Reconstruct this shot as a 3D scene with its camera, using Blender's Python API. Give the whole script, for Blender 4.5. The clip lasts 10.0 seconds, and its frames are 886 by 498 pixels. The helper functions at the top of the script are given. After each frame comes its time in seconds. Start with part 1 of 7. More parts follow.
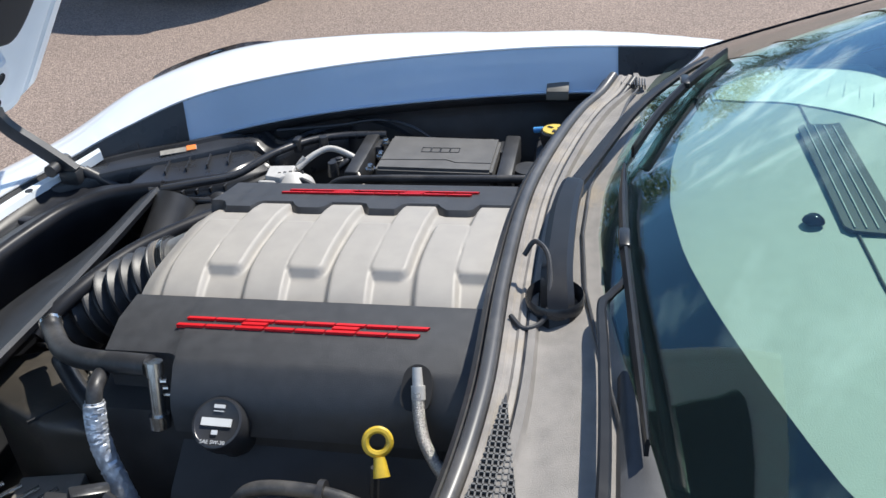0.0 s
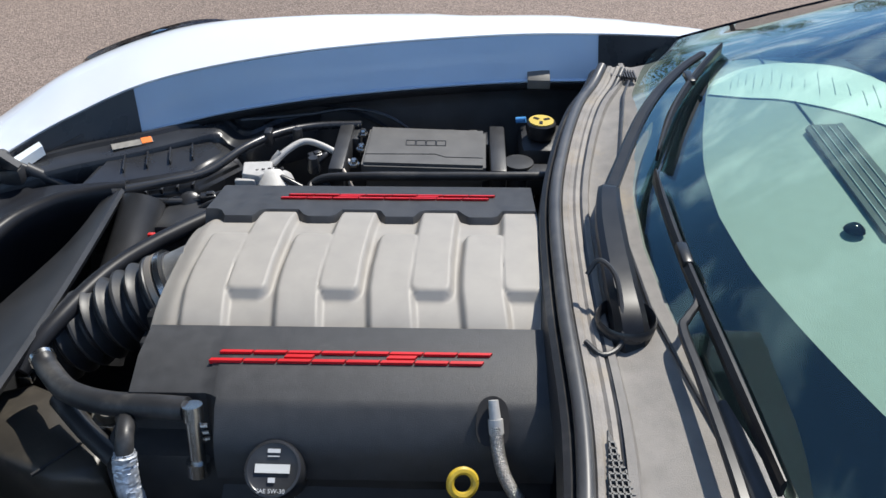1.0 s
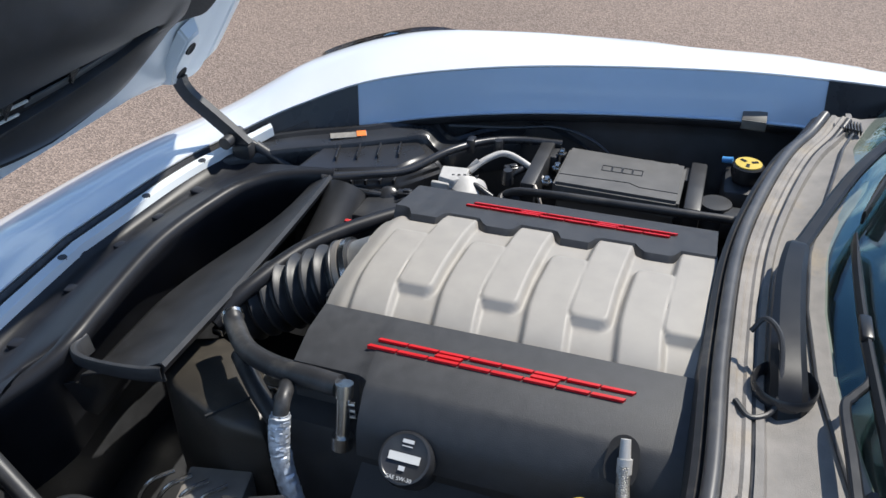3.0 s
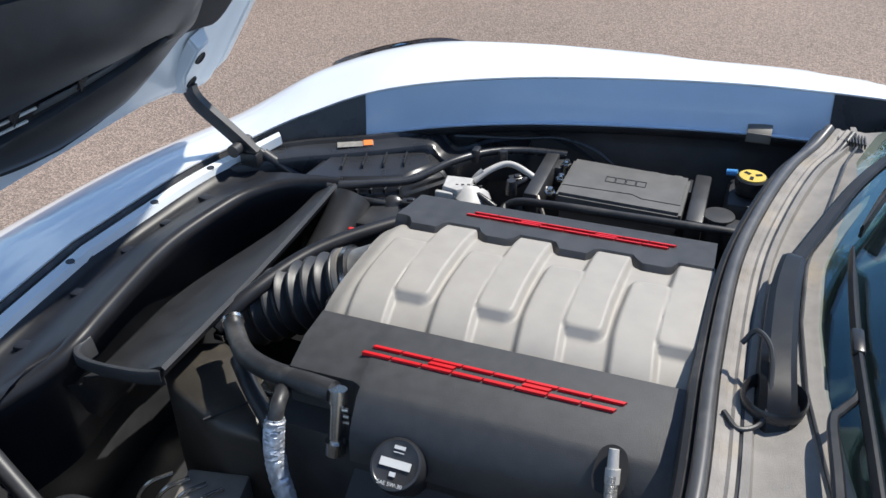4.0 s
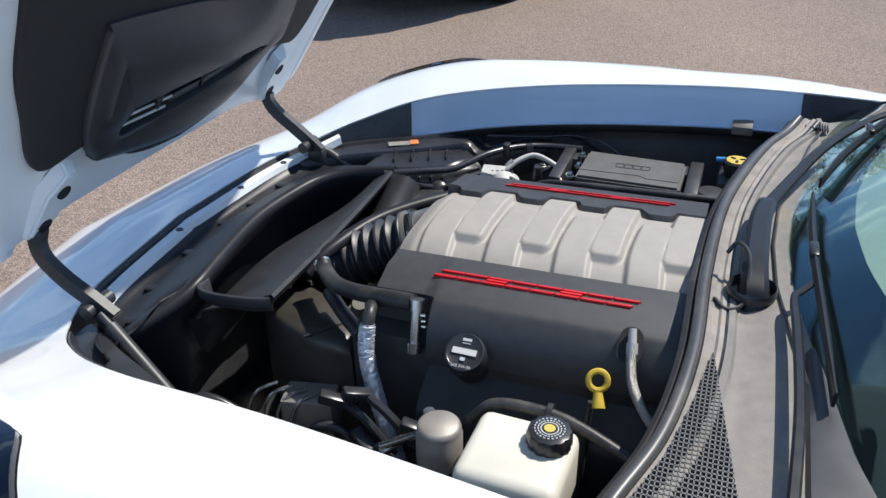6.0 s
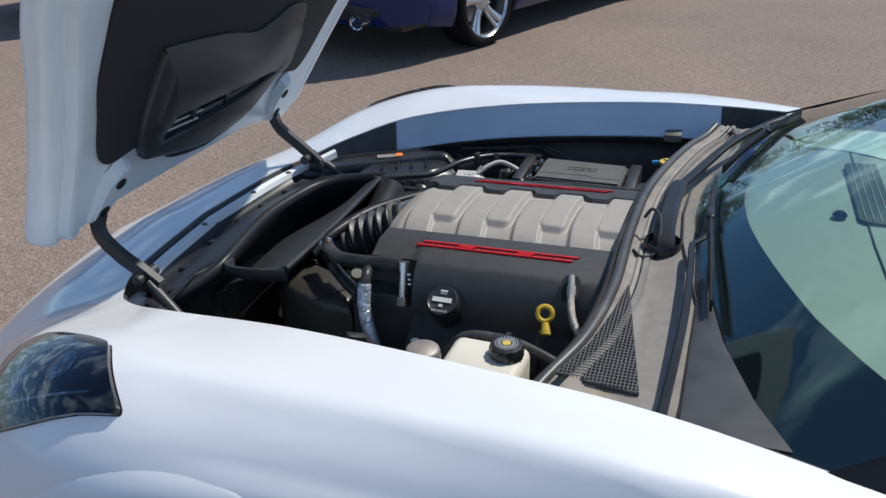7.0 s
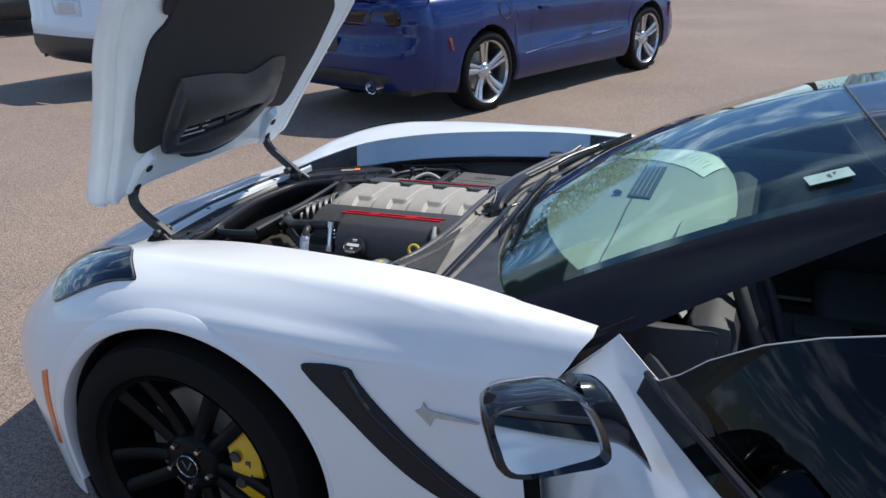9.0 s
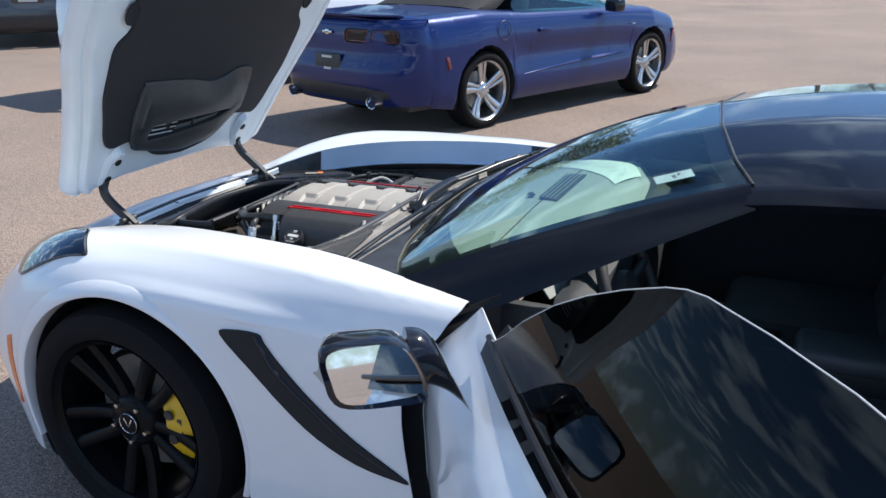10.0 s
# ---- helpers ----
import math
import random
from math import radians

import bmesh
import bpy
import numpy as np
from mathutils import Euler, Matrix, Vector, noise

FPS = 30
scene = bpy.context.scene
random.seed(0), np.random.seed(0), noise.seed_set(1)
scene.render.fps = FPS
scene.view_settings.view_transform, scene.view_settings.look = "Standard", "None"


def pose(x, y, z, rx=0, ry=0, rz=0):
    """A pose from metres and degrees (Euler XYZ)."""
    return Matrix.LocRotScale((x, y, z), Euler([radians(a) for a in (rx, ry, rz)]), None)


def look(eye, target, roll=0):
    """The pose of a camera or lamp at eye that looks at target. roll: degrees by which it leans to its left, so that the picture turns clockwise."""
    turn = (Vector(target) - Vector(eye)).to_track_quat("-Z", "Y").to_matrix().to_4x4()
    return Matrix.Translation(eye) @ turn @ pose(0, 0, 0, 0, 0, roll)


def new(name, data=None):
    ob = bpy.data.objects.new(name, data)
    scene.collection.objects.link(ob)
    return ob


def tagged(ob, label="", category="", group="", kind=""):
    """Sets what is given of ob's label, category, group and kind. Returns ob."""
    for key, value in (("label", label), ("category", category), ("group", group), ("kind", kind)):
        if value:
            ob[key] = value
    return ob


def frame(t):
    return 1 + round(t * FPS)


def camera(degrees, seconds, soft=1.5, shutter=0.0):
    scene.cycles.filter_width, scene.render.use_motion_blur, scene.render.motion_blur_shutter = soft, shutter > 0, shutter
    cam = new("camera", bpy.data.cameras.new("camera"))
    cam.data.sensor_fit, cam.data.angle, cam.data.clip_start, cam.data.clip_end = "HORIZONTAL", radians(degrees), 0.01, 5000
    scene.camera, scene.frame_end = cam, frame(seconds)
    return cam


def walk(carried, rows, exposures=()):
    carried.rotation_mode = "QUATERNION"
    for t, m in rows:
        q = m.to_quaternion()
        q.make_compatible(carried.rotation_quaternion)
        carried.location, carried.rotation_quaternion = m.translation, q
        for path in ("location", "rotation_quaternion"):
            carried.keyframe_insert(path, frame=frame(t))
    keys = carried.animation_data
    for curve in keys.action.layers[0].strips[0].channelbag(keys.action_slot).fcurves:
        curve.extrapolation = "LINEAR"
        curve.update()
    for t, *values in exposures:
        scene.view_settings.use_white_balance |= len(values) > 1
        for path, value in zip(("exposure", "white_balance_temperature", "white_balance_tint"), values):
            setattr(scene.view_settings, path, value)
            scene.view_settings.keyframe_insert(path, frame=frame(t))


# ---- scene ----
cam = camera(57.0, 10.0)
PATH = [
    (0, (0.564, -0.888, 1.325), (0.209, 0.776, 0.273), -4.0),
    (0.5, (0.415, -0.852, 1.346), (0.217, 0.817, 0.262), -2.3),
    (1, (0.347, -0.826, 1.363), (0.309, 0.811, 0.214), 0.5),
    (1.5, (0.324, -0.834, 1.377), (0.227, 0.789, 0.212), 1.2),
    (2, (0.322, -0.841, 1.379), (0.036, 0.766, 0.224), 0.2),
    (2.5, (0.361, -0.834, 1.38), (-0.117, 0.74, 0.242), 0.0),
    (4, (0.43, -0.83, 1.385), (-0.161, 0.728, 0.28), -0.6),
    (4.5, (0.437, -0.868, 1.388), (-0.241, 0.668, 0.302), -1.3),
    (5, (0.446, -0.908, 1.382), (-0.282, 0.601, 0.291), -2.2),
    (6.5, (0.513, -1.321, 1.417), (-0.058, 0.359, 0.494), -0.8),
    (7, (0.592, -1.481, 1.434), (-0.005, 0.208, 0.545), -1.6),
    (7.5, (0.644, -1.705, 1.439), (0.058, -0.004, 0.566), -2.1),
    (8, (0.812, -1.868, 1.473), (0.218, -0.136, 0.669), -1.4),
    (8.5, (1.038, -1.971, 1.469), (0.378, -0.238, 0.72), -1.0),
    (9, (1.189, -2.097, 1.48), (0.469, -0.376, 0.759), -1.6),
    (9.5, (1.342, -2.212, 1.485), (0.591, -0.495, 0.788), -1.2),
    (10, (1.546, -2.211, 1.484), (0.762, -0.499, 0.811), -0.5),
]
walk(cam, [(t, look(eye, target, roll)) for t, eye, target, roll in PATH],
     exposures=[(0, 0.45), (0.6, 0.32), (1, 0.25), (2.5, 0.25), (4.5, 0.35), (5.2, 0.30), (6.5, 0.08), (7.5, -0.37), (8.5, -0.08), (9, 0.12), (10, 0.44)])

# ---------------------------------------------------------------- light
world = bpy.data.worlds.new("sky")
scene.world = world
world.use_nodes = True
wn, wl = world.node_tree.nodes, world.node_tree.links
wn.clear()
SUN = Vector((0.44, 0.53, 1.0)).normalized()
sky = wn.new("ShaderNodeTexSky")
sky.sky_type = "NISHITA"
sky.sun_disc = False
sky.sun_elevation = math.asin(SUN.z)
sky.sun_rotation = math.atan2(SUN.x, SUN.y)
sky.air_density, sky.dust_density, sky.ozone_density = 1.0, 0.2, 4.0
# scattered fair-weather clouds, all over the sky
wtc = wn.new("ShaderNodeTexCoord")
wsep = wn.new("ShaderNodeSeparateXYZ")
wl.new(wtc.outputs["Generated"], wsep.inputs[0])
wmax = wn.new("ShaderNodeMath"); wmax.operation = "MAXIMUM"; wmax.inputs[1].default_value = 0.08
wl.new(wsep.outputs["Z"], wmax.inputs[0])
wdiv = wn.new("ShaderNodeVectorMath"); wdiv.operation = "DIVIDE"
wl.new(wtc.outputs["Generated"], wdiv.inputs[0]); wl.new(wmax.outputs[0], wdiv.inputs[1])
wnz = wn.new("ShaderNodeTexNoise"); wnz.inputs["Scale"].default_value = 1.7
wnz.inputs["Detail"].default_value = 7; wnz.inputs["Roughness"].default_value = 0.55
wl.new(wdiv.outputs[0], wnz.inputs["Vector"])
wramp = wn.new("ShaderNodeValToRGB")
wramp.color_ramp.elements[0].position = 0.50; wramp.color_ramp.elements[1].position = 0.64
wl.new(wnz.outputs["Fac"], wramp.inputs[0])
wmix = wn.new("ShaderNodeMix"); wmix.data_type = "RGBA"
wl.new(wramp.outputs["Color"], wmix.inputs["Factor"])
wl.new(sky.outputs[0], wmix.inputs["A"])
wmix.inputs["B"].default_value = (11.0, 11.3, 11.6, 1)
wbg = wn.new("ShaderNodeBackground"); wbg.inputs["Strength"].default_value = 0.10
wtint = wn.new("ShaderNodeMix"); wtint.data_type = "RGBA"; wtint.blend_type = "MULTIPLY"; wtint.inputs["Factor"].default_value = 1.0
wtint.inputs["B"].default_value = (0.69, 0.89, 1.11, 1)
wl.new(wmix.outputs["Result"], wtint.inputs["A"])
wl.new(wtint.outputs["Result"], wbg.inputs["Color"])
wout = wn.new("ShaderNodeOutputWorld")
wl.new(wbg.outputs[0], wout.inputs["Surface"])

sun = new("sun", bpy.data.lights.new("sun", "SUN"))
sun.data.energy, sun.data.angle, sun.data.color = 4.8, radians(0.6), (1.0, 0.955, 0.87)
sun.matrix_world = look(SUN * 20, (0, 0, 0))

# ---------------------------------------------------------------- materials
def mat(name, color, rough=0.5, metal=0.0, vary=0.12, scale=30.0, bump=0.0, bump_scale=200.0, coat=0.0, spec=0.5,
        stain=None, stain_scale=4.0, stain_at=0.55, stain_amount=0.5):
    """A procedural surface: base colour with fine and coarse variation, uneven gloss and fine relief."""
    m = bpy.data.materials.new(name)
    m.use_nodes = True
    n, l = m.node_tree.nodes, m.node_tree.links
    b = n["Principled BSDF"]
    tc = n.new("ShaderNodeTexCoord")
    nz = n.new("ShaderNodeTexNoise"); nz.inputs["Scale"].default_value = scale
    nz.inputs["Detail"].default_value = 5
    l.new(tc.outputs["Object"], nz.inputs["Vector"])
    ramp = n.new("ShaderNodeValToRGB")
    ramp.color_ramp.elements[0].position, ramp.color_ramp.elements[1].position = 0.3, 0.7
    ramp.color_ramp.elements[0].color = (*[c * (1 - vary) for c in color], 1)
    ramp.color_ramp.elements[1].color = (*[min(1, c * (1 + vary)) for c in color], 1)
    l.new(nz.outputs["Fac"], ramp.inputs[0])
    out = ramp.outputs["Color"]
    if stain:
        ns = n.new("ShaderNodeTexNoise"); ns.inputs["Scale"].default_value = stain_scale
        ns.inputs["Detail"].default_value = 6; ns.inputs["Roughness"].default_value = 0.65
        l.new(tc.outputs["Object"], ns.inputs["Vector"])
        sr = n.new("ShaderNodeValToRGB")
        sr.color_ramp.elements[0].position, sr.color_ramp.elements[1].position = stain_at, stain_at + 0.16
        sr.color_ramp.elements[1].color = (stain_amount,) * 3 + (1,)
        l.new(ns.outputs["Fac"], sr.inputs[0])
        mx = n.new("ShaderNodeMix"); mx.data_type = "RGBA"
        l.new(sr.outputs["Color"], mx.inputs["Factor"]); l.new(out, mx.inputs["A"])
        mx.inputs["B"].default_value = (*stain, 1)
        out = mx.outputs["Result"]
    l.new(out, b.inputs["Base Color"])
    rr = n.new("ShaderNodeMapRange")
    rr.inputs["To Min"].default_value, rr.inputs["To Max"].default_value = rough * 0.85, min(1, rough * 1.15)
    l.new(nz.outputs["Fac"], rr.inputs["Value"]); l.new(rr.outputs[0], b.inputs["Roughness"])
    b.inputs["Metallic"].default_value = metal
    b.inputs["Specular IOR Level"].default_value = spec
    b.inputs["Coat Weight"].default_value = coat
    b.inputs["Coat Roughness"].default_value = 0.04
    if bump:
        nb = n.new("ShaderNodeTexNoise"); nb.inputs["Scale"].default_value = bump_scale
        nb.inputs["Detail"].default_value = 3
        l.new(tc.outputs["Object"], nb.inputs["Vector"])
        bp = n.new("ShaderNodeBump"); bp.inputs["Strength"].default_value = bump
        bp.inputs["Distance"].default_value = 0.002
        l.new(nb.outputs["Fac"], bp.inputs["Height"]); l.new(bp.outputs[0], b.inputs["Normal"])
    return m


def glass(name, tint, gloss=1.0, rough=0.0, see=1.0):
    """A thin pane: tinted see-through with a mirror-like face."""
    m = bpy.data.materials.new(name)
    m.use_nodes = True
    n, l = m.node_tree.nodes, m.node_tree.links
    n.clear()
    tr = n.new("ShaderNodeBsdfTransparent"); tr.inputs[0].default_value = (*[c * see for c in tint], 1)
    gl = n.new("ShaderNodeBsdfGlossy"); gl.inputs["Roughness"].default_value = rough
    lw = n.new("ShaderNodeLayerWeight"); lw.inputs[0].default_value = 0.5
    pw = n.new("ShaderNodeMath"); pw.operation = "POWER"; pw.inputs[1].default_value = 4.0
    l.new(lw.outputs["Facing"], pw.inputs[0])
    mu = n.new("ShaderNodeMath"); mu.operation = "MULTIPLY_ADD"; mu.use_clamp = True
    mu.inputs[1].default_value, mu.inputs[2].default_value = 0.9 * gloss, 0.04 * gloss
    l.new(pw.outputs[0], mu.inputs[0])
    mx = n.new("ShaderNodeMixShader")
    l.new(mu.outputs[0], mx.inputs[0]); l.new(tr.outputs[0], mx.inputs[1]); l.new(gl.outputs[0], mx.inputs[2])
    o = n.new("ShaderNodeOutputMaterial"); l.new(mx.outputs[0], o.inputs[0])
    return m


WHITE = mat("white_paint", (0.775, 0.795, 0.82), 0.32, vary=0.02, scale=6, coat=0.8)
# the body's white with blue skylight and shade mixed into the base colour
RETURN = mat("white_paint_sky_shaded", (0.50, 0.65, 0.82), 0.38, vary=0.04, scale=9, coat=0.5)
WHITE_IN = mat("white_underside_paint", (0.80, 0.85, 0.87), 0.45, vary=0.04, scale=9, coat=0.3)
BLACK_GLOSS = mat("black_gloss_paint", (0.010, 0.012, 0.018), 0.25, vary=0.05, coat=1.0, spec=0.05)
BLACK_SATIN = mat("black_satin_trim", (0.008, 0.009, 0.013), 0.22, vary=0.1, spec=0.24)
BLACK = mat("black_plastic", (0.034, 0.035, 0.038), 0.42, vary=0.25, scale=25, bump=0.10, bump_scale=900,
            stain=(0.10, 0.095, 0.085), stain_scale=9, stain_at=0.60, stain_amount=0.35)
BLACK_SMOOTH = mat("smooth_black_plastic", (0.028, 0.029, 0.032), 0.28, vary=0.2, scale=20,
                   stain=(0.09, 0.085, 0.08), stain_scale=12, stain_at=0.62, stain_amount=0.3)
COVER_BLACK = mat("textured_black_cover", (0.042, 0.043, 0.046), 0.50, vary=0.15, scale=60, bump=0.22, bump_scale=1100,
                  stain=(0.13, 0.125, 0.12), stain_scale=22, stain_at=0.66, stain_amount=0.35)
COVER_GREY = mat("silver_grey_cover", (0.34, 0.318, 0.288), 0.58, metal=0.05, vary=0.05, scale=40, bump=0.10, bump_scale=900,
                 stain=(0.28, 0.26, 0.24), stain_scale=14, stain_at=0.60, stain_amount=0.4)
CHANNEL = mat("dusty_seal_channel", (0.24, 0.22, 0.20), 0.65, vary=0.25, scale=30, bump=0.3, bump_scale=500, stain=(0.34, 0.28, 0.20), stain_scale=10, stain_at=0.5, stain_amount=0.5)
FELT = mat("dark_hood_liner_felt", (0.020, 0.020, 0.022), 0.80, vary=0.25, scale=60, bump=0.3, bump_scale=500, stain=(0.034, 0.034, 0.036), stain_scale=6, stain_at=0.55, stain_amount=0.4)
RUBBER = mat("rubber_seal", (0.028, 0.028, 0.030), 0.42, vary=0.2, scale=40, bump=0.08, bump_scale=700,
             stain=(0.16, 0.15, 0.135), stain_scale=12, stain_at=0.52, stain_amount=0.5)
COWL = mat("dusty_cowl_plastic", (0.205, 0.190, 0.174), 0.62, vary=0.15, scale=40, bump=0.4, bump_scale=900,
           stain=(0.42, 0.32, 0.18), stain_scale=6, stain_at=0.56, stain_amount=0.55)
VOID = mat("dark_void", (0.014, 0.014, 0.016), 0.8, vary=0.1)
FUSE = mat("dusty_grey_black_plastic", (0.115, 0.113, 0.110), 0.5, vary=0.12, scale=40, bump=0.08, bump_scale=900, stain=(0.13, 0.125, 0.11), stain_scale=14, stain_at=0.58, stain_amount=0.4)
DUSTY = mat("dusty_pale_plastic", (0.15, 0.145, 0.13), 0.6, vary=0.15, scale=30)
PALE_ALU = mat("pale_cast_alloy", (0.50, 0.49, 0.47), 0.6, metal=0.2, vary=0.1, scale=50, bump=0.15, bump_scale=300)
SEALR = mat("dusty_grey_seal_rubber", (0.060, 0.060, 0.062), 0.38, vary=0.2, scale=30, stain=(0.17, 0.155, 0.135), stain_scale=9, stain_at=0.5, stain_amount=0.45)
ARM = mat("dusty_black_wiper_plastic", (0.012, 0.0125, 0.014), 0.30, spec=0.35, vary=0.15, scale=40, stain=(0.045, 0.043, 0.04), stain_scale=10, stain_at=0.55, stain_amount=0.3)
DUCT = mat("black_moulded_duct_plastic", (0.030, 0.032, 0.036), 0.42, vary=0.2, scale=30, bump=0.12, bump_scale=700, stain=(0.07, 0.07, 0.07), stain_scale=14, stain_at=0.6, stain_amount=0.35)
LABEL = mat("faded_grey_label", (0.24, 0.23, 0.21), 0.6, vary=0.25, scale=120)
RED = mat("red_lettering", (0.62, 0.012, 0.018), 0.4, vary=0.06)
YELLOW = mat("yellow_plastic", (0.64, 0.48, 0.10), 0.4, vary=0.08)
BRASS = mat("worn_yellow_plastic", (0.55, 0.38, 0.035), 0.4, vary=0.2, scale=60, stain=(0.25, 0.17, 0.03), stain_scale=40, stain_at=0.58, stain_amount=0.5)
CALIPER = mat("yellow_caliper_paint", (0.66, 0.40, 0.012), 0.35, vary=0.06, coat=0.5)
CREAM = mat("cream_reservoir_plastic", (0.66, 0.63, 0.54), 0.4, vary=0.08, scale=14, stain=(0.40, 0.33, 0.20), stain_scale=9, stain_at=0.58, stain_amount=0.5)
STEEL = mat("bright_steel", (0.55, 0.55, 0.54), 0.25, metal=1.0, vary=0.1, scale=60)
ALU = mat("cast_aluminium", (0.50, 0.49, 0.47), 0.45, metal=0.9, vary=0.15, scale=50, bump=0.3, bump_scale=300)
DULL_ALU = mat("dull_aluminium_cap", (0.33, 0.30, 0.27), 0.55, metal=0.5, vary=0.1, scale=40)
FOIL = mat("silver_heat_sleeve", (0.58, 0.62, 0.68), 0.45, metal=0.6, vary=0.35, scale=90, bump=0.7, bump_scale=110)
SLATE = mat("slate_grey_plastic", (0.09, 0.10, 0.115), 0.45, vary=0.1, scale=30)
SHROUD = mat("black_shroud_plastic", (0.018, 0.019, 0.023), 0.40, spec=0.28, vary=0.25, scale=20, stain=(0.04, 0.04, 0.042), stain_scale=10, stain_at=0.62, stain_amount=0.3)
BRAID = mat("braided_steel", (0.50, 0.48, 0.45), 0.35, metal=0.9, vary=0.4, scale=500, bump=1.0, bump_scale=700)
CHROME = mat("chrome", (0.75, 0.76, 0.78), 0.07, metal=1.0, vary=0.03)
TYRE = mat("tyre_rubber", (0.007, 0.007, 0.008), 0.85, spec=0.2, vary=0.2, scale=30, bump=0.3)
RIM = mat("black_wheel_paint", (0.006, 0.0065, 0.008), 0.30, vary=0.1, spec=0.12)
AMBER = mat("amber_lens", (0.75, 0.16, 0.03), 0.2, vary=0.05, coat=0.6)
ORANGE = mat("orange_label_ink", (0.85, 0.22, 0.05), 0.5, vary=0.05)
PALE = mat("pale_label", (0.62, 0.62, 0.60), 0.5, vary=0.05)
STICKER = mat("pale_green_translucent_sticker", (0.30, 0.45, 0.42), 0.5, vary=0.1, scale=60)
PAPER = mat("paper_label", (0.80, 0.84, 0.80), 0.6, vary=0.04)
MARK = mat("pale_printed_mark", (0.55, 0.56, 0.57), 0.5, vary=0.04)
BLUE_CLIP = mat("blue_plastic", (0.08, 0.32, 0.70), 0.4, vary=0.05)
RED_CLIP = mat("red_plastic", (0.60, 0.03, 0.03), 0.4, vary=0.05)
DASH = mat("pale_grey_dash", (0.34, 0.36, 0.35), 0.7, vary=0.05, scale=50, bump=0.3, bump_scale=600)
DASH_DARK = mat("black_dash", (0.034, 0.036, 0.041), 0.6, vary=0.15, scale=40, bump=0.3, bump_scale=600)
SEAT = mat("dark_seat_leather", (0.065, 0.068, 0.078), 0.6, spec=0.4, vary=0.15, scale=30, bump=0.3, bump_scale=300)
GLASS = glass("green_tinted_glass", (0.74, 0.90, 0.84), 1.4)
DOOR_GLASS = glass("dark_tinted_door_glass", (0.10, 0.115, 0.125), 0.55)
LENS = glass("smoked_lamp_lens", (0.45, 0.47, 0.50), 1.6)
MIRROR = mat("mirror_glass", (0.80, 0.82, 0.84), 0.02, metal=1.0, vary=0.0)
BLUE = mat("metallic_blue_paint", (0.001, 0.017, 0.115), 0.36, metal=0.3, vary=0.06, scale=300, coat=0.6, spec=0.3)
SILVER = mat("silver_wheel", (0.55, 0.56, 0.58), 0.25, metal=0.9, vary=0.05)
SUV_PAINT = mat("pearl_white_paint", (0.68, 0.72, 0.80), 0.3, vary=0.02, coat=0.9)
DARK_PAINT = mat("dark_grey_paint", (0.04, 0.042, 0.048), 0.25, vary=0.05, coat=0.9)
TAIL = mat("dark_red_tail_lens", (0.16, 0.012, 0.015), 0.15, vary=0.05, coat=0.8)
SMOKE = mat("smoked_black_lens", (0.012, 0.010, 0.011), 0.10, vary=0.05, coat=0.3, spec=0.3)
SOFTTOP = mat("black_soft_top", (0.025, 0.025, 0.027), 0.85, vary=0.2, scale=60, bump=0.5, bump_scale=500)
BARK = mat("bark", (0.12, 0.085, 0.06), 0.85, vary=0.3, scale=20, bump=0.8, bump_scale=60)
LEAF = mat("leaves", (0.045, 0.085, 0.025), 0.6, vary=0.4, scale=8)

# sun-bleached asphalt: pale stones in a brown-grey binder, with broad stains and cracks
ASPHALT = bpy.data.materials.new("worn_asphalt")
ASPHALT.use_nodes = True
an, al = ASPHALT.node_tree.nodes, ASPHALT.node_tree.links
ab = an["Principled BSDF"]
atc = an.new("ShaderNodeTexCoord")
av = an.new("ShaderNodeTexVoronoi"); av.inputs["Scale"].default_value = 150
al.new(atc.outputs["Object"], av.inputs["Vector"])
ar = an.new("ShaderNodeValToRGB")
ar.color_ramp.elements[0].color = (0.162, 0.125, 0.104, 1)
ar.color_ramp.elements[1].color = (0.336, 0.265, 0.218, 1)
ar.color_ramp.elements[0].position, ar.color_ramp.elements[1].position = 0.15, 0.95
asep = an.new("ShaderNodeSeparateColor"); al.new(av.outputs["Color"], asep.inputs[0])
al.new(asep.outputs[0], ar.inputs[0])
ans = an.new("ShaderNodeTexNoise"); ans.inputs["Scale"].default_value = 0.35; ans.inputs["Detail"].default_value = 8
ans.inputs["Roughness"].default_value = 0.6
al.new(atc.outputs["Object"], ans.inputs["Vector"])
ar2 = an.new("ShaderNodeValToRGB")
ar2.color_ramp.elements[0].position, ar2.color_ramp.elements[1].position = 0.32, 0.68
ar2.color_ramp.elements[0].color, ar2.color_ramp.elements[1].color = (0.78, 0.77, 0.77, 1), (1.12, 1.08, 1.05, 1)
al.new(ans.outputs["Fac"], ar2.inputs[0])
amx = an.new("ShaderNodeMix"); amx.data_type = "RGBA"; amx.blend_type = "MULTIPLY"; amx.inputs["Factor"].default_value = 1.0
al.new(ar.outputs["Color"], amx.inputs["A"]); al.new(ar2.outputs["Color"], amx.inputs["B"])
al.new(amx.outputs["Result"], ab.inputs["Base Color"])
ab.inputs["Roughness"].default_value = 0.9
abp = an.new("ShaderNodeBump"); abp.inputs["Strength"].default_value = 0.6; abp.inputs["Distance"].default_value = 0.006
al.new(av.outputs["Distance"], abp.inputs["Height"]); al.new(abp.outputs[0], ab.inputs["Normal"])

# ---------------------------------------------------------------- building tools
def thing(name, label, category, m=None, group="", kind=""):
    ob = new(name)
    ob.empty_display_size = 0.1
    if m is not None:
        ob.matrix_world = m
    return tagged(ob, label, category, group, kind)


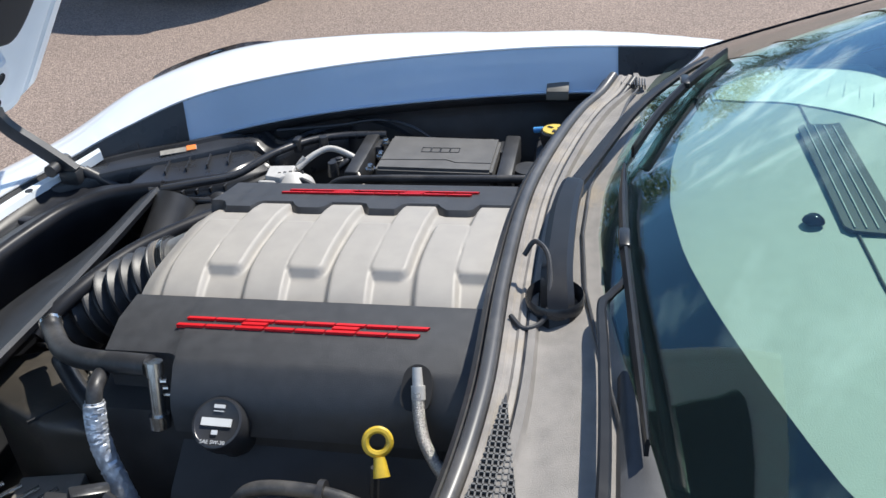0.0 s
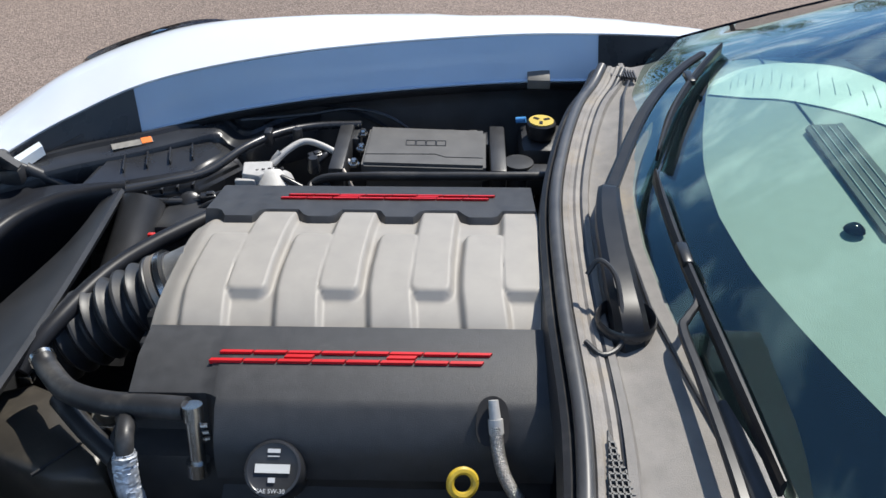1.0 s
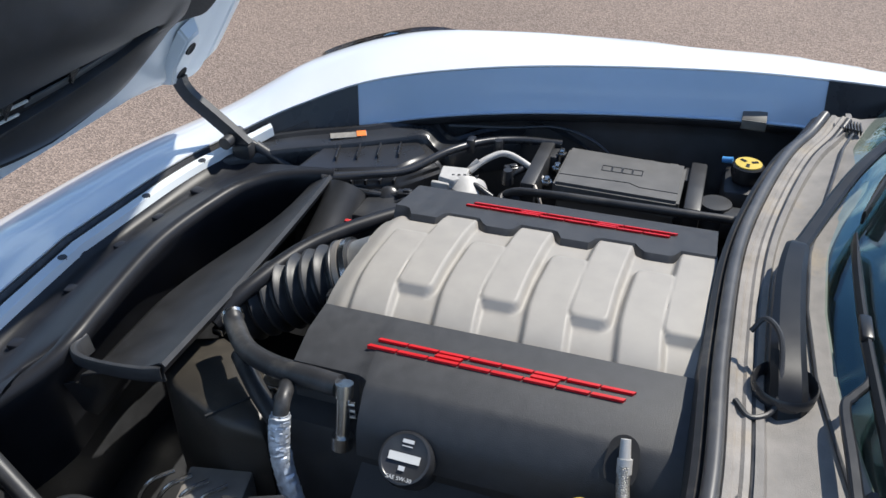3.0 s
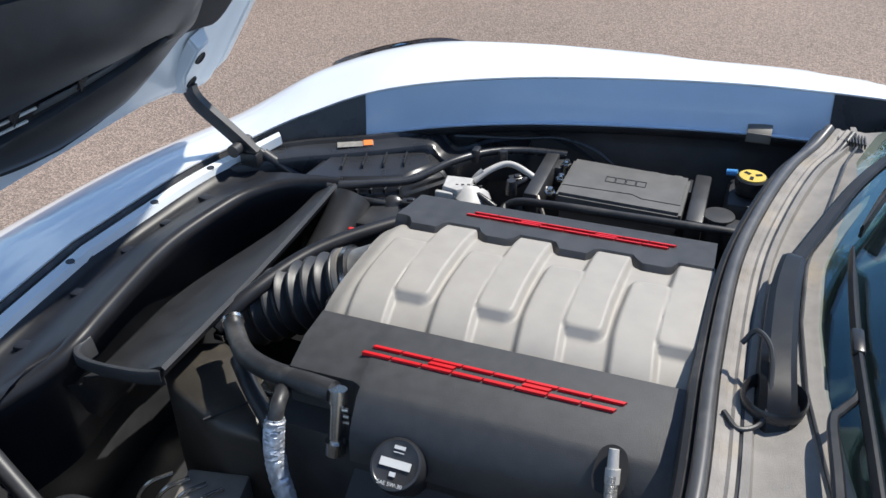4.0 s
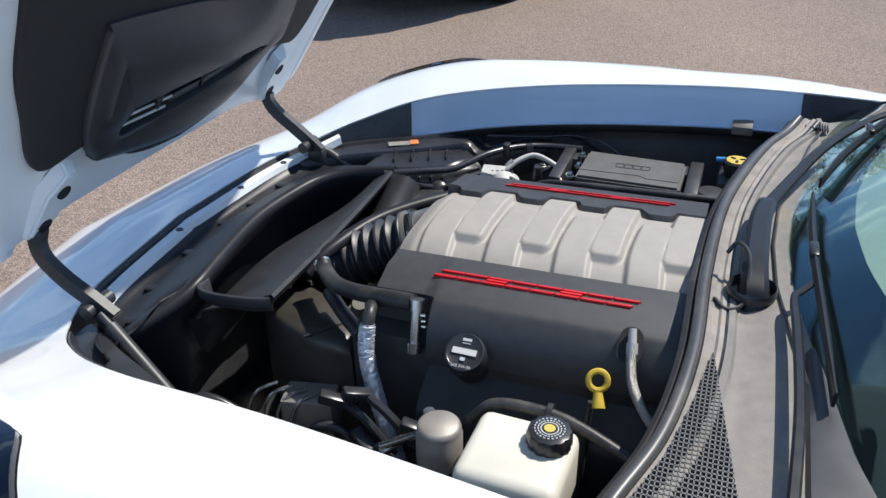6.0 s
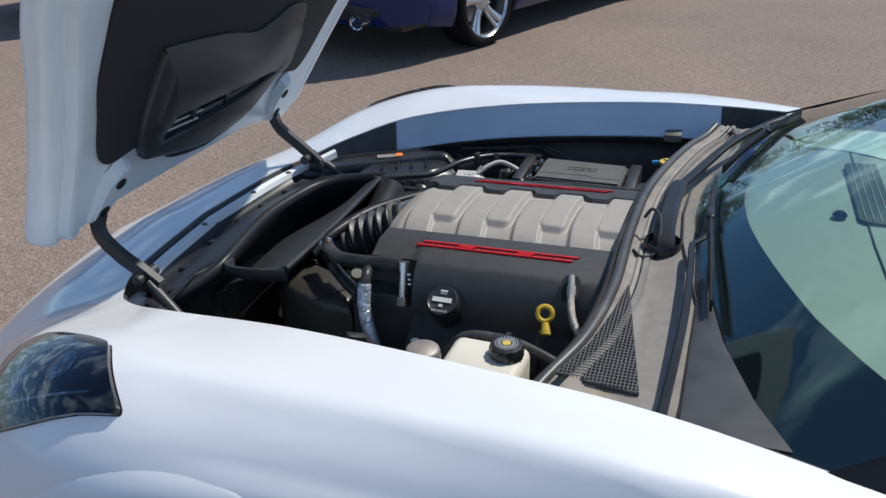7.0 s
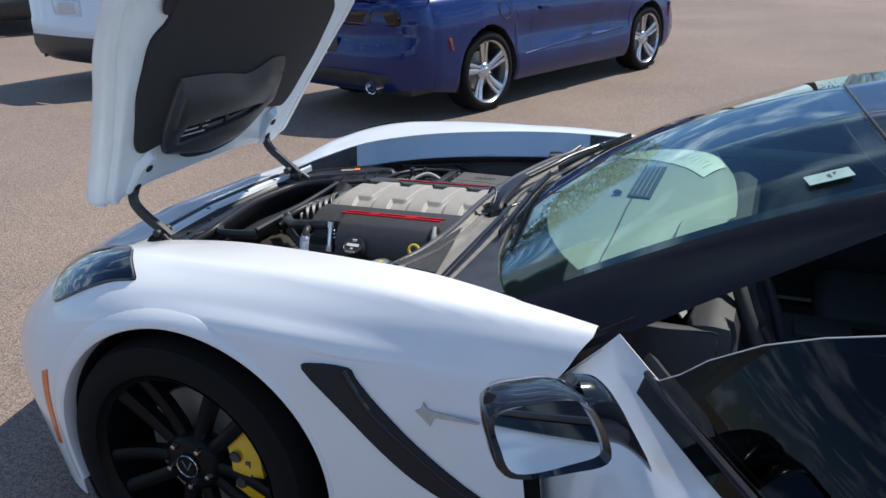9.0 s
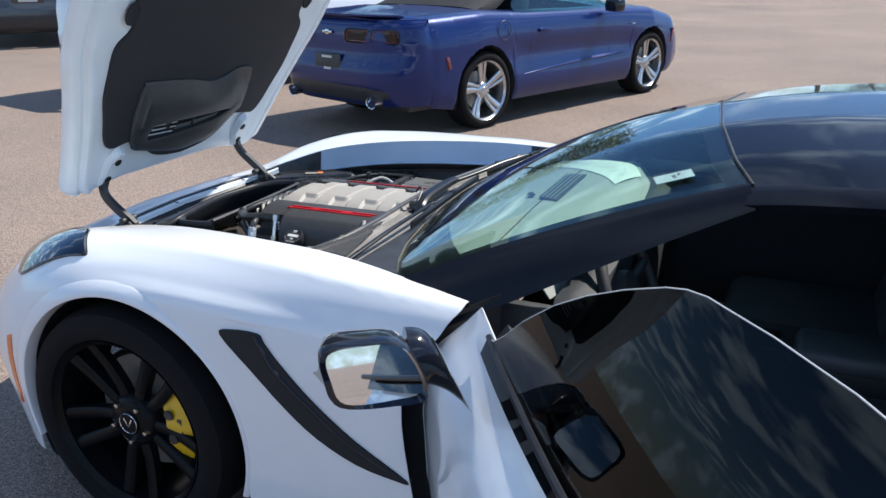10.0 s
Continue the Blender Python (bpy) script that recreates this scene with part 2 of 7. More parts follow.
SHIFT = [(0.0, 0.0, 0.0)]      # where the group of parts now being built stands in its thing


def part(name, bm, material, parent=None, label="", smooth=40):
    """Links a bmesh as one mesh object under a thing or a part."""
    bmesh.ops.recalc_face_normals(bm, faces=bm.faces)
    me = bpy.data.meshes.new(name)
    bm.to_mesh(me)
    bm.free()
    me.materials.append(material)
    if smooth:
        me.shade_smooth()
        me.set_sharp_from_angle(angle=radians(smooth))
    ob = new(name, me)
    if parent is not None:
        ob.parent = parent
        if parent.data is None:
            ob.location = SHIFT[0]
    if label:
        ob["label"] = label
    return ob


def cr(pts, n=8, closed=False):
    """A smooth line through a few points."""
    P = [Vector(p) for p in pts]
    k = len(P)
    out = []
    for i in range(k if closed else k - 1):
        a = P[(i - 1) % k] if closed or i else 2 * P[0] - P[1]
        b, c = P[i], P[(i + 1) % k]
        d = P[(i + 2) % k] if closed or i + 2 < k else 2 * P[-1] - P[-2]
        for j in range(n):
            t = j / n
            out.append(0.5 * (2 * b + (c - a) * t + (2 * a - 5 * b + 4 * c - d) * t * t + (3 * b - 3 * c + d - a) * t ** 3))
    if not closed:
        out.append(P[-1].copy())
    return out


def along(pts, x):
    """Linear reading of a table of (x, value)."""
    return float(np.interp(x, [p[0] for p in pts], [p[1] for p in pts]))


def grid(bm, rows, closed=False):
    """Faces over rows of points; closed joins each row's ends."""
    vs = [[bm.verts.new(p) for p in r] for r in rows]
    for a, b in zip(vs, vs[1:]):
        m = len(a)
        for j in range(m if closed else m - 1):
            k = (j + 1) % m
            try:
                bm.faces.new((a[j], a[k], b[k], b[j]))
            except ValueError:
                pass
    return vs


def sheet(bm, rows, th=0.003):
    """A panel with thickness over rows of points."""
    R, C = len(rows), len(rows[0])
    P = [[Vector(p) for p in r] for r in rows]
    back = []
    for i in range(R):
        line = []
        for j in range(C):
            du = P[min(i + 1, R - 1)][j] - P[max(i - 1, 0)][j]
            dv = P[i][min(j + 1, C - 1)] - P[i][max(j - 1, 0)]
            n = du.cross(dv)
            line.append(P[i][j] - (n.normalized() if n.length > 1e-12 else Vector((0, 0, 1))) * th)
        back.append(line)
    a, b = grid(bm, P), grid(bm, back)
    rim = [(0, j) for j in range(C)] + [(i, C - 1) for i in range(1, R)] + [(R - 1, j) for j in range(C - 2, -1, -1)] + [(i, 0) for i in range(R - 2, 0, -1)]
    for (i, j), (k, l) in zip(rim, rim[1:] + rim[:1]):
        try:
            bm.faces.new((a[i][j], a[k][l], b[k][l], b[i][j]))
        except ValueError:
            pass


def tube(bm, pts, r, n=10, caps=True):
    """A round pipe along points; r is a number or a function of the way along (0 to 1)."""
    P = [Vector(p) for p in pts]
    T = [(P[min(i + 1, len(P) - 1)] - P[max(i - 1, 0)]).normalized() for i in range(len(P))]
    side = T[0].orthogonal().normalized()
    rings = []
    for i, (p, t) in enumerate(zip(P, T)):
        side = (side - t * side.dot(t)).normalized()
        up = t.cross(side)
        rad = r(i / (len(P) - 1)) if callable(r) else r
        rings.append([p + (side * math.cos(2 * math.pi * k / n) + up * math.sin(2 * math.pi * k / n)) * rad for k in range(n)])
    vs = grid(bm, rings, True)
    if caps:
        bm.faces.new(vs[0]); bm.faces.new(vs[-1])


def box(bm, c, s, bevel=0.0, m=None, seg=2):
    """A box of size s about c, with rounded edges."""
    r = bmesh.ops.create_cube(bm, size=1.0)
    vs = r["verts"]
    bmesh.ops.scale(bm, vec=s, verts=vs)
    if bevel:
        es = list({e for v in vs for e in v.link_edges})
        vs = list({v for f in bmesh.ops.bevel(bm, geom=es, offset=bevel, segments=seg, affect="EDGES", profile=0.5)["faces"] for v in f.verts} | {v for v in vs if v.is_valid})
    M = Matrix.Translation(c) @ (m or Matrix.Identity(4))
    bmesh.ops.transform(bm, matrix=M, verts=vs)
    return vs


def prism(bm, outline, depth, m=None):
    """A plate: the outline (x, y) from z = 0 to z = depth, placed by m."""
    M = m or Matrix.Identity(4)
    lo = [bm.verts.new(M @ Vector((x, y, 0))) for x, y in outline]
    hi = [bm.verts.new(M @ Vector((x, y, depth))) for x, y in outline]
    k = len(outline)
    bm.faces.new(lo); bm.faces.new(hi)
    for i in range(k):
        bm.faces.new((lo[i], lo[(i + 1) % k], hi[(i + 1) % k], hi[i]))


def lathe(bm, profile, n=24, m=None, caps=True):
    """A turned form: profile of (radius, height) about z, placed by m."""
    M = m or Matrix.Identity(4)
    rows = [[M @ Vector((r * math.cos(2 * math.pi * k / n), r * math.sin(2 * math.pi * k / n), h)) for k in range(n)] for r, h in profile]
    vs = grid(bm, rows, True)
    if caps and profile[0][0] > 1e-6:
        bm.faces.new(vs[0])
    if caps and profile[-1][0] > 1e-6:
        bm.faces.new(vs[-1])
    bmesh.ops.remove_doubles(bm, verts=bm.verts, dist=1e-6)


def aim(p, ahead, up=(0, 0, 1)):
    """A pose whose z axis points along ahead."""
    z = Vector(ahead).normalized()
    x = Vector(up).cross(z)
    x = x.normalized() if x.length > 1e-4 else Vector((1, 0, 0))
    y = z.cross(x)
    return Matrix.Translation(p) @ Matrix((x, y, z)).transposed().to_4x4()


def BM():
    return bmesh.new()


def smooth01(a, b, x):
    t = min(1.0, max(0.0, (x - a) / (b - a)))
    return t * t * (3 - 2 * t)


# ---------------------------------------------------------------- ground
bm = BM()
g = [-400, -120, -40, -15, -6, 0, 6, 15, 40, 120, 400]
grid(bm, [[(x, y, 0) for x in g] for y in g])
ground = tagged(part("ground", bm, ASPHALT, smooth=0), "sun-bleached brownish-grey asphalt car park", "ground", kind="structure")

# ---------------------------------------------------------------- white sports car: body
car = thing("sports_car", "white sports car with raised hood and open door on asphalt", "car")
ARCH = (0.026, 0.335, 0.368)      # wheel arch: x, z, radius

# body sections round the front, from the door seam to the nose: hood edge, shoulder, upper side, side, sill
SECTIONS = [
    ((0.925, -0.725, 0.786), (0.925, -0.757, 0.783), (0.89, -0.788, 0.735), (0.81, -0.83, 0.57), (0.87, -0.845, 0.16)),
    ((0.60, -0.665, 0.815), (0.60, -0.768, 0.810), (0.60, -0.808, 0.744), (0.58, -0.842, 0.62), (0.60, -0.85, 0.16)),
    ((0.36, -0.635, 0.817), (0.36, -0.757, 0.815), (0.36, -0.815, 0.749), (0.36, -0.852, 0.65), (0.36, -0.86, 0.16)),
    ((0.05, -0.590, 0.800), (0.05, -0.750, 0.813), (0.05, -0.826, 0.755), (0.05, -0.869, 0.65), (0.05, -0.885, 0.16)),
    ((-0.20, -0.545, 0.762), (-0.20, -0.720, 0.792), (-0.20, -0.835, 0.725), (-0.20, -0.875, 0.58), (-0.20, -0.875, 0.16)),
    ((-0.35, -0.478, 0.715), (-0.40, -0.660, 0.735), (-0.44, -0.775, 0.645), (-0.45, -0.84, 0.48), (-0.41, -0.82, 0.16)),
    ((-0.440, -0.395, 0.682), (-0.55, -0.54, 0.658), (-0.63, -0.645, 0.575), (-0.66, -0.68, 0.44), (-0.62, -0.65, 0.15)),
    ((-0.502, -0.26, 0.668), (-0.64, -0.32, 0.640), (-0.76, -0.37, 0.565), (-0.84, -0.40, 0.42), (-0.80, -0.38, 0.15)),
    ((-0.532, 0.0, 0.664), (-0.69, 0.0, 0.634), (-0.83, 0.0, 0.560), (-0.93, 0.0, 0.42), (-0.88, 0.0, 0.15)),
]


def section(P, n, k):
    """A body section through five points: a crisp crest at the second one, softening towards the lamps (k past 3)."""
    soft = cr(P, n)
    t = min(1.0, max(0.0, (k - 3.1) / 1.0))
    w = 1 - t * t * (3 - 2 * t)
    hard = [P[0].lerp(P[1], j / n) + Vector((0, 0, 0.012 * j / n * (1 - j / n))) for j in range(n)] + cr(P[1:], n)
    return [a.lerp(b, w) for a, b in zip(soft, hard)]


def body_rows(k0, k1, n, side):
    """Rows of body points from key k0 to k1; side -1 left, 1 right."""
    lines = [cr([k[i] for k in SECTIONS], n) for i in range(5)]
    rows = []
    for s in range(round(k0 * n), round(k1 * n) + 1):
        sec = section([lines[i][s] for i in range(5)], 12, s / n)
        keep = [sec[0]]
        for a, b in zip(sec, sec[1:]):
            ia = (b.x - ARCH[0]) ** 2 + (b.z - ARCH[1]) ** 2 < ARCH[2] ** 2 and abs(b.y) > 0.72
            if ia or (abs(b.x - ARCH[0]) < ARCH[2] and b.z < ARCH[1] and abs(b.y) > 0.72):
                for q in range(1, 9):      # walk up to the arch's edge
                    c = a.lerp(b, q / 8)
                    if (c.x - ARCH[0]) ** 2 + (c.z - ARCH[1]) ** 2 < ARCH[2] ** 2:
                        break
                    keep.append(c)
                break
            keep.append(b)
        d = np.cumsum([0] + [(b - a).length for a, b in zip(keep, keep[1:])])
        split = min(d[-1], sum((b - a).length for a, b in zip(sec[:33], sec[1:34])))      # upper and lower part keep their own spacing
        want = np.concatenate([np.linspace(0, split, 20), np.linspace(split, d[-1], 9)[1:]])
        rows.append([(float(np.interp(w, d, [p.x for p in keep])), float(np.interp(w, d, [p.y for p in keep])) * -side,
                      float(np.interp(w, d, [p.z for p in keep]))) for w in want])
    return rows


FINE = [cr([q[j] for q in SECTIONS], 30) for j in range(5)]
FULL = [section([line[i] for line in FINE], 12, i / 30) for i in range(30 * 5 + 17)]


def body_y(x, z):
    """The body side's y (left side) at x and height z."""
    xs, ys = [], []
    for sec in FULL:
        low = sec[14:]
        xs.append(float(np.interp(-z, [-p.z for p in low], [p.x for p in low])))
        ys.append(float(np.interp(-z, [-p.z for p in low], [p.y for p in low])))
    o = np.argsort(xs)
    return float(np.interp(x, np.array(xs)[o], np.array(ys)[o]))


for side in (-1, 1):
    bm = BM()
    sheet(bm, body_rows(0, 4.5, 60, side), 0.003 * side)
    fender = part("fender", bm, WHITE, car, "glossy white front fender", smooth=50)
    # rolled lip round the wheel arch, black liner inside
    bm = BM()
    rows = []
    for k in range(65):
        a = math.pi * (-0.10 + 1.20 * k / 64)
        line = []
        f = smooth01(math.pi * 0.22, math.pi * 0.50, a)
        for dr, lift in ((0.043, -0.006), (0.040, 0.0022), (0.034, 0.0045), (0.022, 0.0080), (0.011, 0.0105), (0.003, 0.0115), (-0.003, 0.0090), (-0.006, -0.002), (-0.006, -0.028)):
            dr = dr * (0.30 + 0.70 * f) if dr > 0 else dr
            lift = lift * (0.55 + 0.45 * f) if lift > 0 else lift
            x, z = ARCH[0] + (ARCH[2] + dr) * math.cos(a), ARCH[1] + (ARCH[2] + dr) * math.sin(a)
            line.append((x, -side * (body_y(x, max(z, 0.17)) - lift), max(z, 0.17)))
        rows.append(line)
    grid(bm, rows)
    part("arch_lip", bm, WHITE, fender, "rolled white arch lip", smooth=50)
    bm = BM()
    rows = []
    for k in range(49):
        a = math.pi * (-0.18 + 1.36 * k / 48)
        x, z = ARCH[0] + ARCH[2] * math.cos(a), ARCH[1] + ARCH[2] * math.sin(a)
        z = max(z, 0.16)
        y = body_y(x, z)
        rows.append([(x, -side * (y + 0.002), z), (x, -side * (y + 0.03), z), (x, -side * -0.58, z)])
    grid(bm, rows)
    part("wheel_arch_liner", bm, BLACK, fender, "black plastic arch liner")
bm = BM()
left = body_rows(4.5, 8, 24, -1)
right = body_rows(4.5, 8, 24, 1)
sheet(bm, left + right[-2::-1], -0.003)
part("front_bumper", bm, WHITE, car, "white front bumper skin", smooth=50)
OPEN = cr([k[0] for k in SECTIONS], 12)      # the hood opening's edge, left half, rear to front

def mirror(pts):
    return [Vector((p.x, -p.y, p.z)) for p in pts]

ROUND = OPEN + mirror(OPEN)[-2::-1]      # the whole edge, left rear round the nose to right rear


def inset(p, q, inn, down):
    """A point set in from the opening's edge p, whose way on is towards q."""
    t = (q - p); t.z = 0; t.normalize()
    n = Vector((-t.y, t.x, 0))
    if n.dot(Vector((0.25, 0, 0)) - Vector((p.x, p.y, 0))) < 0:
        n = -n
    return p + n * inn - Vector((0, 0, down))


def strip(name, material, lines, keep, parent, label="", th=0.003):
    """A band along the opening's edge, between offsets (inward, down), where keep(p) holds."""
    bm = BM()
    rows = []
    for i, p in enumerate(ROUND):
        if keep(p):
            q = ROUND[i + 1] if i + 1 < len(ROUND) else 2 * p - ROUND[i - 1]
            rows.append([inset(p, q, a, b) for a, b in lines])
    sheet(bm, rows, th)
    return part(name, bm, material, parent, label)


# inner returns of the fenders: white paint with blue shade coloured in between black ends
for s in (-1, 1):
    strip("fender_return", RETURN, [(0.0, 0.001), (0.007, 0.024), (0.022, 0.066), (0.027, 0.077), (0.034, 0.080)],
          lambda p: s * p.y > 0 and -0.29 < p.x < 0.61, car, "white inner fender return, coloured blue for sky-lit shade")
    strip("fender_end_trim", BLACK_SMOOTH, [(0.002, 0.000), (0.009, 0.023), (0.024, 0.066), (0.035, 0.083)],
          lambda p: s * p.y > 0 and -0.43 < p.x < -0.245, car, "black front end trim")
    strip("fender_rear_trim", BLACK_SMOOTH, [(0.002, 0.000), (0.009, 0.023), (0.024, 0.066), (0.035, 0.083)],
          lambda p: s * p.y > 0 and p.x > 0.60, car, "black rear end trim")
    strip("bay_side_panel", BLACK, [(0.033, 0.081), (0.030, 0.090), (0.006, 0.105), (0.004, 0.13), (0.05, 0.2), (0.06, 0.48)],
          lambda p: s * p.y >= 0 and p.x > -0.36, car, "black plastic bay side")
strip("nose_inner_panel", BLACK, [(0.02, 0.03), (0.05, 0.12), (0.07, 0.42)], lambda p: p.x < -0.33, car, "black inner nose panel")
# nose lip: sealing groove, painted flange, black shroud behind
strip("nose_seal", RUBBER, [(-0.002, 0.004), (0.004, 0.012), (0.016, 0.012), (0.020, 0.004)], lambda p: p.x < -0.40 and p.y > -0.33, car, "black rubber hood seal")
lip = strip("nose_flange", WHITE_IN, [(0.019, 0.005), (0.034, 0.006), (0.037, 0.020)], lambda p: p.x < -0.40 and p.y > -0.33, car, "white painted nose flange with bolt holes")
# moulded shroud from the flange back to the rolled lip of the air opening
LIP = cr([(-0.395, -0.345, 0.640), (-0.350, -0.255, 0.662), (-0.338, -0.205, 0.674), (-0.346, -0.14, 0.677), (-0.362, -0.02, 0.678), (-0.364, 0.06, 0.678),
          (-0.352, 0.15, 0.678), (-0.332, 0.215, 0.680), (-0.285, 0.262, 0.683), (-0.235, 0.282, 0.686), (-0.190, 0.292, 0.688)], 6)
nose = [i for i, p in enumerate(ROUND) if p.x < (-0.33 if p.y < 0 else -0.452) and i + 1 < len(ROUND)]
rim_a = [inset(ROUND[i], ROUND[i + 1], 0.036, 0.017) for i in nose]
if rim_a[0].y > rim_a[-1].y:
    rim_a.reverse()


def resample(pts, k):
    d = [0.0]
    for a, b in zip(pts, pts[1:]):
        d.append(d[-1] + (b - a).length)
    return [Vector([float(np.interp(d[-1] * i / k, d, [q[c] for q in pts])) for c in range(3)]) for i in range(k + 1)]


fa, la = resample(rim_a, 60), resample(LIP, 60)
rows = []
for i, (f, l) in enumerate(zip(fa, la)):
    t = (la[min(i + 1, 60)] - la[max(i - 1, 0)]); t.z = 0; t.normalize()
    o = Vector((t.y, -t.x, 0))      # from the lip into the opening
    step = Vector((0, 0, 1))
    rows.append([f, f.lerp(l, 0.06) - step * 0.014, f.lerp(l, 0.20) - step * 0.022, f.lerp(l, 0.40) - step * 0.012, f.lerp(l, 0.66) - step * 0.004, l - o * 0.022 - step * 0.006,
                 l - o * 0.013, l - o * 0.004 + step * 0.004, l + o * 0.004 + step * 0.001, l + o * 0.006 - step * 0.010, l - o * 0.030 - step * 0.06, l - o * 0.05 - step * 0.22])
bm = BM()
sheet(bm, rows, 0.003)
part("radiator_shroud", bm, SHROUD, car, "black plastic radiator shroud", smooth=60)
bm = BM()
box(bm, (0.05, 0, 0.24), (1.05, 1.22, 0.02), 0.004)
part("bay_floor", bm, BLACK, car, "dark undertray")
bm = BM()
box(bm, (0.60, 0, 0.50), (0.03, 1.36, 0.50), 0.004)
part("firewall", bm, BLACK, car, "black firewall")

# ---------------------------------------------------------------- hood, raised on its front hinge
HOOD = Matrix.Translation((-0.535, 0, 0.78)) @ Matrix(((0, 0.5, -0.866), (1, 0, 0), (0, 0.866, 0.5))).to_4x4()   # x across, y up the panel, z out of the outer face


def hood_z(x, h):
    """The outer skin's swell."""
    return 0.05 + 0.05 * math.cos(min(1.0, abs(x) / 0.66) * 1.3) - 0.05 * (abs(x) / 0.6) ** 4 * 0.3


HEDGE = [(0.0, 0.455), (0.03, 0.490), (0.10, 0.508), (0.20, 0.528), (0.30, 0.553), (0.40, 0.580), (0.50, 0.612), (0.60, 0.628), (0.70, 0.632), (0.85, 0.630), (1.0, 0.62), (1.13, 0.60)]
FRAME_SEC = [(0.0, 0.024), (0.004, 0.012), (0.016, 0.001), (0.042, -0.001), (0.050, 0.006), (0.062, 0.009), (0.072, -0.006), (0.082, -0.008), (0.10, 0.002)]      # distance in from the edge, height


def hood_low(x):
    """The hood's lower edge, with a tab at each hinge."""
    return along([(0, 0.018), (0.25, 0.016), (0.33, 0.0), (0.40, -0.012), (0.47, 0.004)], abs(x))


hood = None
edge = cr([(h, w, 0) for h, w in HEDGE], 4)
n = 14
rows = []
for p in edge:
    v, w = p.x / 1.13, p.y
    line = []
    for s in range(-n, n + 1):
        x = s / n * w
        h = hood_low(x) + v * (1.13 - hood_low(x))
        line.append(HOOD @ Vector((x, h, max(0.028, hood_z(x, h) * (1 - 0.75 * abs(s / n) ** 6)))))
    rows.append(line)
bm = BM()
sheet(bm, rows, 0.004)
hood = part("hood", bm, WHITE, car, "raised white hood, underside showing", smooth=50)
# painted inner frame with a rolled flange and a groove
rows = []
for p in edge:
    v, w = p.x / 1.13, p.y
    cols = [(w - d, z) for d, z in FRAME_SEC] + [((w - 0.10) * k / 6, 0.004) for k in range(5, -1, -1)]
    cols = [(-x, z) for x, z in cols] + [(x, z) for x, z in cols[-2::-1]]
    line = []
    for x, z in cols:
        h = hood_low(x) + v * (1.13 - hood_low(x))
        lift = 0.014 * (1 - smooth01(0.0, 0.03, h - hood_low(x)))
        line.append(HOOD @ Vector((x, h, min(0.024, z + lift))))
    rows.append(line)
bm = BM()
sheet(bm, rows, -0.003)
inner = part("inner_frame", bm, WHITE_IN, hood, "white painted hood underside frame", smooth=45)
# hood liner, duct plate, slot and slats on the underside (z negative is towards the bay)
LINER = [(0.0, 0.068), (0.08, 0.078), (0.15, 0.100), (0.205, 0.145), (0.232, 0.185), (0.30, 0.180), (0.36, 0.172), (0.395, 0.212), (0.420, 0.29), (0.446, 0.37), (0.455, 0.45), (0.458, 0.545), (0.415, 0.605), (0.43, 0.70), (0.45, 0.90), (0.42, 1.0), (0.0, 1.03)]
half = [(p.x, p.y) for p in cr([(x, y, 0) for x, y in LINER], 4)]
outline = [(-x, y) for x, y in half] + [(x, y) for x, y in half[-2:0:-1]]
bm = BM()
ring = [HOOD @ Vector((x, y, 0.006)) for x, y in outline]
tops = [[HOOD @ Vector((x * f, 0.52 + (y - 0.52) * f, z)) for x, y in outline] for f, z in ((1.0, -0.003), (0.993, -0.006), (0.975, -0.0065), (0.5, -0.0065), (0.02, -0.0065))]
vs = grid(bm, [ring] + tops, True)
bm.faces.new(vs[-1])
liner = part("hood_liner", bm, FELT, hood, "black felt hood liner")
for s in (-1, 1):
    bm = BM()
    lathe(bm, [(0.0, 0.0), (0.024, 0.0), (0.030, -0.003), (0.032, 0.002)], 20, HOOD @ Matrix.Translation((s * 0.435, 0.655, -0.007)) @ Matrix.Diagonal((0.8, 1.2, 1, 1)))
    part("latch_hole", bm, VOID, inner, "dark oval latch recess")


# raised duct moulding, its slot low down, the upper plate standing proud
MOULD = [(-0.300, 0.398), (-0.285, 0.412), (-0.09, 0.392), (0.02, 0.368), (0.09, 0.378), (0.155, 0.404), (0.222, 0.398), (0.243, 0.372), (0.250, 0.262), (0.240, 0.216), (0.142, 0.120),
         (0.05, 0.098), (-0.055, 0.096), (-0.238, 0.142), (-0.262, 0.156), (-0.294, 0.215), (-0.303, 0.30)]
SLOT = [(-0.219, 0.240), (-0.212, 0.243), (-0.06, 0.241), (0.02, 0.240), (0.07, 0.239), (0.11, 0.239), (0.148, 0.239), (0.160, 0.237), (0.164, 0.233), (0.158, 0.226), (0.104, 0.200),
        (0.03, 0.188), (-0.055, 0.182), (-0.19, 0.178), (-0.213, 0.180), (-0.219, 0.19), (-0.220, 0.22)]


def matched(pts, n=4):
    c = cr([(x, y, 0) for x, y in pts], n, True)
    return [(p.x, p.y) for p in c]


def between(f, z, lift=0.0):
    """A ring between the moulding's outline (f = 0) and the slot (f = 1); lift raises its upper half."""
    return [HOOD @ Vector((a + (c - a) * f, b + (d - b) * f, z - lift * smooth01(0.19, 0.26, b + (d - b) * f))) for (a, b), (c, d) in zip(matched(MOULD), matched(SLOT))]


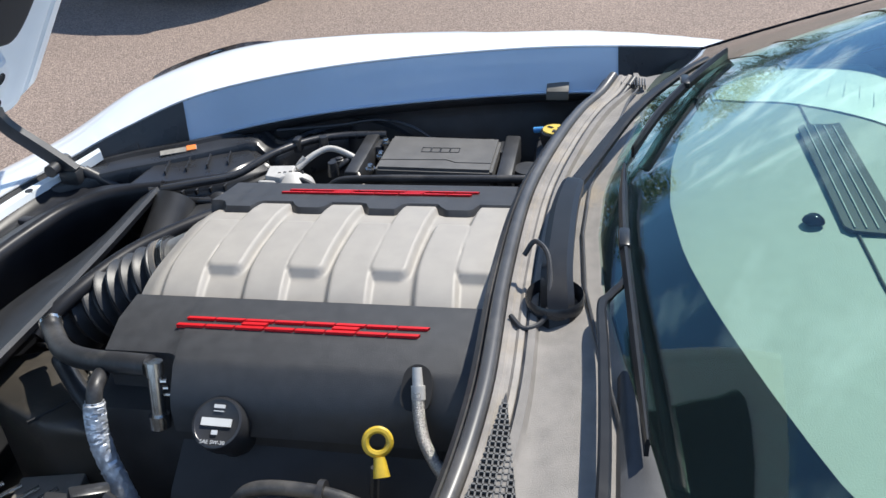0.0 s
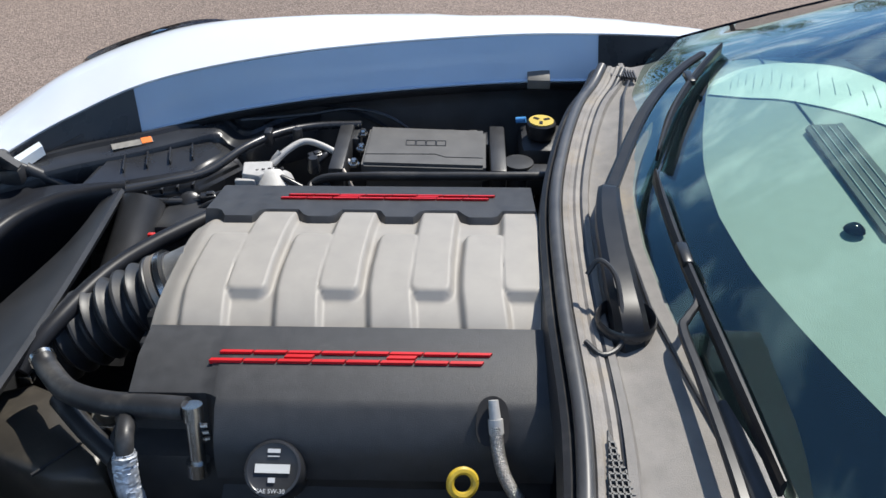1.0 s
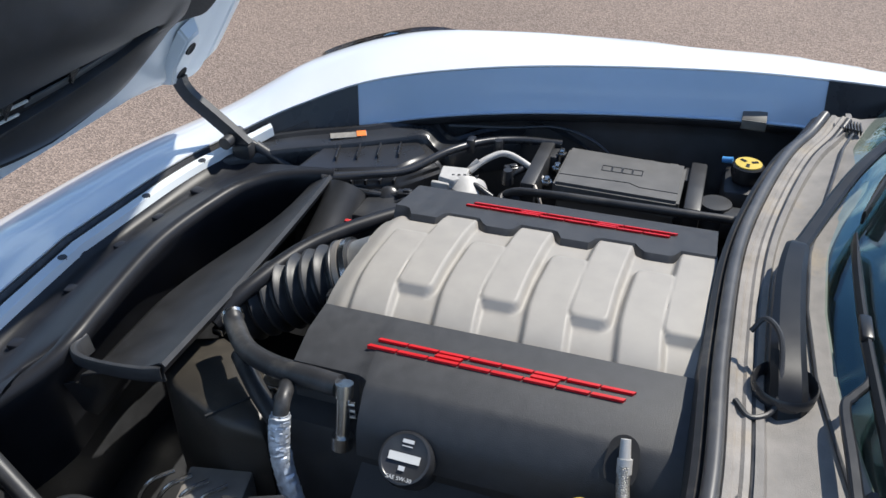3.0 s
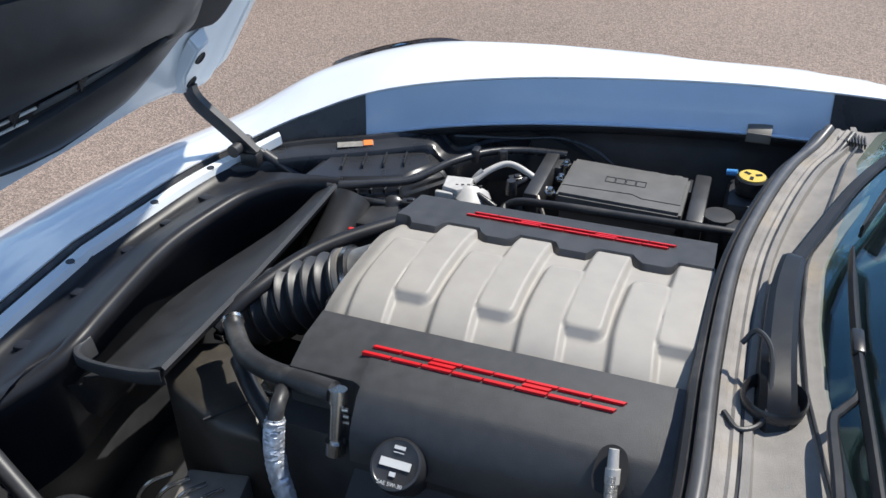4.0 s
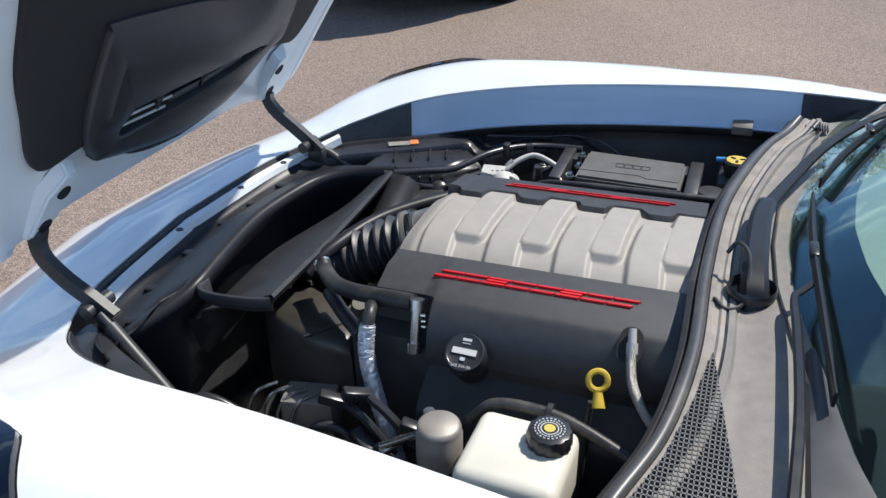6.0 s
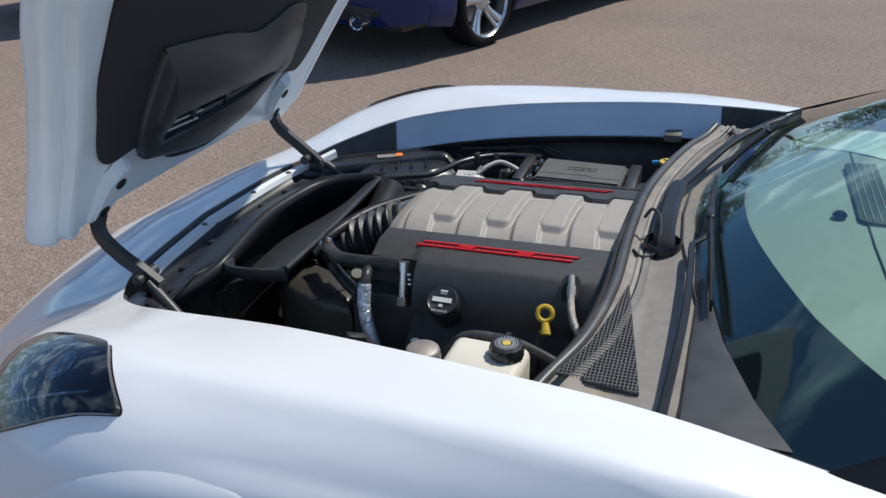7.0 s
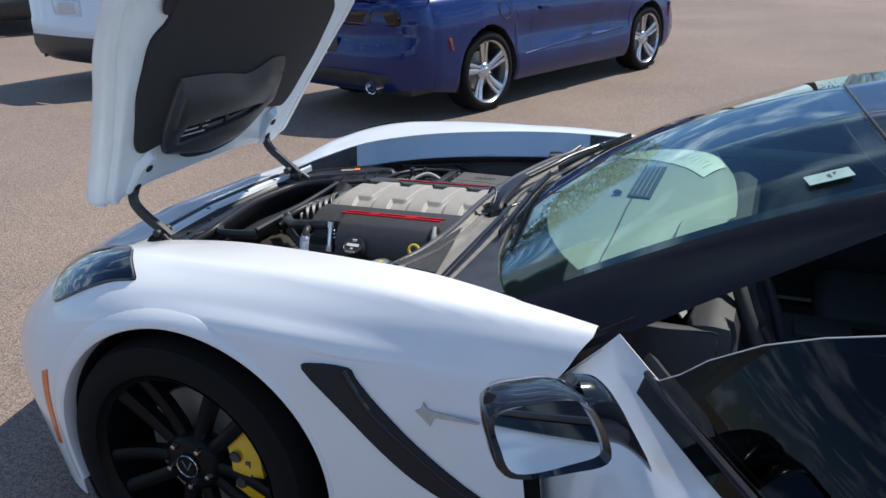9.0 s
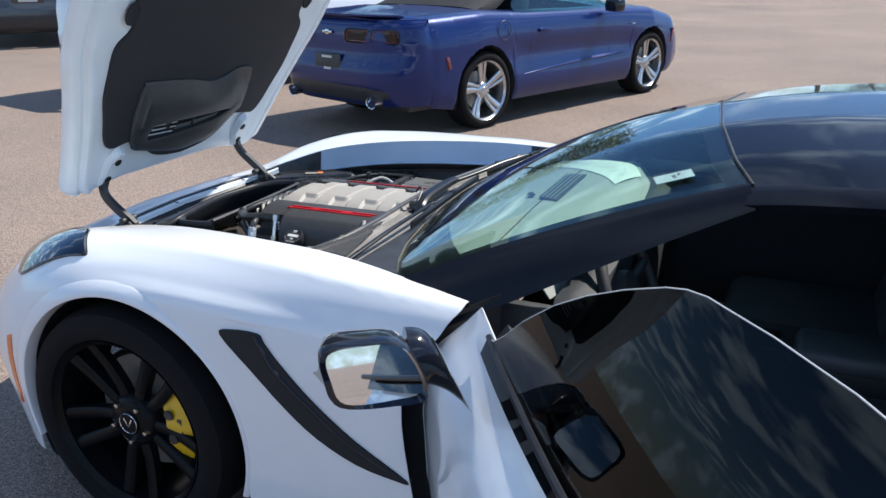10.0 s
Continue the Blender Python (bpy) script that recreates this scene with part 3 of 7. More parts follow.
bm = BM()
grid(bm, [between(0.0, 0.002), between(0.0, -0.012), between(0.06, -0.018), between(0.22, -0.021, 0.004), between(0.30, -0.022, 0.012), between(0.60, -0.022, 0.014), between(0.93, -0.021, 0.014),
          between(0.985, -0.019, 0.012), between(1.0, -0.014, 0.010), between(1.0, -0.0075)], True)
duct = part("air_duct", bm, DUCT, liner, "black plastic duct moulding round a slot", smooth=45)
bm = BM()
bm.faces.new([bm.verts.new(HOOD @ Vector((x, y, -0.0078))) for x, y in matched(SLOT)])
part("vent_opening", bm, VOID, liner, "dark vent opening", smooth=0)
bm = BM()
sheet(bm, [[HOOD @ Vector((x, h + 0.10 * max(0, x), z)) for h, z in ((0.190, -0.0095), (0.214, -0.0170))] for x in (-0.085, -0.03, 0.03, 0.08, 0.125)], 0.002)
part("duct_vane", bm, SLATE, liner, "dark sloping vane")
for x0, h0, x1, h1 in ((-0.214, 0.232, -0.088, 0.226), (-0.214, 0.215, -0.088, 0.208), (-0.214, 0.198, -0.10, 0.191)):
    bm = BM()
    tube(bm, [HOOD @ Vector((x0, h0, -0.0135)), HOOD @ Vector((x1, h1, -0.0135))], 0.0022, 6)
    part("slat", bm, PALE if h0 > 0.19 else BLACK_SMOOTH, liner)
for x in (-0.134, -0.012):
    bm = BM()
    prism(bm, [(x - 0.013, 0.238), (x + 0.013, 0.238), (x + 0.004, 0.200)], -0.008, HOOD @ Matrix.Translation((0, 0, -0.012)))
    part("vent_fin", bm, BLACK_SMOOTH, liner, smooth=0)
for s in (-1, 1):
    # raised tab with two bolt holes where the hinge arm meets the hood
    A, B = Vector((s * 0.334, 0.050, -0.010)), Vector((s * 0.319, 0.118, -0.017))
    u = (B - A).normalized(); v = Vector((s * u.y, -s * u.x, 0)); m = (A + B) * 0.5
    bm = BM()
    ring = [m + u * a + v * b for a, b in ((-0.066, -0.012), (-0.060, 0.020), (0.030, 0.032), (0.072, 0.014), (0.064, -0.016), (0.0, -0.030))]
    wide = [m + (q - m) * 1.25 + Vector((0, 0, 0.022)) for q in ring]
    vs = grid(bm, [[HOOD @ q for q in wide], [HOOD @ q for q in ring]], True)
    bm.faces.new(vs[-1])
    bmesh.ops.bevel(bm, geom=[e for e in bm.edges], offset=0.004, segments=2, affect="EDGES")
    tab = part("hinge_tab", bm, WHITE_IN, inner, "white hinge tab with two holes", smooth=50)
    for q in (A, B):
        bm = BM()
        lathe(bm, [(0.0, 0.0), (0.0105, 0.0), (0.0125, -0.0012), (0.0135, 0.004)], 18, HOOD @ Matrix.Translation(q + Vector((0, 0, -0.001))))
        part("hinge_bolt_hole", bm, VOID, inner, "dark bolt hole")
    # bent hinge arm from the nose to the hood
    bm = BM()
    pts = cr([(-0.395, s * 0.348, 0.680), (-0.43, s * 0.350, 0.708), (-0.467, s * 0.352, 0.735), (-0.502, s * 0.350, 0.765), (-0.514, s * 0.345, 0.79), (-0.512, s * 0.338, 0.812)], 6)
    rows = []
    for i, p in enumerate(pts):
        t = (pts[min(i + 1, len(pts) - 1)] - pts[max(0, i - 1)]).normalized()
        u = Vector((0, 1, 0)); v = t.cross(u).normalized()
        w, d = 0.008, 0.013
        rows.append([p + u * a + v * b for a, b in ((-w, -d), (w, -d), (w + 0.002, 0), (w, d), (-w, d), (-w - 0.002, 0))])
    vs = grid(bm, rows, True)
    bm.faces.new(vs[0]); bm.faces.new(vs[-1])
    arm = part("hinge_arm", bm, BLACK, car, "bent black hood hinge arm")
    bm = BM()
    box(bm, (-0.405, s * 0.348, 0.672), (0.040, 0.028, 0.032), 0.008)
    lathe(bm, [(0.0, -0.028), (0.012, -0.028), (0.012, 0.028), (0.0, 0.028)], 14, aim((-0.425, s * 0.346, 0.695), (0, 1, 0)))
    part("hinge_bracket", bm, BLACK, arm, "hinge bracket with pivot")
    # gas strut down into the bay
    bm = BM()
    tube(bm, [(-0.41, s * 0.360, 0.690), (-0.385, s * 0.366, 0.672)], 0.007, 12)
    tube(bm, [(-0.39, s * 0.365, 0.675), (-0.26, s * 0.395, 0.575), (-0.20, s * 0.41, 0.53)], 0.0115, 14)
    part("gas_strut", bm, BLACK, arm, "black gas strut")

# nose flange bolt holes, shroud clips
for y in (-0.29, -0.05, 0.17, 0.30):
    i = min(range(len(ROUND)), key=lambda k: abs(ROUND[k].y - y) + (9 if ROUND[k].x > -0.4 else 0))
    p = inset(ROUND[i], ROUND[i + 1], 0.0285, 0.001)
    bm = BM()
    lathe(bm, [(0.0, -0.001), (0.007, -0.001), (0.008, -0.004), (0.008, -0.008)], 14, Matrix.Translation(p))
    part("bolt_hole", bm, RUBBER, lip, "dark bolt hole")
for y in (-0.36, -0.22, -0.10, 0.04, 0.14, 0.25):
    i = min(range(len(ROUND)), key=lambda k: abs(ROUND[k].y - y) + (9 if ROUND[k].x > -0.4 else 0))
    p = inset(ROUND[i], ROUND[i + 1], 0.068, 0.020)
    q = inset(ROUND[i], ROUND[i + 1], 0.090, 0.046)
    bm = BM()
    box(bm, (0, 0, 0), (0.020, 0.034, 0.012), 0.004, aim(p.lerp(q, 0.5) + Vector((0, 0, 0.008)), (0, 0, 1), q - p))
    part("shroud_clip", bm, SHROUD, car, "black push clip")

SHIFT[0] = (0.032, 0.0, 0.0)
# ---------------------------------------------------------------- engine: silver-grey ribbed intake cover
def tongue(x, y, a, b, y0, y1, r=0.012):
    """1 on a rounded pad between a and b along x and y0 and y1 across, 0 off it, with sloping walls."""
    qx, qy = abs(x - (a + b) / 2) - (b - a) / 2 + r, abs(y - (y0 + y1) / 2) - (y1 - y0) / 2 + r
    d = math.hypot(max(qx, 0), max(qy, 0)) + min(max(qx, qy), 0) - r
    return 1 - smooth01(-0.0045, 0.0045, d)


def rib(x, y):
    """Height of the moulded cover over its arch: pads reach in turn from the far and from the near edge."""
    top = 0.0
    for k in range(-1, 5):
        o = 0.1105 * k
        if k >= 0:
            top = max(top, tongue(x - 0.05 * max(0.0, y), y, 0.036 + o, 0.087 + o, -0.067, 0.30))
        top = max(top, tongue(x + 0.10 * min(0.0, y + 0.06) - 0.06 * max(0.0, y + 0.02), y, 0.0975 + o, 0.151 + o, -0.30, 0.055) * (0.75 + 0.25 * smooth01(-0.10, 0.0, y)))
    return 0.0112 * (top - 0.5)


bm = BM()
rows = []
nx, ny = 235, 64
for i in range(nx + 1):
    x = -0.048 + 0.470 * i / nx
    line = []
    for j in range(ny + 1):
        y = -0.116 + 0.272 * j / ny
        f = smooth01(-0.054, -0.020, x)
        yy = y * (0.94 + 0.06 * f)
        e = 1 - (abs(y - 0.02) / (0.145 if y < 0.02 else 0.128)) ** (4 if y < 0.02 else 3)
        z = 0.738 + 0.026 * max(-0.6, e) + rib(x, y) - 0.014 * (1 - f) + 0.014 * (x - 0.16)
        line.append((x, yy, z))
    rows.append(line)
rows.insert(0, [(p[0] - 0.004, p[1], p[2] - 0.03) for p in rows[0]])
rows.insert(0, [(p[0] + 0.01, p[1], p[2] - 0.08) for p in rows[0]])
rows.append([(p[0] + 0.004, p[1], p[2] - 0.05) for p in rows[-1]])
grid(bm, rows)
part("intake_cover", bm, COVER_GREY, car, "silver-grey ribbed plastic intake cover", smooth=60)


def profile_bar(bm, x0, x1, sec, cut=None, n=40, th=-0.004):
    """A long moulding along x with the section sec of (y, z); cut(x, k) may move a section point."""
    rows = []
    for i in range(n + 1):
        x = x0 + (x1 - x0) * i / n
        rows.append([cut(x, k, y, z) if cut else (x, y, z) for k, (y, z) in enumerate(sec)])
    sheet(bm, rows, th)


def side_cover(s):
    """A black engine side cover; s = -1 near side, 1 far side."""
    sec = [(0.100, 0.722), (0.108, 0.744), (0.116, 0.752), (0.165, 0.750), (0.218, 0.740), (0.228, 0.735), (0.250, 0.706), (0.256, 0.690), (0.258, 0.66)]
    sec = [(s * y, z) for y, z in sec]

    def cut(x, k, y, z):
        f = 0.014 * (x - 0.16)
        if s > 0 and k < 3:      # stepped edge towards the ribs
            q = ((x - 0.094) / 0.1105) % 1.0
            y = y + 0.017 * (1 - smooth01(0.0, 0.10, q) * (1 - smooth01(0.44, 0.54, q))) - 0.010
            z = z + 0.008
        if s < 0 and k >= 4:      # cut away at the front for the hose
            d = 1 - smooth01(0.050, 0.062, x)
            y, z = y + (-0.206 - 0.002 * (k - 4) - y) * d, z - 0.006 * (k - 3) * d
        return (x, y, z + f)
    bm = BM()
    profile_bar(bm, -0.036, 0.420, sec, cut, 60, 0.004 * s)
    return part("side_cover", bm, COVER_BLACK, car, "textured black engine cover with red lettering")


covers = {s: side_cover(s) for s in (-1, 1)}


def lettering(s, x0, x1, y0):
    """Red raised bars in place of the maker's lettering."""
    k = 8
    w = (x1 - x0) / k
    for i in range(k):
        bm = BM()
        a = x0 + i * w
        zz = lambda x, y: float(np.interp(abs(y), [0.116, 0.165, 0.218, 0.228], [0.752, 0.750, 0.740, 0.735])) + 0.014 * (x - 0.16)
        bars = [(-0.0078, -0.0044, 0.02, 0.97), (0.0044, 0.0078, 0.02, 0.97)]
        if i % 3 == 2:
            bars.append((-0.0019, 0.0019, 0.08, 0.90))
        for lo, hi, g0, g1 in bars:
            pts = []
            for u, v in ((g0, lo), (g1, lo), (g1, hi), (g0, hi)):
                x = a + u * w + v * 0.75
                y = y0 + v
                X, Y = (x, y) if s < 0 else (x0 + x1 - x, -y)
                pts.append((X, Y))
            lo_v = [bm.verts.new((X, Y, zz(X, Y) - 0.002)) for X, Y in pts]
            hi_v = [bm.verts.new((X, Y, zz(X, Y) + 0.0035)) for X, Y in pts]
            bm.faces.new(hi_v)
            for q in range(4):
                bm.faces.new((lo_v[q], lo_v[(q + 1) % 4], hi_v[(q + 1) % 4], hi_v[q]))
        part("lettering_bar", bm, RED, covers[s], "raised red lettering bar", smooth=0)


lettering(-1, 0.050, 0.350, -0.166)
lettering(1, 0.064, 0.361, -0.172)

# lower coil cover on the near side, with the oil cap
bm = BM()
profile_bar(bm, 0.064, 0.420, [(-0.240, 0.655), (-0.248, 0.640), (-0.300, 0.606), (-0.312, 0.590), (-0.318, 0.54)])
coil = part("coil_cover", bm, SHROUD, car, "black lower engine cover")
CAP = aim((0.129, -0.267, 0.684), (0, -0.55, 0.83))
bm = BM()
lathe(bm, [(0.0, 0.013), (0.025, 0.013), (0.0265, 0.0142), (0.029, 0.0135), (0.0305, 0.008), (0.031, 0.0), (0.031, -0.010), (0.027, -0.012), (0.027, -0.060)], 32, CAP)
cap = part("oil_filler_cap", bm, BLACK_SMOOTH, car, "round black oil filler cap with pale print")
bm = BM(); box(bm, (0, 0, 0), (0.036, 0.009, 0.0015), m=None); bmesh.ops.transform(bm, matrix=CAP @ Matrix.Translation((0, 0.0, 0.0145)), verts=bm.verts)
part("print_bar", bm, PALE, cap, "pale print bar", smooth=0)
for px, py, sx, sy in ((0, 0.0125, 0.012, 0.001), (0, 0.018, 0.013, 0.004), (0, -0.0115, 0.007, 0.005)):
    bm = BM(); box(bm, (0, 0, 0), (sx, sy, 0.0015)); bmesh.ops.transform(bm, matrix=CAP @ Matrix.Translation((px, py, 0.0143)), verts=bm.verts)
    part("print_mark", bm, MARK, cap, smooth=0)

txt = bpy.data.curves.new("cap_text", "FONT")
txt.body, txt.size, txt.align_x, txt.extrude = "SAE 5W-30", 0.0062, "CENTER", 0.0003
tob = bpy.data.objects.new("cap_text", txt)
tme = bpy.data.meshes.new_from_object(tob)
bpy.data.objects.remove(tob)
bm = BM(); bm.from_mesh(tme)
bmesh.ops.transform(bm, matrix=CAP @ Matrix.Translation((0, -0.0245, 0.0145)), verts=bm.verts)
part("oil_grade_text", bm, MARK, cap, "small pale oil grade lettering", smooth=0)
# dipstick: yellow ring on a stem
bm = BM()
DIP = aim((0.324, -0.303, 0.716), (0.25, -0.8, 0.55))
ring = [DIP @ Vector((0.0126 * math.cos(a), 0.0126 * math.sin(a), 0)) for a in [2 * math.pi * k / 28 for k in range(29)]]
tube(bm, ring, 0.0042, 8, False)
tube(bm, [DIP @ Vector((0, -0.016, 0)), DIP @ Vector((0, -0.036, 0.004))], lambda t: 0.006 + 0.003 * t, 10)
part("dipstick_handle", bm, BRASS, car, "yellow ring-shaped dipstick handle")
bm = BM()
tube(bm, cr([(0.318, -0.305, 0.68), (0.315, -0.318, 0.62), (0.315, -0.33, 0.50)], 5), 0.005, 8)
part("dipstick_tube", bm, BLACK, car)

# braided hose from the cover's slot
bm = BM()
tube(bm, cr([(0.357, -0.247, 0.737), (0.360, -0.262, 0.717), (0.368, -0.280, 0.697), (0.386, -0.298, 0.676), (0.410, -0.314, 0.653), (0.43, -0.328, 0.63)], 10), 0.0070, 14)
hose = part("braided_hose", bm, BRAID, car, "braided steel hose with bright end fitting")
bm = BM()
tube(bm, cr([(0.354, -0.230, 0.757), (0.355, -0.236, 0.750), (0.357, -0.246, 0.738)], 4), lambda t: 0.0052 + 0.0010 * t, 14)
tube(bm, [(0.3565, -0.242, 0.742), (0.358, -0.251, 0.730)], 0.0078, 14)
part("hose_fitting", bm, PALE_ALU, hose, "bright steel fitting")
bm = BM()
prism(bm, [(p.x, p.y) for p in cr([(-0.014, -0.026, 0), (0.014, -0.026, 0), (0.015, 0.010, 0), (0, 0.021, 0), (-0.015, 0.010, 0)], 4, True)], 0.004, aim((0.354, -0.2345, 0.7375), (0, -0.64, 0.77)))
part("hose_slot", bm, VOID, covers[-1], "dark slot for the hose")

# coolant hose across the front of the engine, with its steel connector
bm = BM()
tube(bm, cr([(-0.178, -0.118, 0.694), (-0.165, -0.133, 0.690), (-0.125, -0.172, 0.696), (-0.07, -0.202, 0.710), (0.0, -0.220, 0.724), (0.032, -0.226, 0.728)], 6), 0.0135, 14)
ch = part("coolant_hose", bm, RUBBER, car, "thick black rubber coolant hose")
bm = BM()
tube(bm, cr([(-0.182, -0.113, 0.693), (-0.177, -0.119, 0.691)], 4), 0.0150, 14)
part("hose_clamp", bm, STEEL, ch, "bright steel clamp")
bm = BM()
tube(bm, [(0.040, -0.231, 0.732), (0.041, -0.24, 0.705), (0.042, -0.252, 0.668)], 0.0085, 12)
tube(bm, [(0.042, -0.250, 0.676), (0.042, -0.254, 0.660)], 0.0125, 12)
tube(bm, [(0.040, -0.229, 0.738), (0.0405, -0.234, 0.722)], 0.011, 12)
for dz in (0.0, 0.010, 0.020):
    tube(bm, [(0.041, -0.238, 0.716 - dz), (0.055, -0.236, 0.716 - dz)], 0.003, 8)
part("hose_connector", bm, STEEL, ch, "ribbed steel connector")
bm = BM()
tube(bm, cr([(-0.15, -0.155, 0.665), (-0.10, -0.20, 0.660), (-0.055, -0.235, 0.655)], 5), 0.012, 12)
part("small_hose", bm, RUBBER, car, "black rubber hose")

# foil-wrapped hose
bm = BM()
pts = cr([(-0.028, -0.262, 0.700), (-0.028, -0.272, 0.672), (-0.022, -0.282, 0.640), (-0.004, -0.296, 0.590), (0.018, -0.310, 0.54), (0.045, -0.32, 0.47)], 16)
tube(bm, pts, lambda t: 0.0125 * (1 - 0.18 * (t < 0.02)), 20)
rng = random.Random(5)
for v in bm.verts:
    v.co += Vector((rng.uniform(-1, 1), rng.uniform(-1, 1), rng.uniform(-1, 1))) * 0.0009
bm2 = BM()
tube(bm2, cr([(-0.028, -0.264, 0.696), (-0.028, -0.254, 0.712), (-0.034, -0.232, 0.712), (-0.045, -0.215, 0.700)], 5), 0.0095, 12)
part("sleeve_hose", bm2, RUBBER, car, "black rubber hose")
part("foil_sleeve", bm, FOIL, car, "crinkled silver foil heat sleeve", smooth=25)

# ribbed intake hose and throttle body
A, B = Vector((-0.055, 0.035, 0.690)), Vector((-0.235, -0.01, 0.615))
bm = BM()
tube(bm, [A.lerp(B, t / 60) for t in range(61)], lambda t: 0.050 + (0.006 * math.sin(t * 2 * math.pi * 9) if 0.1 < t else 0.0), 28)
bell = part("intake_hose", bm, BLACK, car, "ribbed black intake hose")
for t0, mm in ((0.04, STEEL), (0.10, DULL_ALU)):
    bm = BM()
    tube(bm, [A.lerp(B, t0 - 0.02), A.lerp(B, t0 + 0.02)], 0.0545, 28)
    part("hose_clamp", bm, mm, bell, "steel hose clamp")
bm = BM()
tube(bm, [A.lerp(B, -0.15), A.lerp(B, 0.02)], 0.047, 24)
part("throttle_body", bm, ALU, car, "cast aluminium throttle body")
bm = BM()
box(bm, (-0.062, -0.022, 0.683), (0.035, 0.04, 0.03), 0.005)
box(bm, (-0.070, -0.052, 0.668), (0.03, 0.025, 0.012), 0.003)
part("sensor_plug", bm, BLACK_SMOOTH, bell)

# front air tray: a ramp rising to a thin rear edge, with a rounded near rim
rows = []
for k in range(27):
    t = k / 26
    y = -0.224 + 0.512 * t
    xr = -0.217 - 0.010 * t + 0.006 * math.sin(t * 3.0)      # rear edge
    xf = -0.375 + 0.02 * abs(t - 0.4)
    end = 1 - smooth01(0.0, 0.06, t)
    w = smooth01(0.30, 1.0, t)      # the floor falls away towards the far side
    rows.append([(xf - 0.03, y, 0.50 + 0.10 * end), (xf + 0.34 * w * (xr - xf), y, 0.56 - 0.04 * w + 0.05 * end), (xf + (0.06 + 0.38 * w) * (xr - xf), y, 0.615 - 0.01 * w + 0.01 * end), (xf + (0.20 + 0.36 * w) * (xr - xf), y, 0.634), (xf + 0.75 * (xr - xf), y, 0.666), (xr - 0.005, y, 0.6845), (xr, y, 0.6865), (xr + 0.0015, y, 0.685), (xr - 0.004, y, 0.672)])
bm = BM()
sheet(bm, rows, 0.003)
tray = part("air_tray", bm, BLACK, car, "black plastic front air tray", smooth=40)
bm = BM()
rim = cr([(-0.368, -0.190, 0.672), (-0.366, -0.214, 0.674), (-0.348, -0.232, 0.676), (-0.31, -0.238, 0.678), (-0.25, -0.236, 0.682), (-0.218, -0.228, 0.684)], 6)
rows = []
for i, p in enumerate(rim):
    t = rim[min(i + 1, len(rim) - 1)] - rim[max(0, i - 1)]; t.z = 0; t.normalize()
    o = Vector((t.y, -t.x, 0))
    rows.append([p + o * a + Vector((0, 0, b)) for a, b in ((0.003, -0.016), (0.003, -0.004), (0.001, 0.0005), (-0.004, 0.0005), (-0.007, -0.003), (-0.010, -0.03))])
sheet(bm, rows, 0.002)
part("tray_rim", bm, BLACK, tray, "rounded rim", smooth=60)
# long black hose over the intake hose, pipes and rods at the far front
bm = BM()
tube(bm, cr([(-0.225, -0.10, 0.655), (-0.20, -0.04, 0.680), (-0.15, 0.085, 0.692), (-0.04, 0.22, 0.692), (0.02, 0.265, 0.675)], 8), 0.0125, 12)
part("vacuum_hose", bm, SHROUD, car, "long black rubber hose")
SHIFT[0] = (0.021, -0.016, 0.0)
bm = BM()
tube(bm, cr([(-0.23, 0.295, 0.682), (-0.16, 0.335, 0.680), (-0.10, 0.375, 0.678), (-0.05, 0.44, 0.690), (0.0, 0.50, 0.690), (0.06, 0.54, 0.685), (0.14, 0.56, 0.68)], 6), 0.0075, 10)
pipe = part("front_pipe", bm, BLACK_SMOOTH, car, "thin black pipe with clip")
bm = BM(); box(bm, (-0.015, 0.485, 0.690), (0.014, 0.022, 0.028), 0.003)
part("pipe_clip", bm, BLACK_SMOOTH, pipe)
bm = BM()
tube(bm, cr([(0.000, 0.425, 0.668), (0.025, 0.45, 0.684), (0.055, 0.470, 0.690), (0.10, 0.46, 0.678), (0.13, 0.45, 0.66)], 6), 0.0060, 10)
part("bright_pipe", bm, PALE_ALU, car, "bright bent aluminium pipe")
bm = BM()
tube(bm, cr([(-0.02, 0.415, 0.640), (0.0, 0.43, 0.672), (0.012, 0.44, 0.685)], 4), 0.0045, 10)
part("pipe_end", bm, PALE_ALU, car, "pale metal pipe end")
bm = BM()
lathe(bm, [(0, 0.020), (0.008, 0.020), (0.009, 0.016), (0.009, 0)], 12, Matrix.Translation((0.035, 0.49, 0.685)))
part("sensor", bm, BLACK_SMOOTH, car, "small black sensor")
bm = BM()
lathe(bm, [(0, 0.026), (0.008, 0.026), (0.011, 0.008), (0.011, 0)], 12, Matrix.Translation((0.075, 0.41, 0.665)))
part("sensor", bm, BLACK_SMOOTH, car, "small black sensor")

# air filter box with ribs
bm = BM()
top = [(-0.29, 0.42), (-0.12, 0.485), (-0.085, 0.45), (-0.125, 0.385), (-0.31, 0.315)]
lo = [Vector((x, y, 0.645)) for x, y in ((-0.31, 0.45), (-0.10, 0.53), (-0.06, 0.46), (-0.12, 0.375), (-0.325, 0.305))]
hi = [Vector((x, y, 0.668)) for x, y in ((-0.295, 0.435), (-0.125, 0.51), (-0.09, 0.465), (-0.13, 0.395), (-0.305, 0.325))]
base = [Vector((p.x, p.y, 0.50)) for p in lo]
vs = grid(bm, [base, lo, hi], True)
bm.faces.new(vs[-1])
bmesh.ops.bevel(bm, geom=[e for e in bm.edges if all(v.co.z > 0.64 for v in e.verts)], offset=0.007, segments=2, affect="EDGES")
fb = part("air_filter_box", bm, BLACK_SMOOTH, car, "ribbed black air filter box")
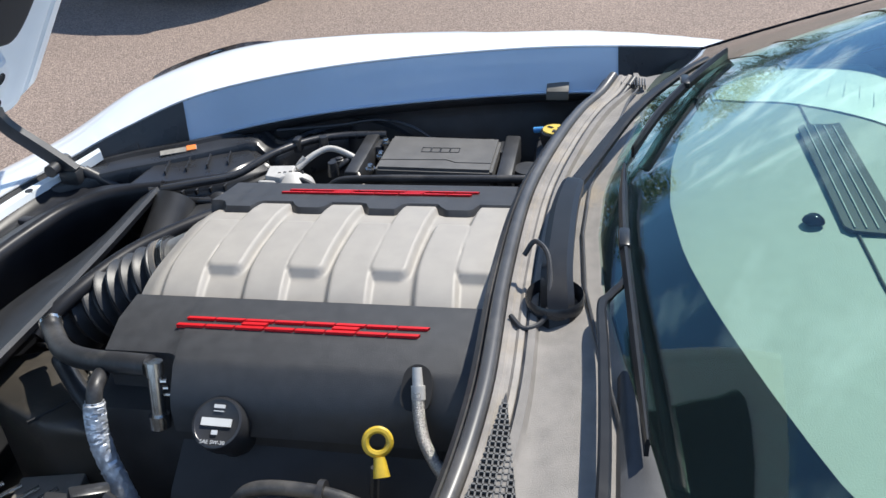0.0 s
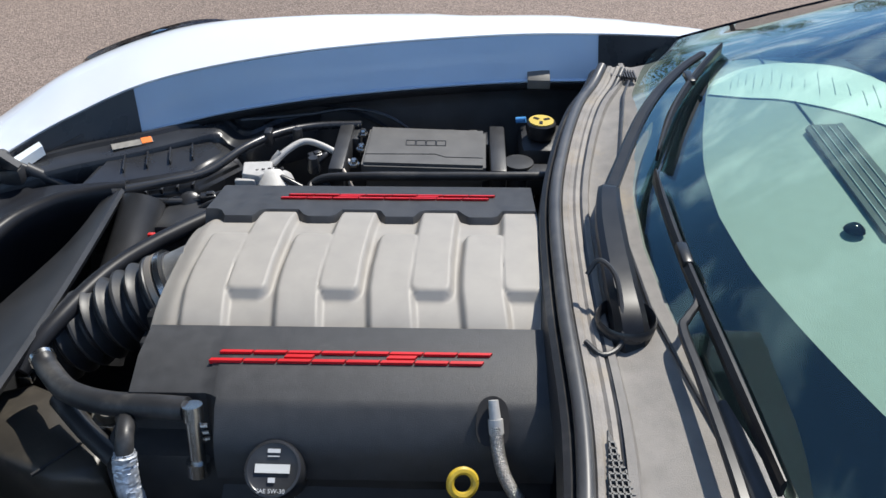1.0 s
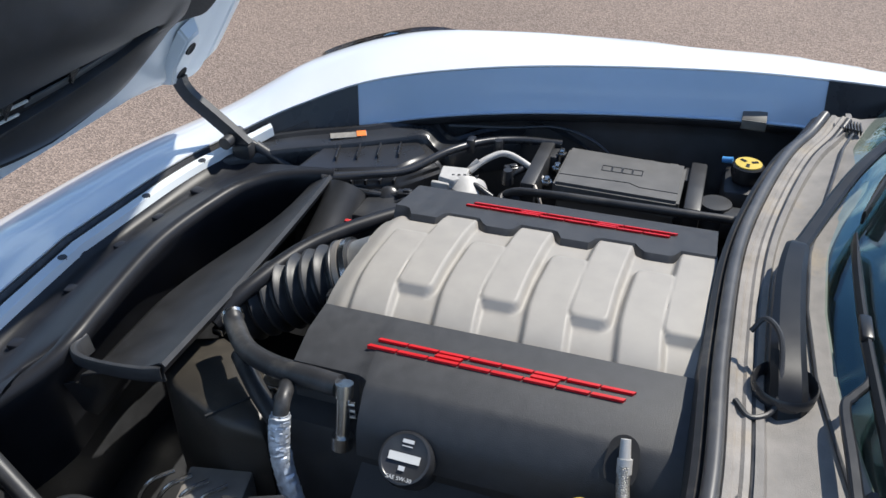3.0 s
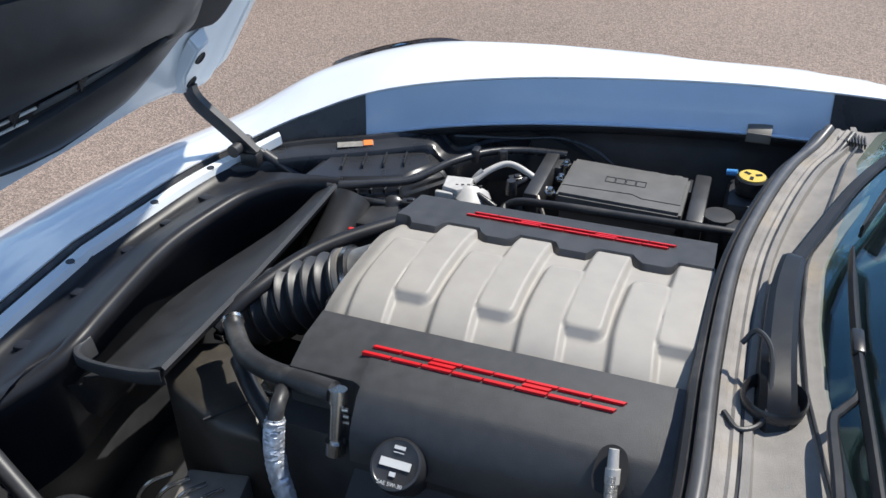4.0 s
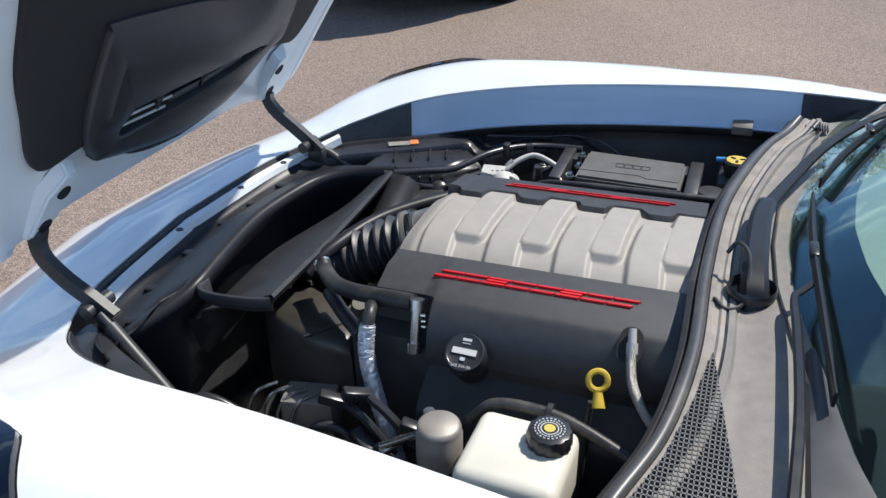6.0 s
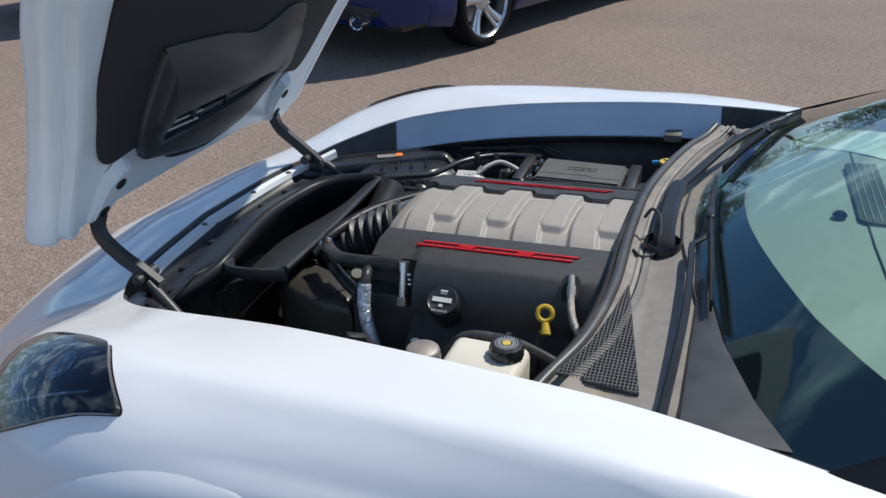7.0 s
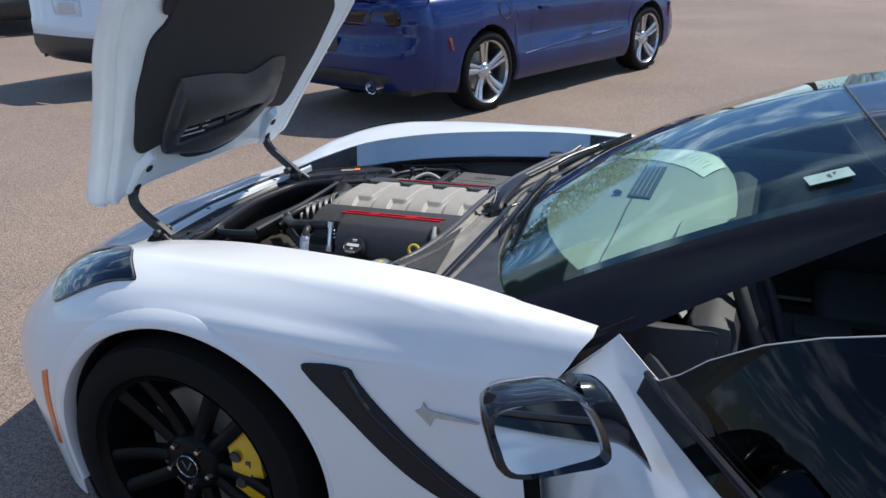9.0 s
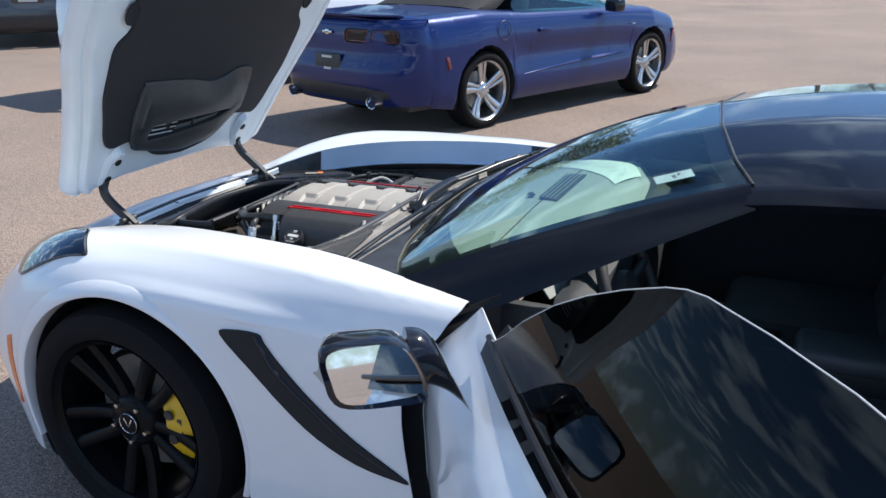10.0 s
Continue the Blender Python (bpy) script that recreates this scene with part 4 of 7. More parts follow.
for k in range(9):
    t = k / 8
    p = Vector((-0.318, 0.306, 0.650)).lerp(Vector((-0.128, 0.380, 0.650)), t)
    bm = BM(); box(bm, p, (0.004, 0.014, 0.010), 0.001)
    part("clip_tab", bm, BLACK_SMOOTH, fb, smooth=0)
for k in range(4):
    t = (k + 0.5) / 4
    p = Vector((-0.27, 0.40, 0.672)).lerp(Vector((-0.13, 0.465, 0.672)), t)
    bm = BM(); box(bm, p, (0.003, 0.05, 0.010), 0.001, pose(0, 0, 0, 0, 0, 15))
    part("rib", bm, BLACK_SMOOTH, fb, smooth=0)
bm = BM(); box(bm, (-0.22, 0.36, 0.651), (0.22, 0.008, 0.006), 0.001, pose(0, 0, 0, 0, 0, 21))
part("box_seam", bm, BLACK_SMOOTH, fb)

# shelf behind the far headlamp, with the orange label; same on the near side
for s in (1, -1):
    bm = BM()
    pts = cr([(-0.46, 0.335, 0.660), (-0.36, 0.390, 0.670), (-0.25, 0.440, 0.675), (-0.16, 0.490, 0.679), (-0.12, 0.510, 0.679), (-0.092, 0.500, 0.662), (-0.065, 0.490, 0.660), (-0.02, 0.520, 0.670), (0.06, 0.565, 0.676)], 6)
    sheet(bm, [[(p.x, s * (p.y - 0.004), p.z - 0.060), (p.x, s * (p.y - 0.001), p.z - 0.008), (p.x, s * (p.y + 0.004), p.z - 0.001), (p.x, s * (p.y + 0.012), p.z + 0.001), (p.x, s * (p.y + 0.050), p.z + 0.003), (p.x, s * (p.y + 0.056), p.z + 0.009), (p.x, s * (p.y + 0.064), p.z + 0.010), (p.x, s * (p.y + 0.10), p.z - 0.01)] for p in pts], 0.003)
    part("lamp_shelf", bm, BLACK_SMOOTH, car, "black plastic shelf behind the headlamp")
bm = BM(); box(bm, (-0.258, 0.470, 0.679), (0.070, 0.020, 0.0015), 0, pose(0, 0, 0, 3, 0, 27))
lab = part("warning_label", bm, LABEL, car, "small pale label with an orange end", smooth=0)
bm = BM(); box(bm, (-0.236, 0.4815, 0.6805), (0.018, 0.0205, 0.0015), 0, pose(0, 0, 0, 3, 0, 27))
part("label_end", bm, ORANGE, lab, "orange label end", smooth=0)

# dark curved duct behind the tray and the small plugs
bm = BM()
tube(bm, cr([(-0.185, 0.30, 0.665), (-0.19, 0.25, 0.630), (-0.20, 0.17, 0.58), (-0.22, 0.10, 0.50)], 6), 0.035, 18)
part("fan_duct", bm, BLACK, car, "dusty black duct elbow")
bm = BM(); box(bm, (-0.150, 0.225, 0.650), (0.012, 0.008, 0.008), 0.002)
part("red_plug", bm, RED_CLIP, car, "small red plug")
bm = BM(); box(bm, (-0.10, 0.30, 0.60), (0.12, 0.10, 0.10), 0.01)
part("pulley_housing", bm, BLACK, car, "dark belt drive housing")
bm = BM(); lathe(bm, [(0, 0.012), (0.012, 0.012), (0.018, 0.008), (0.02, 0)], 16, aim((-0.12, 0.33, 0.645), (0.3, -0.6, 0.7)))
part("bright_plug", bm, BLACK_SMOOTH, car)

# alternator, pale cast metal with slots
ALT = Matrix.Translation((0.006, 0.380, 0.650)) @ Matrix.Scale(0.85, 4) @ Euler((radians(-52), 0, radians(12))).to_matrix().to_4x4()
bm = BM()
lathe(bm, [(0.0, 0.030), (0.020, 0.030), (0.024, 0.024), (0.042, 0.020), (0.046, 0.010), (0.046, -0.06)], 28, ALT)
alt = part("alternator", bm, PALE_ALU, car, "pale cast aluminium alternator with slots")
for k in range(5):
    bm = BM(); box(bm, (0.012 * (k - 2), 0.0, 0.0), (0.0065, 0.020 - 0.003 * abs(k - 2), 0.006), 0.001); bmesh.ops.transform(bm, matrix=ALT @ Matrix.Translation((0, -0.030, 0.0215)), verts=bm.verts)
    part("cooling_slot", bm, RUBBER, alt, smooth=0)
bm = BM()
prism(bm, [(-0.042, 0.400), (0.006, 0.405), (0.010, 0.372), (-0.006, 0.352), (-0.036, 0.358)], 0.014, Matrix.Translation((0, 0, 0.672)))
box(bm, (-0.030, 0.352, 0.665), (0.034, 0.010, 0.03), 0.003)
bmesh.ops.bevel(bm, geom=list(bm.edges), offset=0.002, segments=1, affect="EDGES")
part("alternator_bracket", bm, PALE_ALU, alt, "pale cast bracket")
bm = BM()
lathe(bm, [(0, 0.02), (0.018, 0.02), (0.022, 0.015), (0.022, -0.02)], 18, aim((0.085, 0.375, 0.640), (0.3, -0.3, 0.9)))
part("tensioner", bm, SHROUD, car)

# fuse box on the far side
bm = BM()
prism(bm, [(0.157, 0.397), (0.369, 0.393), (0.371, 0.530), (0.160, 0.538)], 0.036, Matrix.Translation((0, 0, 0.653)))
bmesh.ops.bevel(bm, geom=list(bm.edges), offset=0.005, segments=2, affect="EDGES")
box(bm, (0.264, 0.468, 0.625), (0.200, 0.13, 0.07), 0.004)
fuse = part("fuse_box", bm, FUSE, car, "dusty grey-black fuse box with embossed lid")
bm = BM()
for k in range(4):
    for a, b, sx, sy in ((0, 0.009, 0.016, 0.0012), (0, -0.009, 0.016, 0.0012), (-0.008, 0, 0.0012, 0.018), (0.008, 0, 0.0012, 0.018)):
        box(bm, (0.238 + 0.0178 * k + a, 0.474 + b, 0.6893), (sx, sy, 0.0012))
part("embossed_mark", bm, BLACK_SMOOTH, fuse, smooth=0)
bm = BM()
tube(bm, [(0.162, 0.430, 0.689), (0.282, 0.434, 0.689), (0.300, 0.424, 0.689), (0.364, 0.423, 0.689)], 0.0011, 6)
part("lid_line", bm, BLACK_SMOOTH, fuse, smooth=0)
for k in range(5):
    bm = BM(); box(bm, (0.18 + 0.042 * k, 0.536, 0.672), (0.016, 0.012, 0.022), 0.002)
    part("lid_clip", bm, FUSE, fuse)
for x, y0, y1, w in ((0.116, 0.385, 0.568, 0.026), (0.391, 0.388, 0.556, 0.028)):
    bm = BM()
    box(bm, (x, (y0 + y1) / 2, 0.660), (w, y1 - y0, 0.05), 0.004)
    box(bm, (x + (0.018 if x < 0.2 else -0.016), y1 - 0.03, 0.655), (0.016, 0.05, 0.04), 0.003)
    part("end_bracket", bm, BLACK, fuse, "ribbed black end bracket")
for px, py, pz in ((0.143, 0.42, 0.672), (0.150, 0.475, 0.672), (0.148, 0.525, 0.676)):
    bm = BM(); lathe(bm, [(0, 0.012), (0.005, 0.012), (0.0065, 0.009), (0.0065, 0.004), (0.010, 0.004), (0.010, 0)], 6, Matrix.Translation((px, py, pz)))
    part("terminal_stud", bm, STEEL, fuse, smooth=0)
bm = BM()
tube(bm, cr([(0.128, 0.39, 0.68), (0.14, 0.372, 0.668), (0.155, 0.36, 0.64)], 4), 0.0035, 8)
part("earth_strap", bm, DULL_ALU, fuse, "bright metal strap")
bm = BM()
lathe(bm, [(0.0, 0.03), (0.026, 0.028), (0.032, 0.01), (0.033, -0.04)], 20, Matrix.Translation((0.428, 0.452, 0.640)))
box(bm, (0.465, 0.43, 0.645), (0.05, 0.05, 0.04), 0.006)
part("relay_housing", bm, BLACK, car, "dusty black plastic housing")
bm = BM()
tube(bm, cr([(0.05, 0.385, 0.60), (0.085, 0.375, 0.665), (0.16, 0.365, 0.682), (0.28, 0.360, 0.688), (0.39, 0.358, 0.692), (0.47, 0.362, 0.692)], 5), 0.0075, 10)
part("wiring_loom", bm, RUBBER, car, "black wiring loom")
bm = BM(); tube(bm, [(0.428, 0.578, 0.686), (0.446, 0.575, 0.689)], 0.006, 10)
part("blue_clip", bm, BLUE_CLIP, car, "small blue connector")
bm = BM()
tube(bm, cr([(-0.08, 0.548, 0.690), (0.04, 0.570, 0.694), (0.12, 0.585, 0.700), (0.19, 0.575, 0.690), (0.24, 0.565, 0.66)], 5), 0.0032, 8)
part("bonnet_cable", bm, BLACK_SMOOTH, car, "thin black cable")

# coolant tank with its yellow cap
bm = BM()
box(bm, (0.478, 0.54, 0.63), (0.09, 0.11, 0.09), 0.015)
tank = part("coolant_tank", bm, BLACK, car, "black coolant tank with a yellow cap")
bm = BM()
prof = [(0, 0.018), (0.028, 0.018), (0.031, 0.015), (0.032, 0.0), (0.027, -0.02)]
lathe(bm, prof, 24, Matrix.Translation((0.470, 0.530, 0.694)) @ Matrix.Diagonal((0.86, 0.86, 0.8, 1)))
part("coolant_cap", bm, BLACK_SMOOTH, tank, "black-rimmed yellow cap")
bm = BM(); lathe(bm, [(0, 0.0205), (0.026, 0.0205), (0.0265, 0.017)], 24, Matrix.Translation((0.470, 0.530, 0.694)) @ Matrix.Diagonal((0.86, 0.86, 0.8, 1)))
part("cap_disc", bm, YELLOW, tank, "yellow warning disc")
bm = BM()
for a in (0.4, 2.5, 4.6):
    box(bm, (0.470 + 0.011 * math.cos(a), 0.530 + 0.011 * math.sin(a), 0.711), (0.011, 0.006, 0.001), 0, pose(0, 0, 0, 0, 0, math.degrees(a)))
part("cap_print", bm, BLACK_SMOOTH, tank, smooth=0)

SHIFT[0] = (0.004, -0.014, 0.0)
# near corner: brake fluid reservoir, pump, pipes, control block, washer tank
bm = BM()
box(bm, (0.283, -0.432, 0.655), (0.130, 0.125, 0.095), 0.016, pose(0, 0, 0, 0, 0, -2), 3)
res = part("brake_reservoir", bm, CREAM, car, "cream plastic brake fluid reservoir")
bm = BM()
rows = []
for r, h in ((0.0, 0.024), (0.019, 0.024), (0.0245, 0.022), (0.0268, 0.016), (0.0268, 0.003), (0.022, 0.0)):
    rows.append([Vector((0.316 + (r + (0.0016 * (k % 3 > 0) if r > 0.024 else 0)) * math.cos(2 * math.pi * k / 36), -0.408 + (r + (0.0016 * (k % 3 > 0) if r > 0.024 else 0)) * math.sin(2 * math.pi * k / 36), 0.700 + h)) for k in range(36)])
grid(bm, rows, True)
part("reservoir_cap", bm, BLACK_SMOOTH, res, "ribbed black screw cap")
bm = BM(); lathe(bm, [(0, 0.0252), (0.007, 0.0252), (0.007, 0.024)], 16, Matrix.Translation((0.316, -0.408, 0.700)))
part("cap_symbol", bm, YELLOW, res, "yellow symbol")
bm = BM()
for r in (0.0105, 0.0140, 0.0180):
    for k in range(22):
        a = 2 * math.pi * k / 22
        box(bm, (0.316 + r * math.cos(a), -0.408 + r * math.sin(a), 0.7244), (0.0014, 0.0026, 0.0008), 0, pose(0, 0, 0, 0, 0, math.degrees(a)))
part("cap_print", bm, MARK, res, smooth=0)
bm = BM()
lathe(bm, [(0, 0.012), (0.024, 0.012), (0.028, 0.009), (0.0295, 0.004), (0.0295, -0.004), (0.031, -0.006), (0.031, -0.05)], 28, Matrix.Translation((0.170, -0.400, 0.672)))
pump = part("pump_cap", bm, DULL_ALU, car, "dull grey round metal cap")
bm = BM()
box(bm, (0.128, -0.412, 0.655), (0.075, 0.010, 0.010), 0.003, pose(0, 0, 0, 0, -10, 35))
box(bm, (0.10, -0.44, 0.64), (0.07, 0.008, 0.010), 0.003, pose(0, 0, 0, 0, -15, 50))
lathe(bm, [(0, 0.008), (0.008, 0.008), (0.009, 0)], 10, Matrix.Translation((0.148, -0.378, 0.672)))
part("pump_bracket", bm, STEEL, pump, "bright metal bracket")
bm = BM()
tube(bm, cr([(0.19, -0.335, 0.64), (0.22, -0.330, 0.672), (0.27, -0.33, 0.680), (0.33, -0.335, 0.675), (0.42, -0.36, 0.655)], 6), 0.008, 10)
tube(bm, [(0.296, -0.331, 0.679), (0.303, -0.331, 0.679)], 0.014, 12)
part("brake_pipe", bm, RUBBER, car, "black pipe with collar")
bm = BM()
tube(bm, cr([(0.385, -0.352, 0.665), (0.42, -0.36, 0.655), (0.46, -0.38, 0.64)], 4), 0.005, 8)
part("steel_pipe", bm, STEEL, car, "thin bright pipe")
SHIFT[0] = (0.032, 0.0, 0.0)
bm = BM()
box(bm, (-0.135, -0.275, 0.500), (0.085, 0.055, 0.10), 0.004, pose(0, 0, 0, 0, 0, 12))
ab = part("brake_control_block", bm, DULL_ALU, car, "grey brake control block with pipes")
for k in range(4):
    x = -0.215 + 0.026 * k
    bm = BM()
    tube(bm, cr([(x - 0.01, -0.325, 0.44), (x - 0.012, -0.315, 0.52), (x, -0.30, 0.552), (x + 0.022, -0.275, 0.556)], 5), 0.0032, 8)
    part("brake_line", bm, STEEL, ab, "thin steel line")
bm = BM()
tube(bm, cr([(-0.33, -0.40, 0.50), (-0.30, -0.39, 0.56), (-0.26, -0.37, 0.58), (-0.20, -0.36, 0.55), (-0.16, -0.36, 0.50), (-0.05, -0.36, 0.47)], 8), lambda t: 0.009 + 0.0012 * math.sin(t * 260), 10)
part("corrugated_loom", bm, BLACK_SMOOTH, car, "corrugated black wiring loom")
bm = BM()
tube(bm, cr([(-0.11, -0.38, 0.46), (-0.09, -0.36, 0.55), (-0.05, -0.35, 0.565), (-0.02, -0.35, 0.53), (-0.02, -0.36, 0.46)], 8), lambda t: 0.008 + 0.0012 * math.sin(t * 220), 10)
part("corrugated_loom", bm, BLACK_SMOOTH, car, "corrugated black wiring loom")
bm = BM()
T0 = [(-0.275, -0.105), (-0.225, -0.085), (-0.155, -0.115), (-0.085, -0.170), (-0.075, -0.235), (-0.13, -0.245), (-0.235, -0.205), (-0.28, -0.16)]
rows = [[Vector((x, y, z)) for x, y in [(-0.175 + (a + 0.175) * f, -0.17 + (b + 0.17) * f) for a, b in T0]] for f, z in ((1.04, 0.45), (1.0, 0.60), (0.93, 0.622), (0.80, 0.630))]
vs = grid(bm, rows, True); bm.faces.new(vs[-1])
wt = part("washer_tank", bm, mat("dusty_brown_black_plastic", (0.045, 0.040, 0.034), 0.4, vary=0.15, scale=20, stain=(0.14, 0.12, 0.09), stain_scale=8, stain_at=0.5, stain_amount=0.5), car, "dusty brown-black plastic tank", smooth=60)
bm = BM(); box(bm, (-0.125, -0.20, 0.630), (0.10, 0.003, 0.004), 0, pose(0, 0, 0, 0, 0, 52))
part("tank_seam", bm, BLACK, wt, smooth=0)
bm = BM()
lathe(bm, [(0, 0.030), (0.012, 0.030), (0.0145, 0.026), (0.0145, 0.010), (0.019, 0.008), (0.020, -0.02)], 20, aim((-0.100, -0.150, 0.632), (0.25, -0.35, 0.9)))
part("tank_neck", bm, DUSTY, wt, "dusty grey filler neck", smooth=40)
for q, w in (((-0.225, -0.092, 0.636), (0.018, 0.012, 0.012)), ((-0.10, -0.16, 0.628), (0.03, 0.02, 0.016))):
    bm = BM(); box(bm, q, w, 0.002)
    part("tank_clip", bm, STEEL, wt)
for q0, q1, q2, q3, rad in (((-0.22, 0.30, 0.660), (-0.17, 0.30, 0.655), (-0.12, 0.315, 0.650), (-0.06, 0.33, 0.66), 0.006),
                            ((-0.12, 0.29, 0.640), (-0.09, 0.30, 0.655), (-0.05, 0.31, 0.660), (-0.02, 0.30, 0.65), 0.005),
                            ((-0.04, 0.33, 0.655), (-0.02, 0.345, 0.672), (0.01, 0.352, 0.676), (0.05, 0.345, 0.66), 0.0055),
                            ((0.05, 0.42, 0.650), (0.07, 0.43, 0.668), (0.085, 0.45, 0.672), (0.10, 0.47, 0.66), 0.006)):
    bm = BM()
    tube(bm, cr([q0, q1, q2, q3], 10), lambda t: rad + 0.0009 * math.sin(t * 190), 10)
    part("corrugated_loom", bm, BLACK_SMOOTH, car, "corrugated black wiring loom")
for x, y, z, rr in ((-0.10, 0.315, 0.655, 15), (-0.02, 0.33, 0.660, -20), (0.06, 0.435, 0.670, 35), (-0.19, 0.285, 0.655, 10)):
    bm = BM()
    box(bm, (x, y, z), (0.026, 0.016, 0.016), 0.003, pose(0, 0, 0, 10, 0, rr))
    box(bm, (x + 0.004, y, z + 0.009), (0.012, 0.008, 0.004), 0.001, pose(0, 0, 0, 10, 0, rr))
    part("wiring_plug", bm, BLACK_SMOOTH, car, "small black wiring plug")
for x, y, z, rr in ((-0.06, -0.33, 0.60, 20), (0.0, -0.36, 0.56, -30), (0.08, -0.35, 0.60, 10), (-0.02, -0.33, 0.62, 40)):
    bm = BM()
    box(bm, (x, y, z), (0.045, 0.02, 0.018), 0.004, pose(0, 0, 0, 0, 20, rr))
    tube(bm, cr([(x + 0.02, y, z), (x + 0.06, y - 0.01, z - 0.02), (x + 0.10, y - 0.01, z - 0.07)], 4), 0.007, 8)
    part("wiring_connector", bm, BLACK_SMOOTH, car, "black wiring connector")
bm = BM()
box(bm, (0.17, 0.0, 0.50), (0.50, 0.50, 0.36), 0.04)
part("engine_block", bm, BLACK, car, "dark engine block")

SHIFT[0] = (0.0, 0.0, 0.0)
# ---------------------------------------------------------------- cowl, seal, wipers
SEAL = [(0.385, -0.655, 0.770), (0.415, -0.56, 0.776), (0.450, -0.45, 0.782), (0.467, -0.30, 0.788), (0.466, -0.10, 0.790), (0.474, 0.10, 0.790), (0.50, 0.26, 0.790), (0.535, 0.40, 0.790), (0.570, 0.485, 0.792), (0.592, 0.540, 0.803)]
seal = cr(SEAL, 8)
bm = BM(); tube(bm, seal, 0.0085, 16)
cs = part("cowl_seal", bm, SEALR, car, "dusty black rubber cowl seal")
bm = BM()
sheet(bm, [[(p.x - 0.020, p.y, p.z - 0.045), (p.x - 0.017, p.y, p.z - 0.010), (p.x - 0.013, p.y, p.z - 0.006), (p.x - 0.008, p.y, p.z - 0.01)] for p in seal], 0.002)
part("seal_lip", bm, RUBBER, cs, "outer sealing lip")
bm = BM()
sheet(bm, [[(p.x + o, p.y, p.z + dz) for o, dz in ((0.0085, -0.006), (0.0115, 0.0005), (0.0150, 0.0005), (0.0180, -0.0020), (0.0240, -0.0020), (0.0275, 0.0010), (0.0305, 0.0005), (0.033, -0.008))] for p in seal], 0.002)
part("seal_channel", bm, CHANNEL, cs, "dusty pale seal channel")
bm = BM()
tube(bm, [Vector((p.x + 0.0365, p.y, p.z - 0.0050)) for p in seal], 0.0064, 10)
part("seal_bead", bm, RUBBER, cs, "thin dark bead")


def glass_base(y):
    return along([(0, 0.566), (0.12, 0.572), (0.22, 0.588), (0.35, 0.612), (0.45, 0.630), (0.58, 0.672), (0.70, 0.730)], abs(y))


def seal_x(y):
    return along(sorted((p.y, p.x) for p in seal), y)


bm = BM()
rows = []
for k in range(61):
    y = -0.66 + 1.245 * k / 60
    lap = 0.055 * smooth01(0.12, 0.48, y)
    a, b = seal_x(y) + 0.037, glass_base(y) + 0.01 + lap
    rows.append([(a + (b - a) * t, y, 0.782 + dz + 0.42 * lap * t ** 3 - (0.015 if abs(y) > 0.6 else 0) * (abs(y) - 0.6) * 10)
                 for t, dz in ((0, 0.006), (0.05, 0.007), (0.09, 0.000), (0.22, -0.002), (0.45, 0.002), (0.7, 0.005), (0.86, 0.004), (0.93, 0.006), (1.0, 0.006))])
sheet(bm, rows, 0.004)
cowl = part("cowl_panel", bm, COWL, car, "dusty grey plastic cowl panel", smooth=50)
rows = []
for k in range(19):
    y = -0.665 + 0.40 * k / 18
    b = glass_base(y) + 0.008
    a = 0.592 + 0.006 * k / 18
    a = min(a, b - 0.004)
    rows.append([(a, y, 0.790), (a + 0.002, y, 0.7955), (a + (b - a) * 0.5, y, 0.7985), (b, y, 0.7985)])
bm = BM()
sheet(bm, rows, 0.003)
part("cowl_corner", bm, BLACK, cowl, "black plastic cowl corner", smooth=50)
bm = BM()
sheet(bm, [[(x, y, 0.752 - 0.02 * (y - 0.54)) for x in (0.60, 0.62, 0.66, 0.70, 0.76)] for y in (0.545, 0.60, 0.66, 0.70)], 0.004)
part("cowl_end", bm, SHROUD, cowl, "black plastic cowl end")
# air intake mesh: fine crossing bars over a dark pocket
MESH = [(0.490, -0.295), (0.540, -0.590), (0.428, -0.575), (0.458, -0.49), (0.478, -0.39)]
bm = BM(); prism(bm, MESH, 0.002, Matrix.Translation((0, 0, 0.7885)))
pocket = part("intake_pocket", bm, RUBBER, cowl, "dark intake opening", smooth=0)


def inside(x, y, poly):
    c = False
    for (x0, y0), (x1, y1) in zip(poly, poly[1:] + poly[:1]):
        if (y0 > y) != (y1 > y) and x < (x1 - x0) * (y - y0) / (y1 - y0) + x0:
            c = not c
    return c


def span(poly, v, axis):
    hits = []
    for p, q in zip(poly, poly[1:] + poly[:1]):
        a, b = p[axis], q[axis]
        if (a > v) != (b > v):
            t = (v - a) / (b - a)
            hits.append(p[1 - axis] + t * (q[1 - axis] - p[1 - axis]))
    return sorted(hits)


bm = BM()
k = 0
while k < 40:
    y = -0.588 + 0.0072 * k
    h = span(MESH, y, 1)
    if len(h) == 2 and h[1] - h[0] > 0.004:
        box(bm, ((h[0] + h[1]) / 2, y, 0.792), (h[1] - h[0], 0.0016, 0.003))
    k += 1
for k in range(21):
    x = 0.431 + 0.0052 * k
    h = span(MESH, x, 0)
    if len(h) >= 2:
        box(bm, (x, (h[0] + h[1]) / 2, 0.792), (0.0014, h[1] - h[0], 0.003))
tagged(part("intake_mesh", bm, FUSE, cowl, "fine grey intake mesh", smooth=0), kind="stuff")
bm = BM()
for k in range(10):
    box(bm, (0.606 + 0.0045 * k, 0.530 - 0.001 * k, 0.795), (0.002, 0.034, 0.008))
tagged(part("far_intake_comb", bm, BLACK, cowl, smooth=0), kind="stuff")
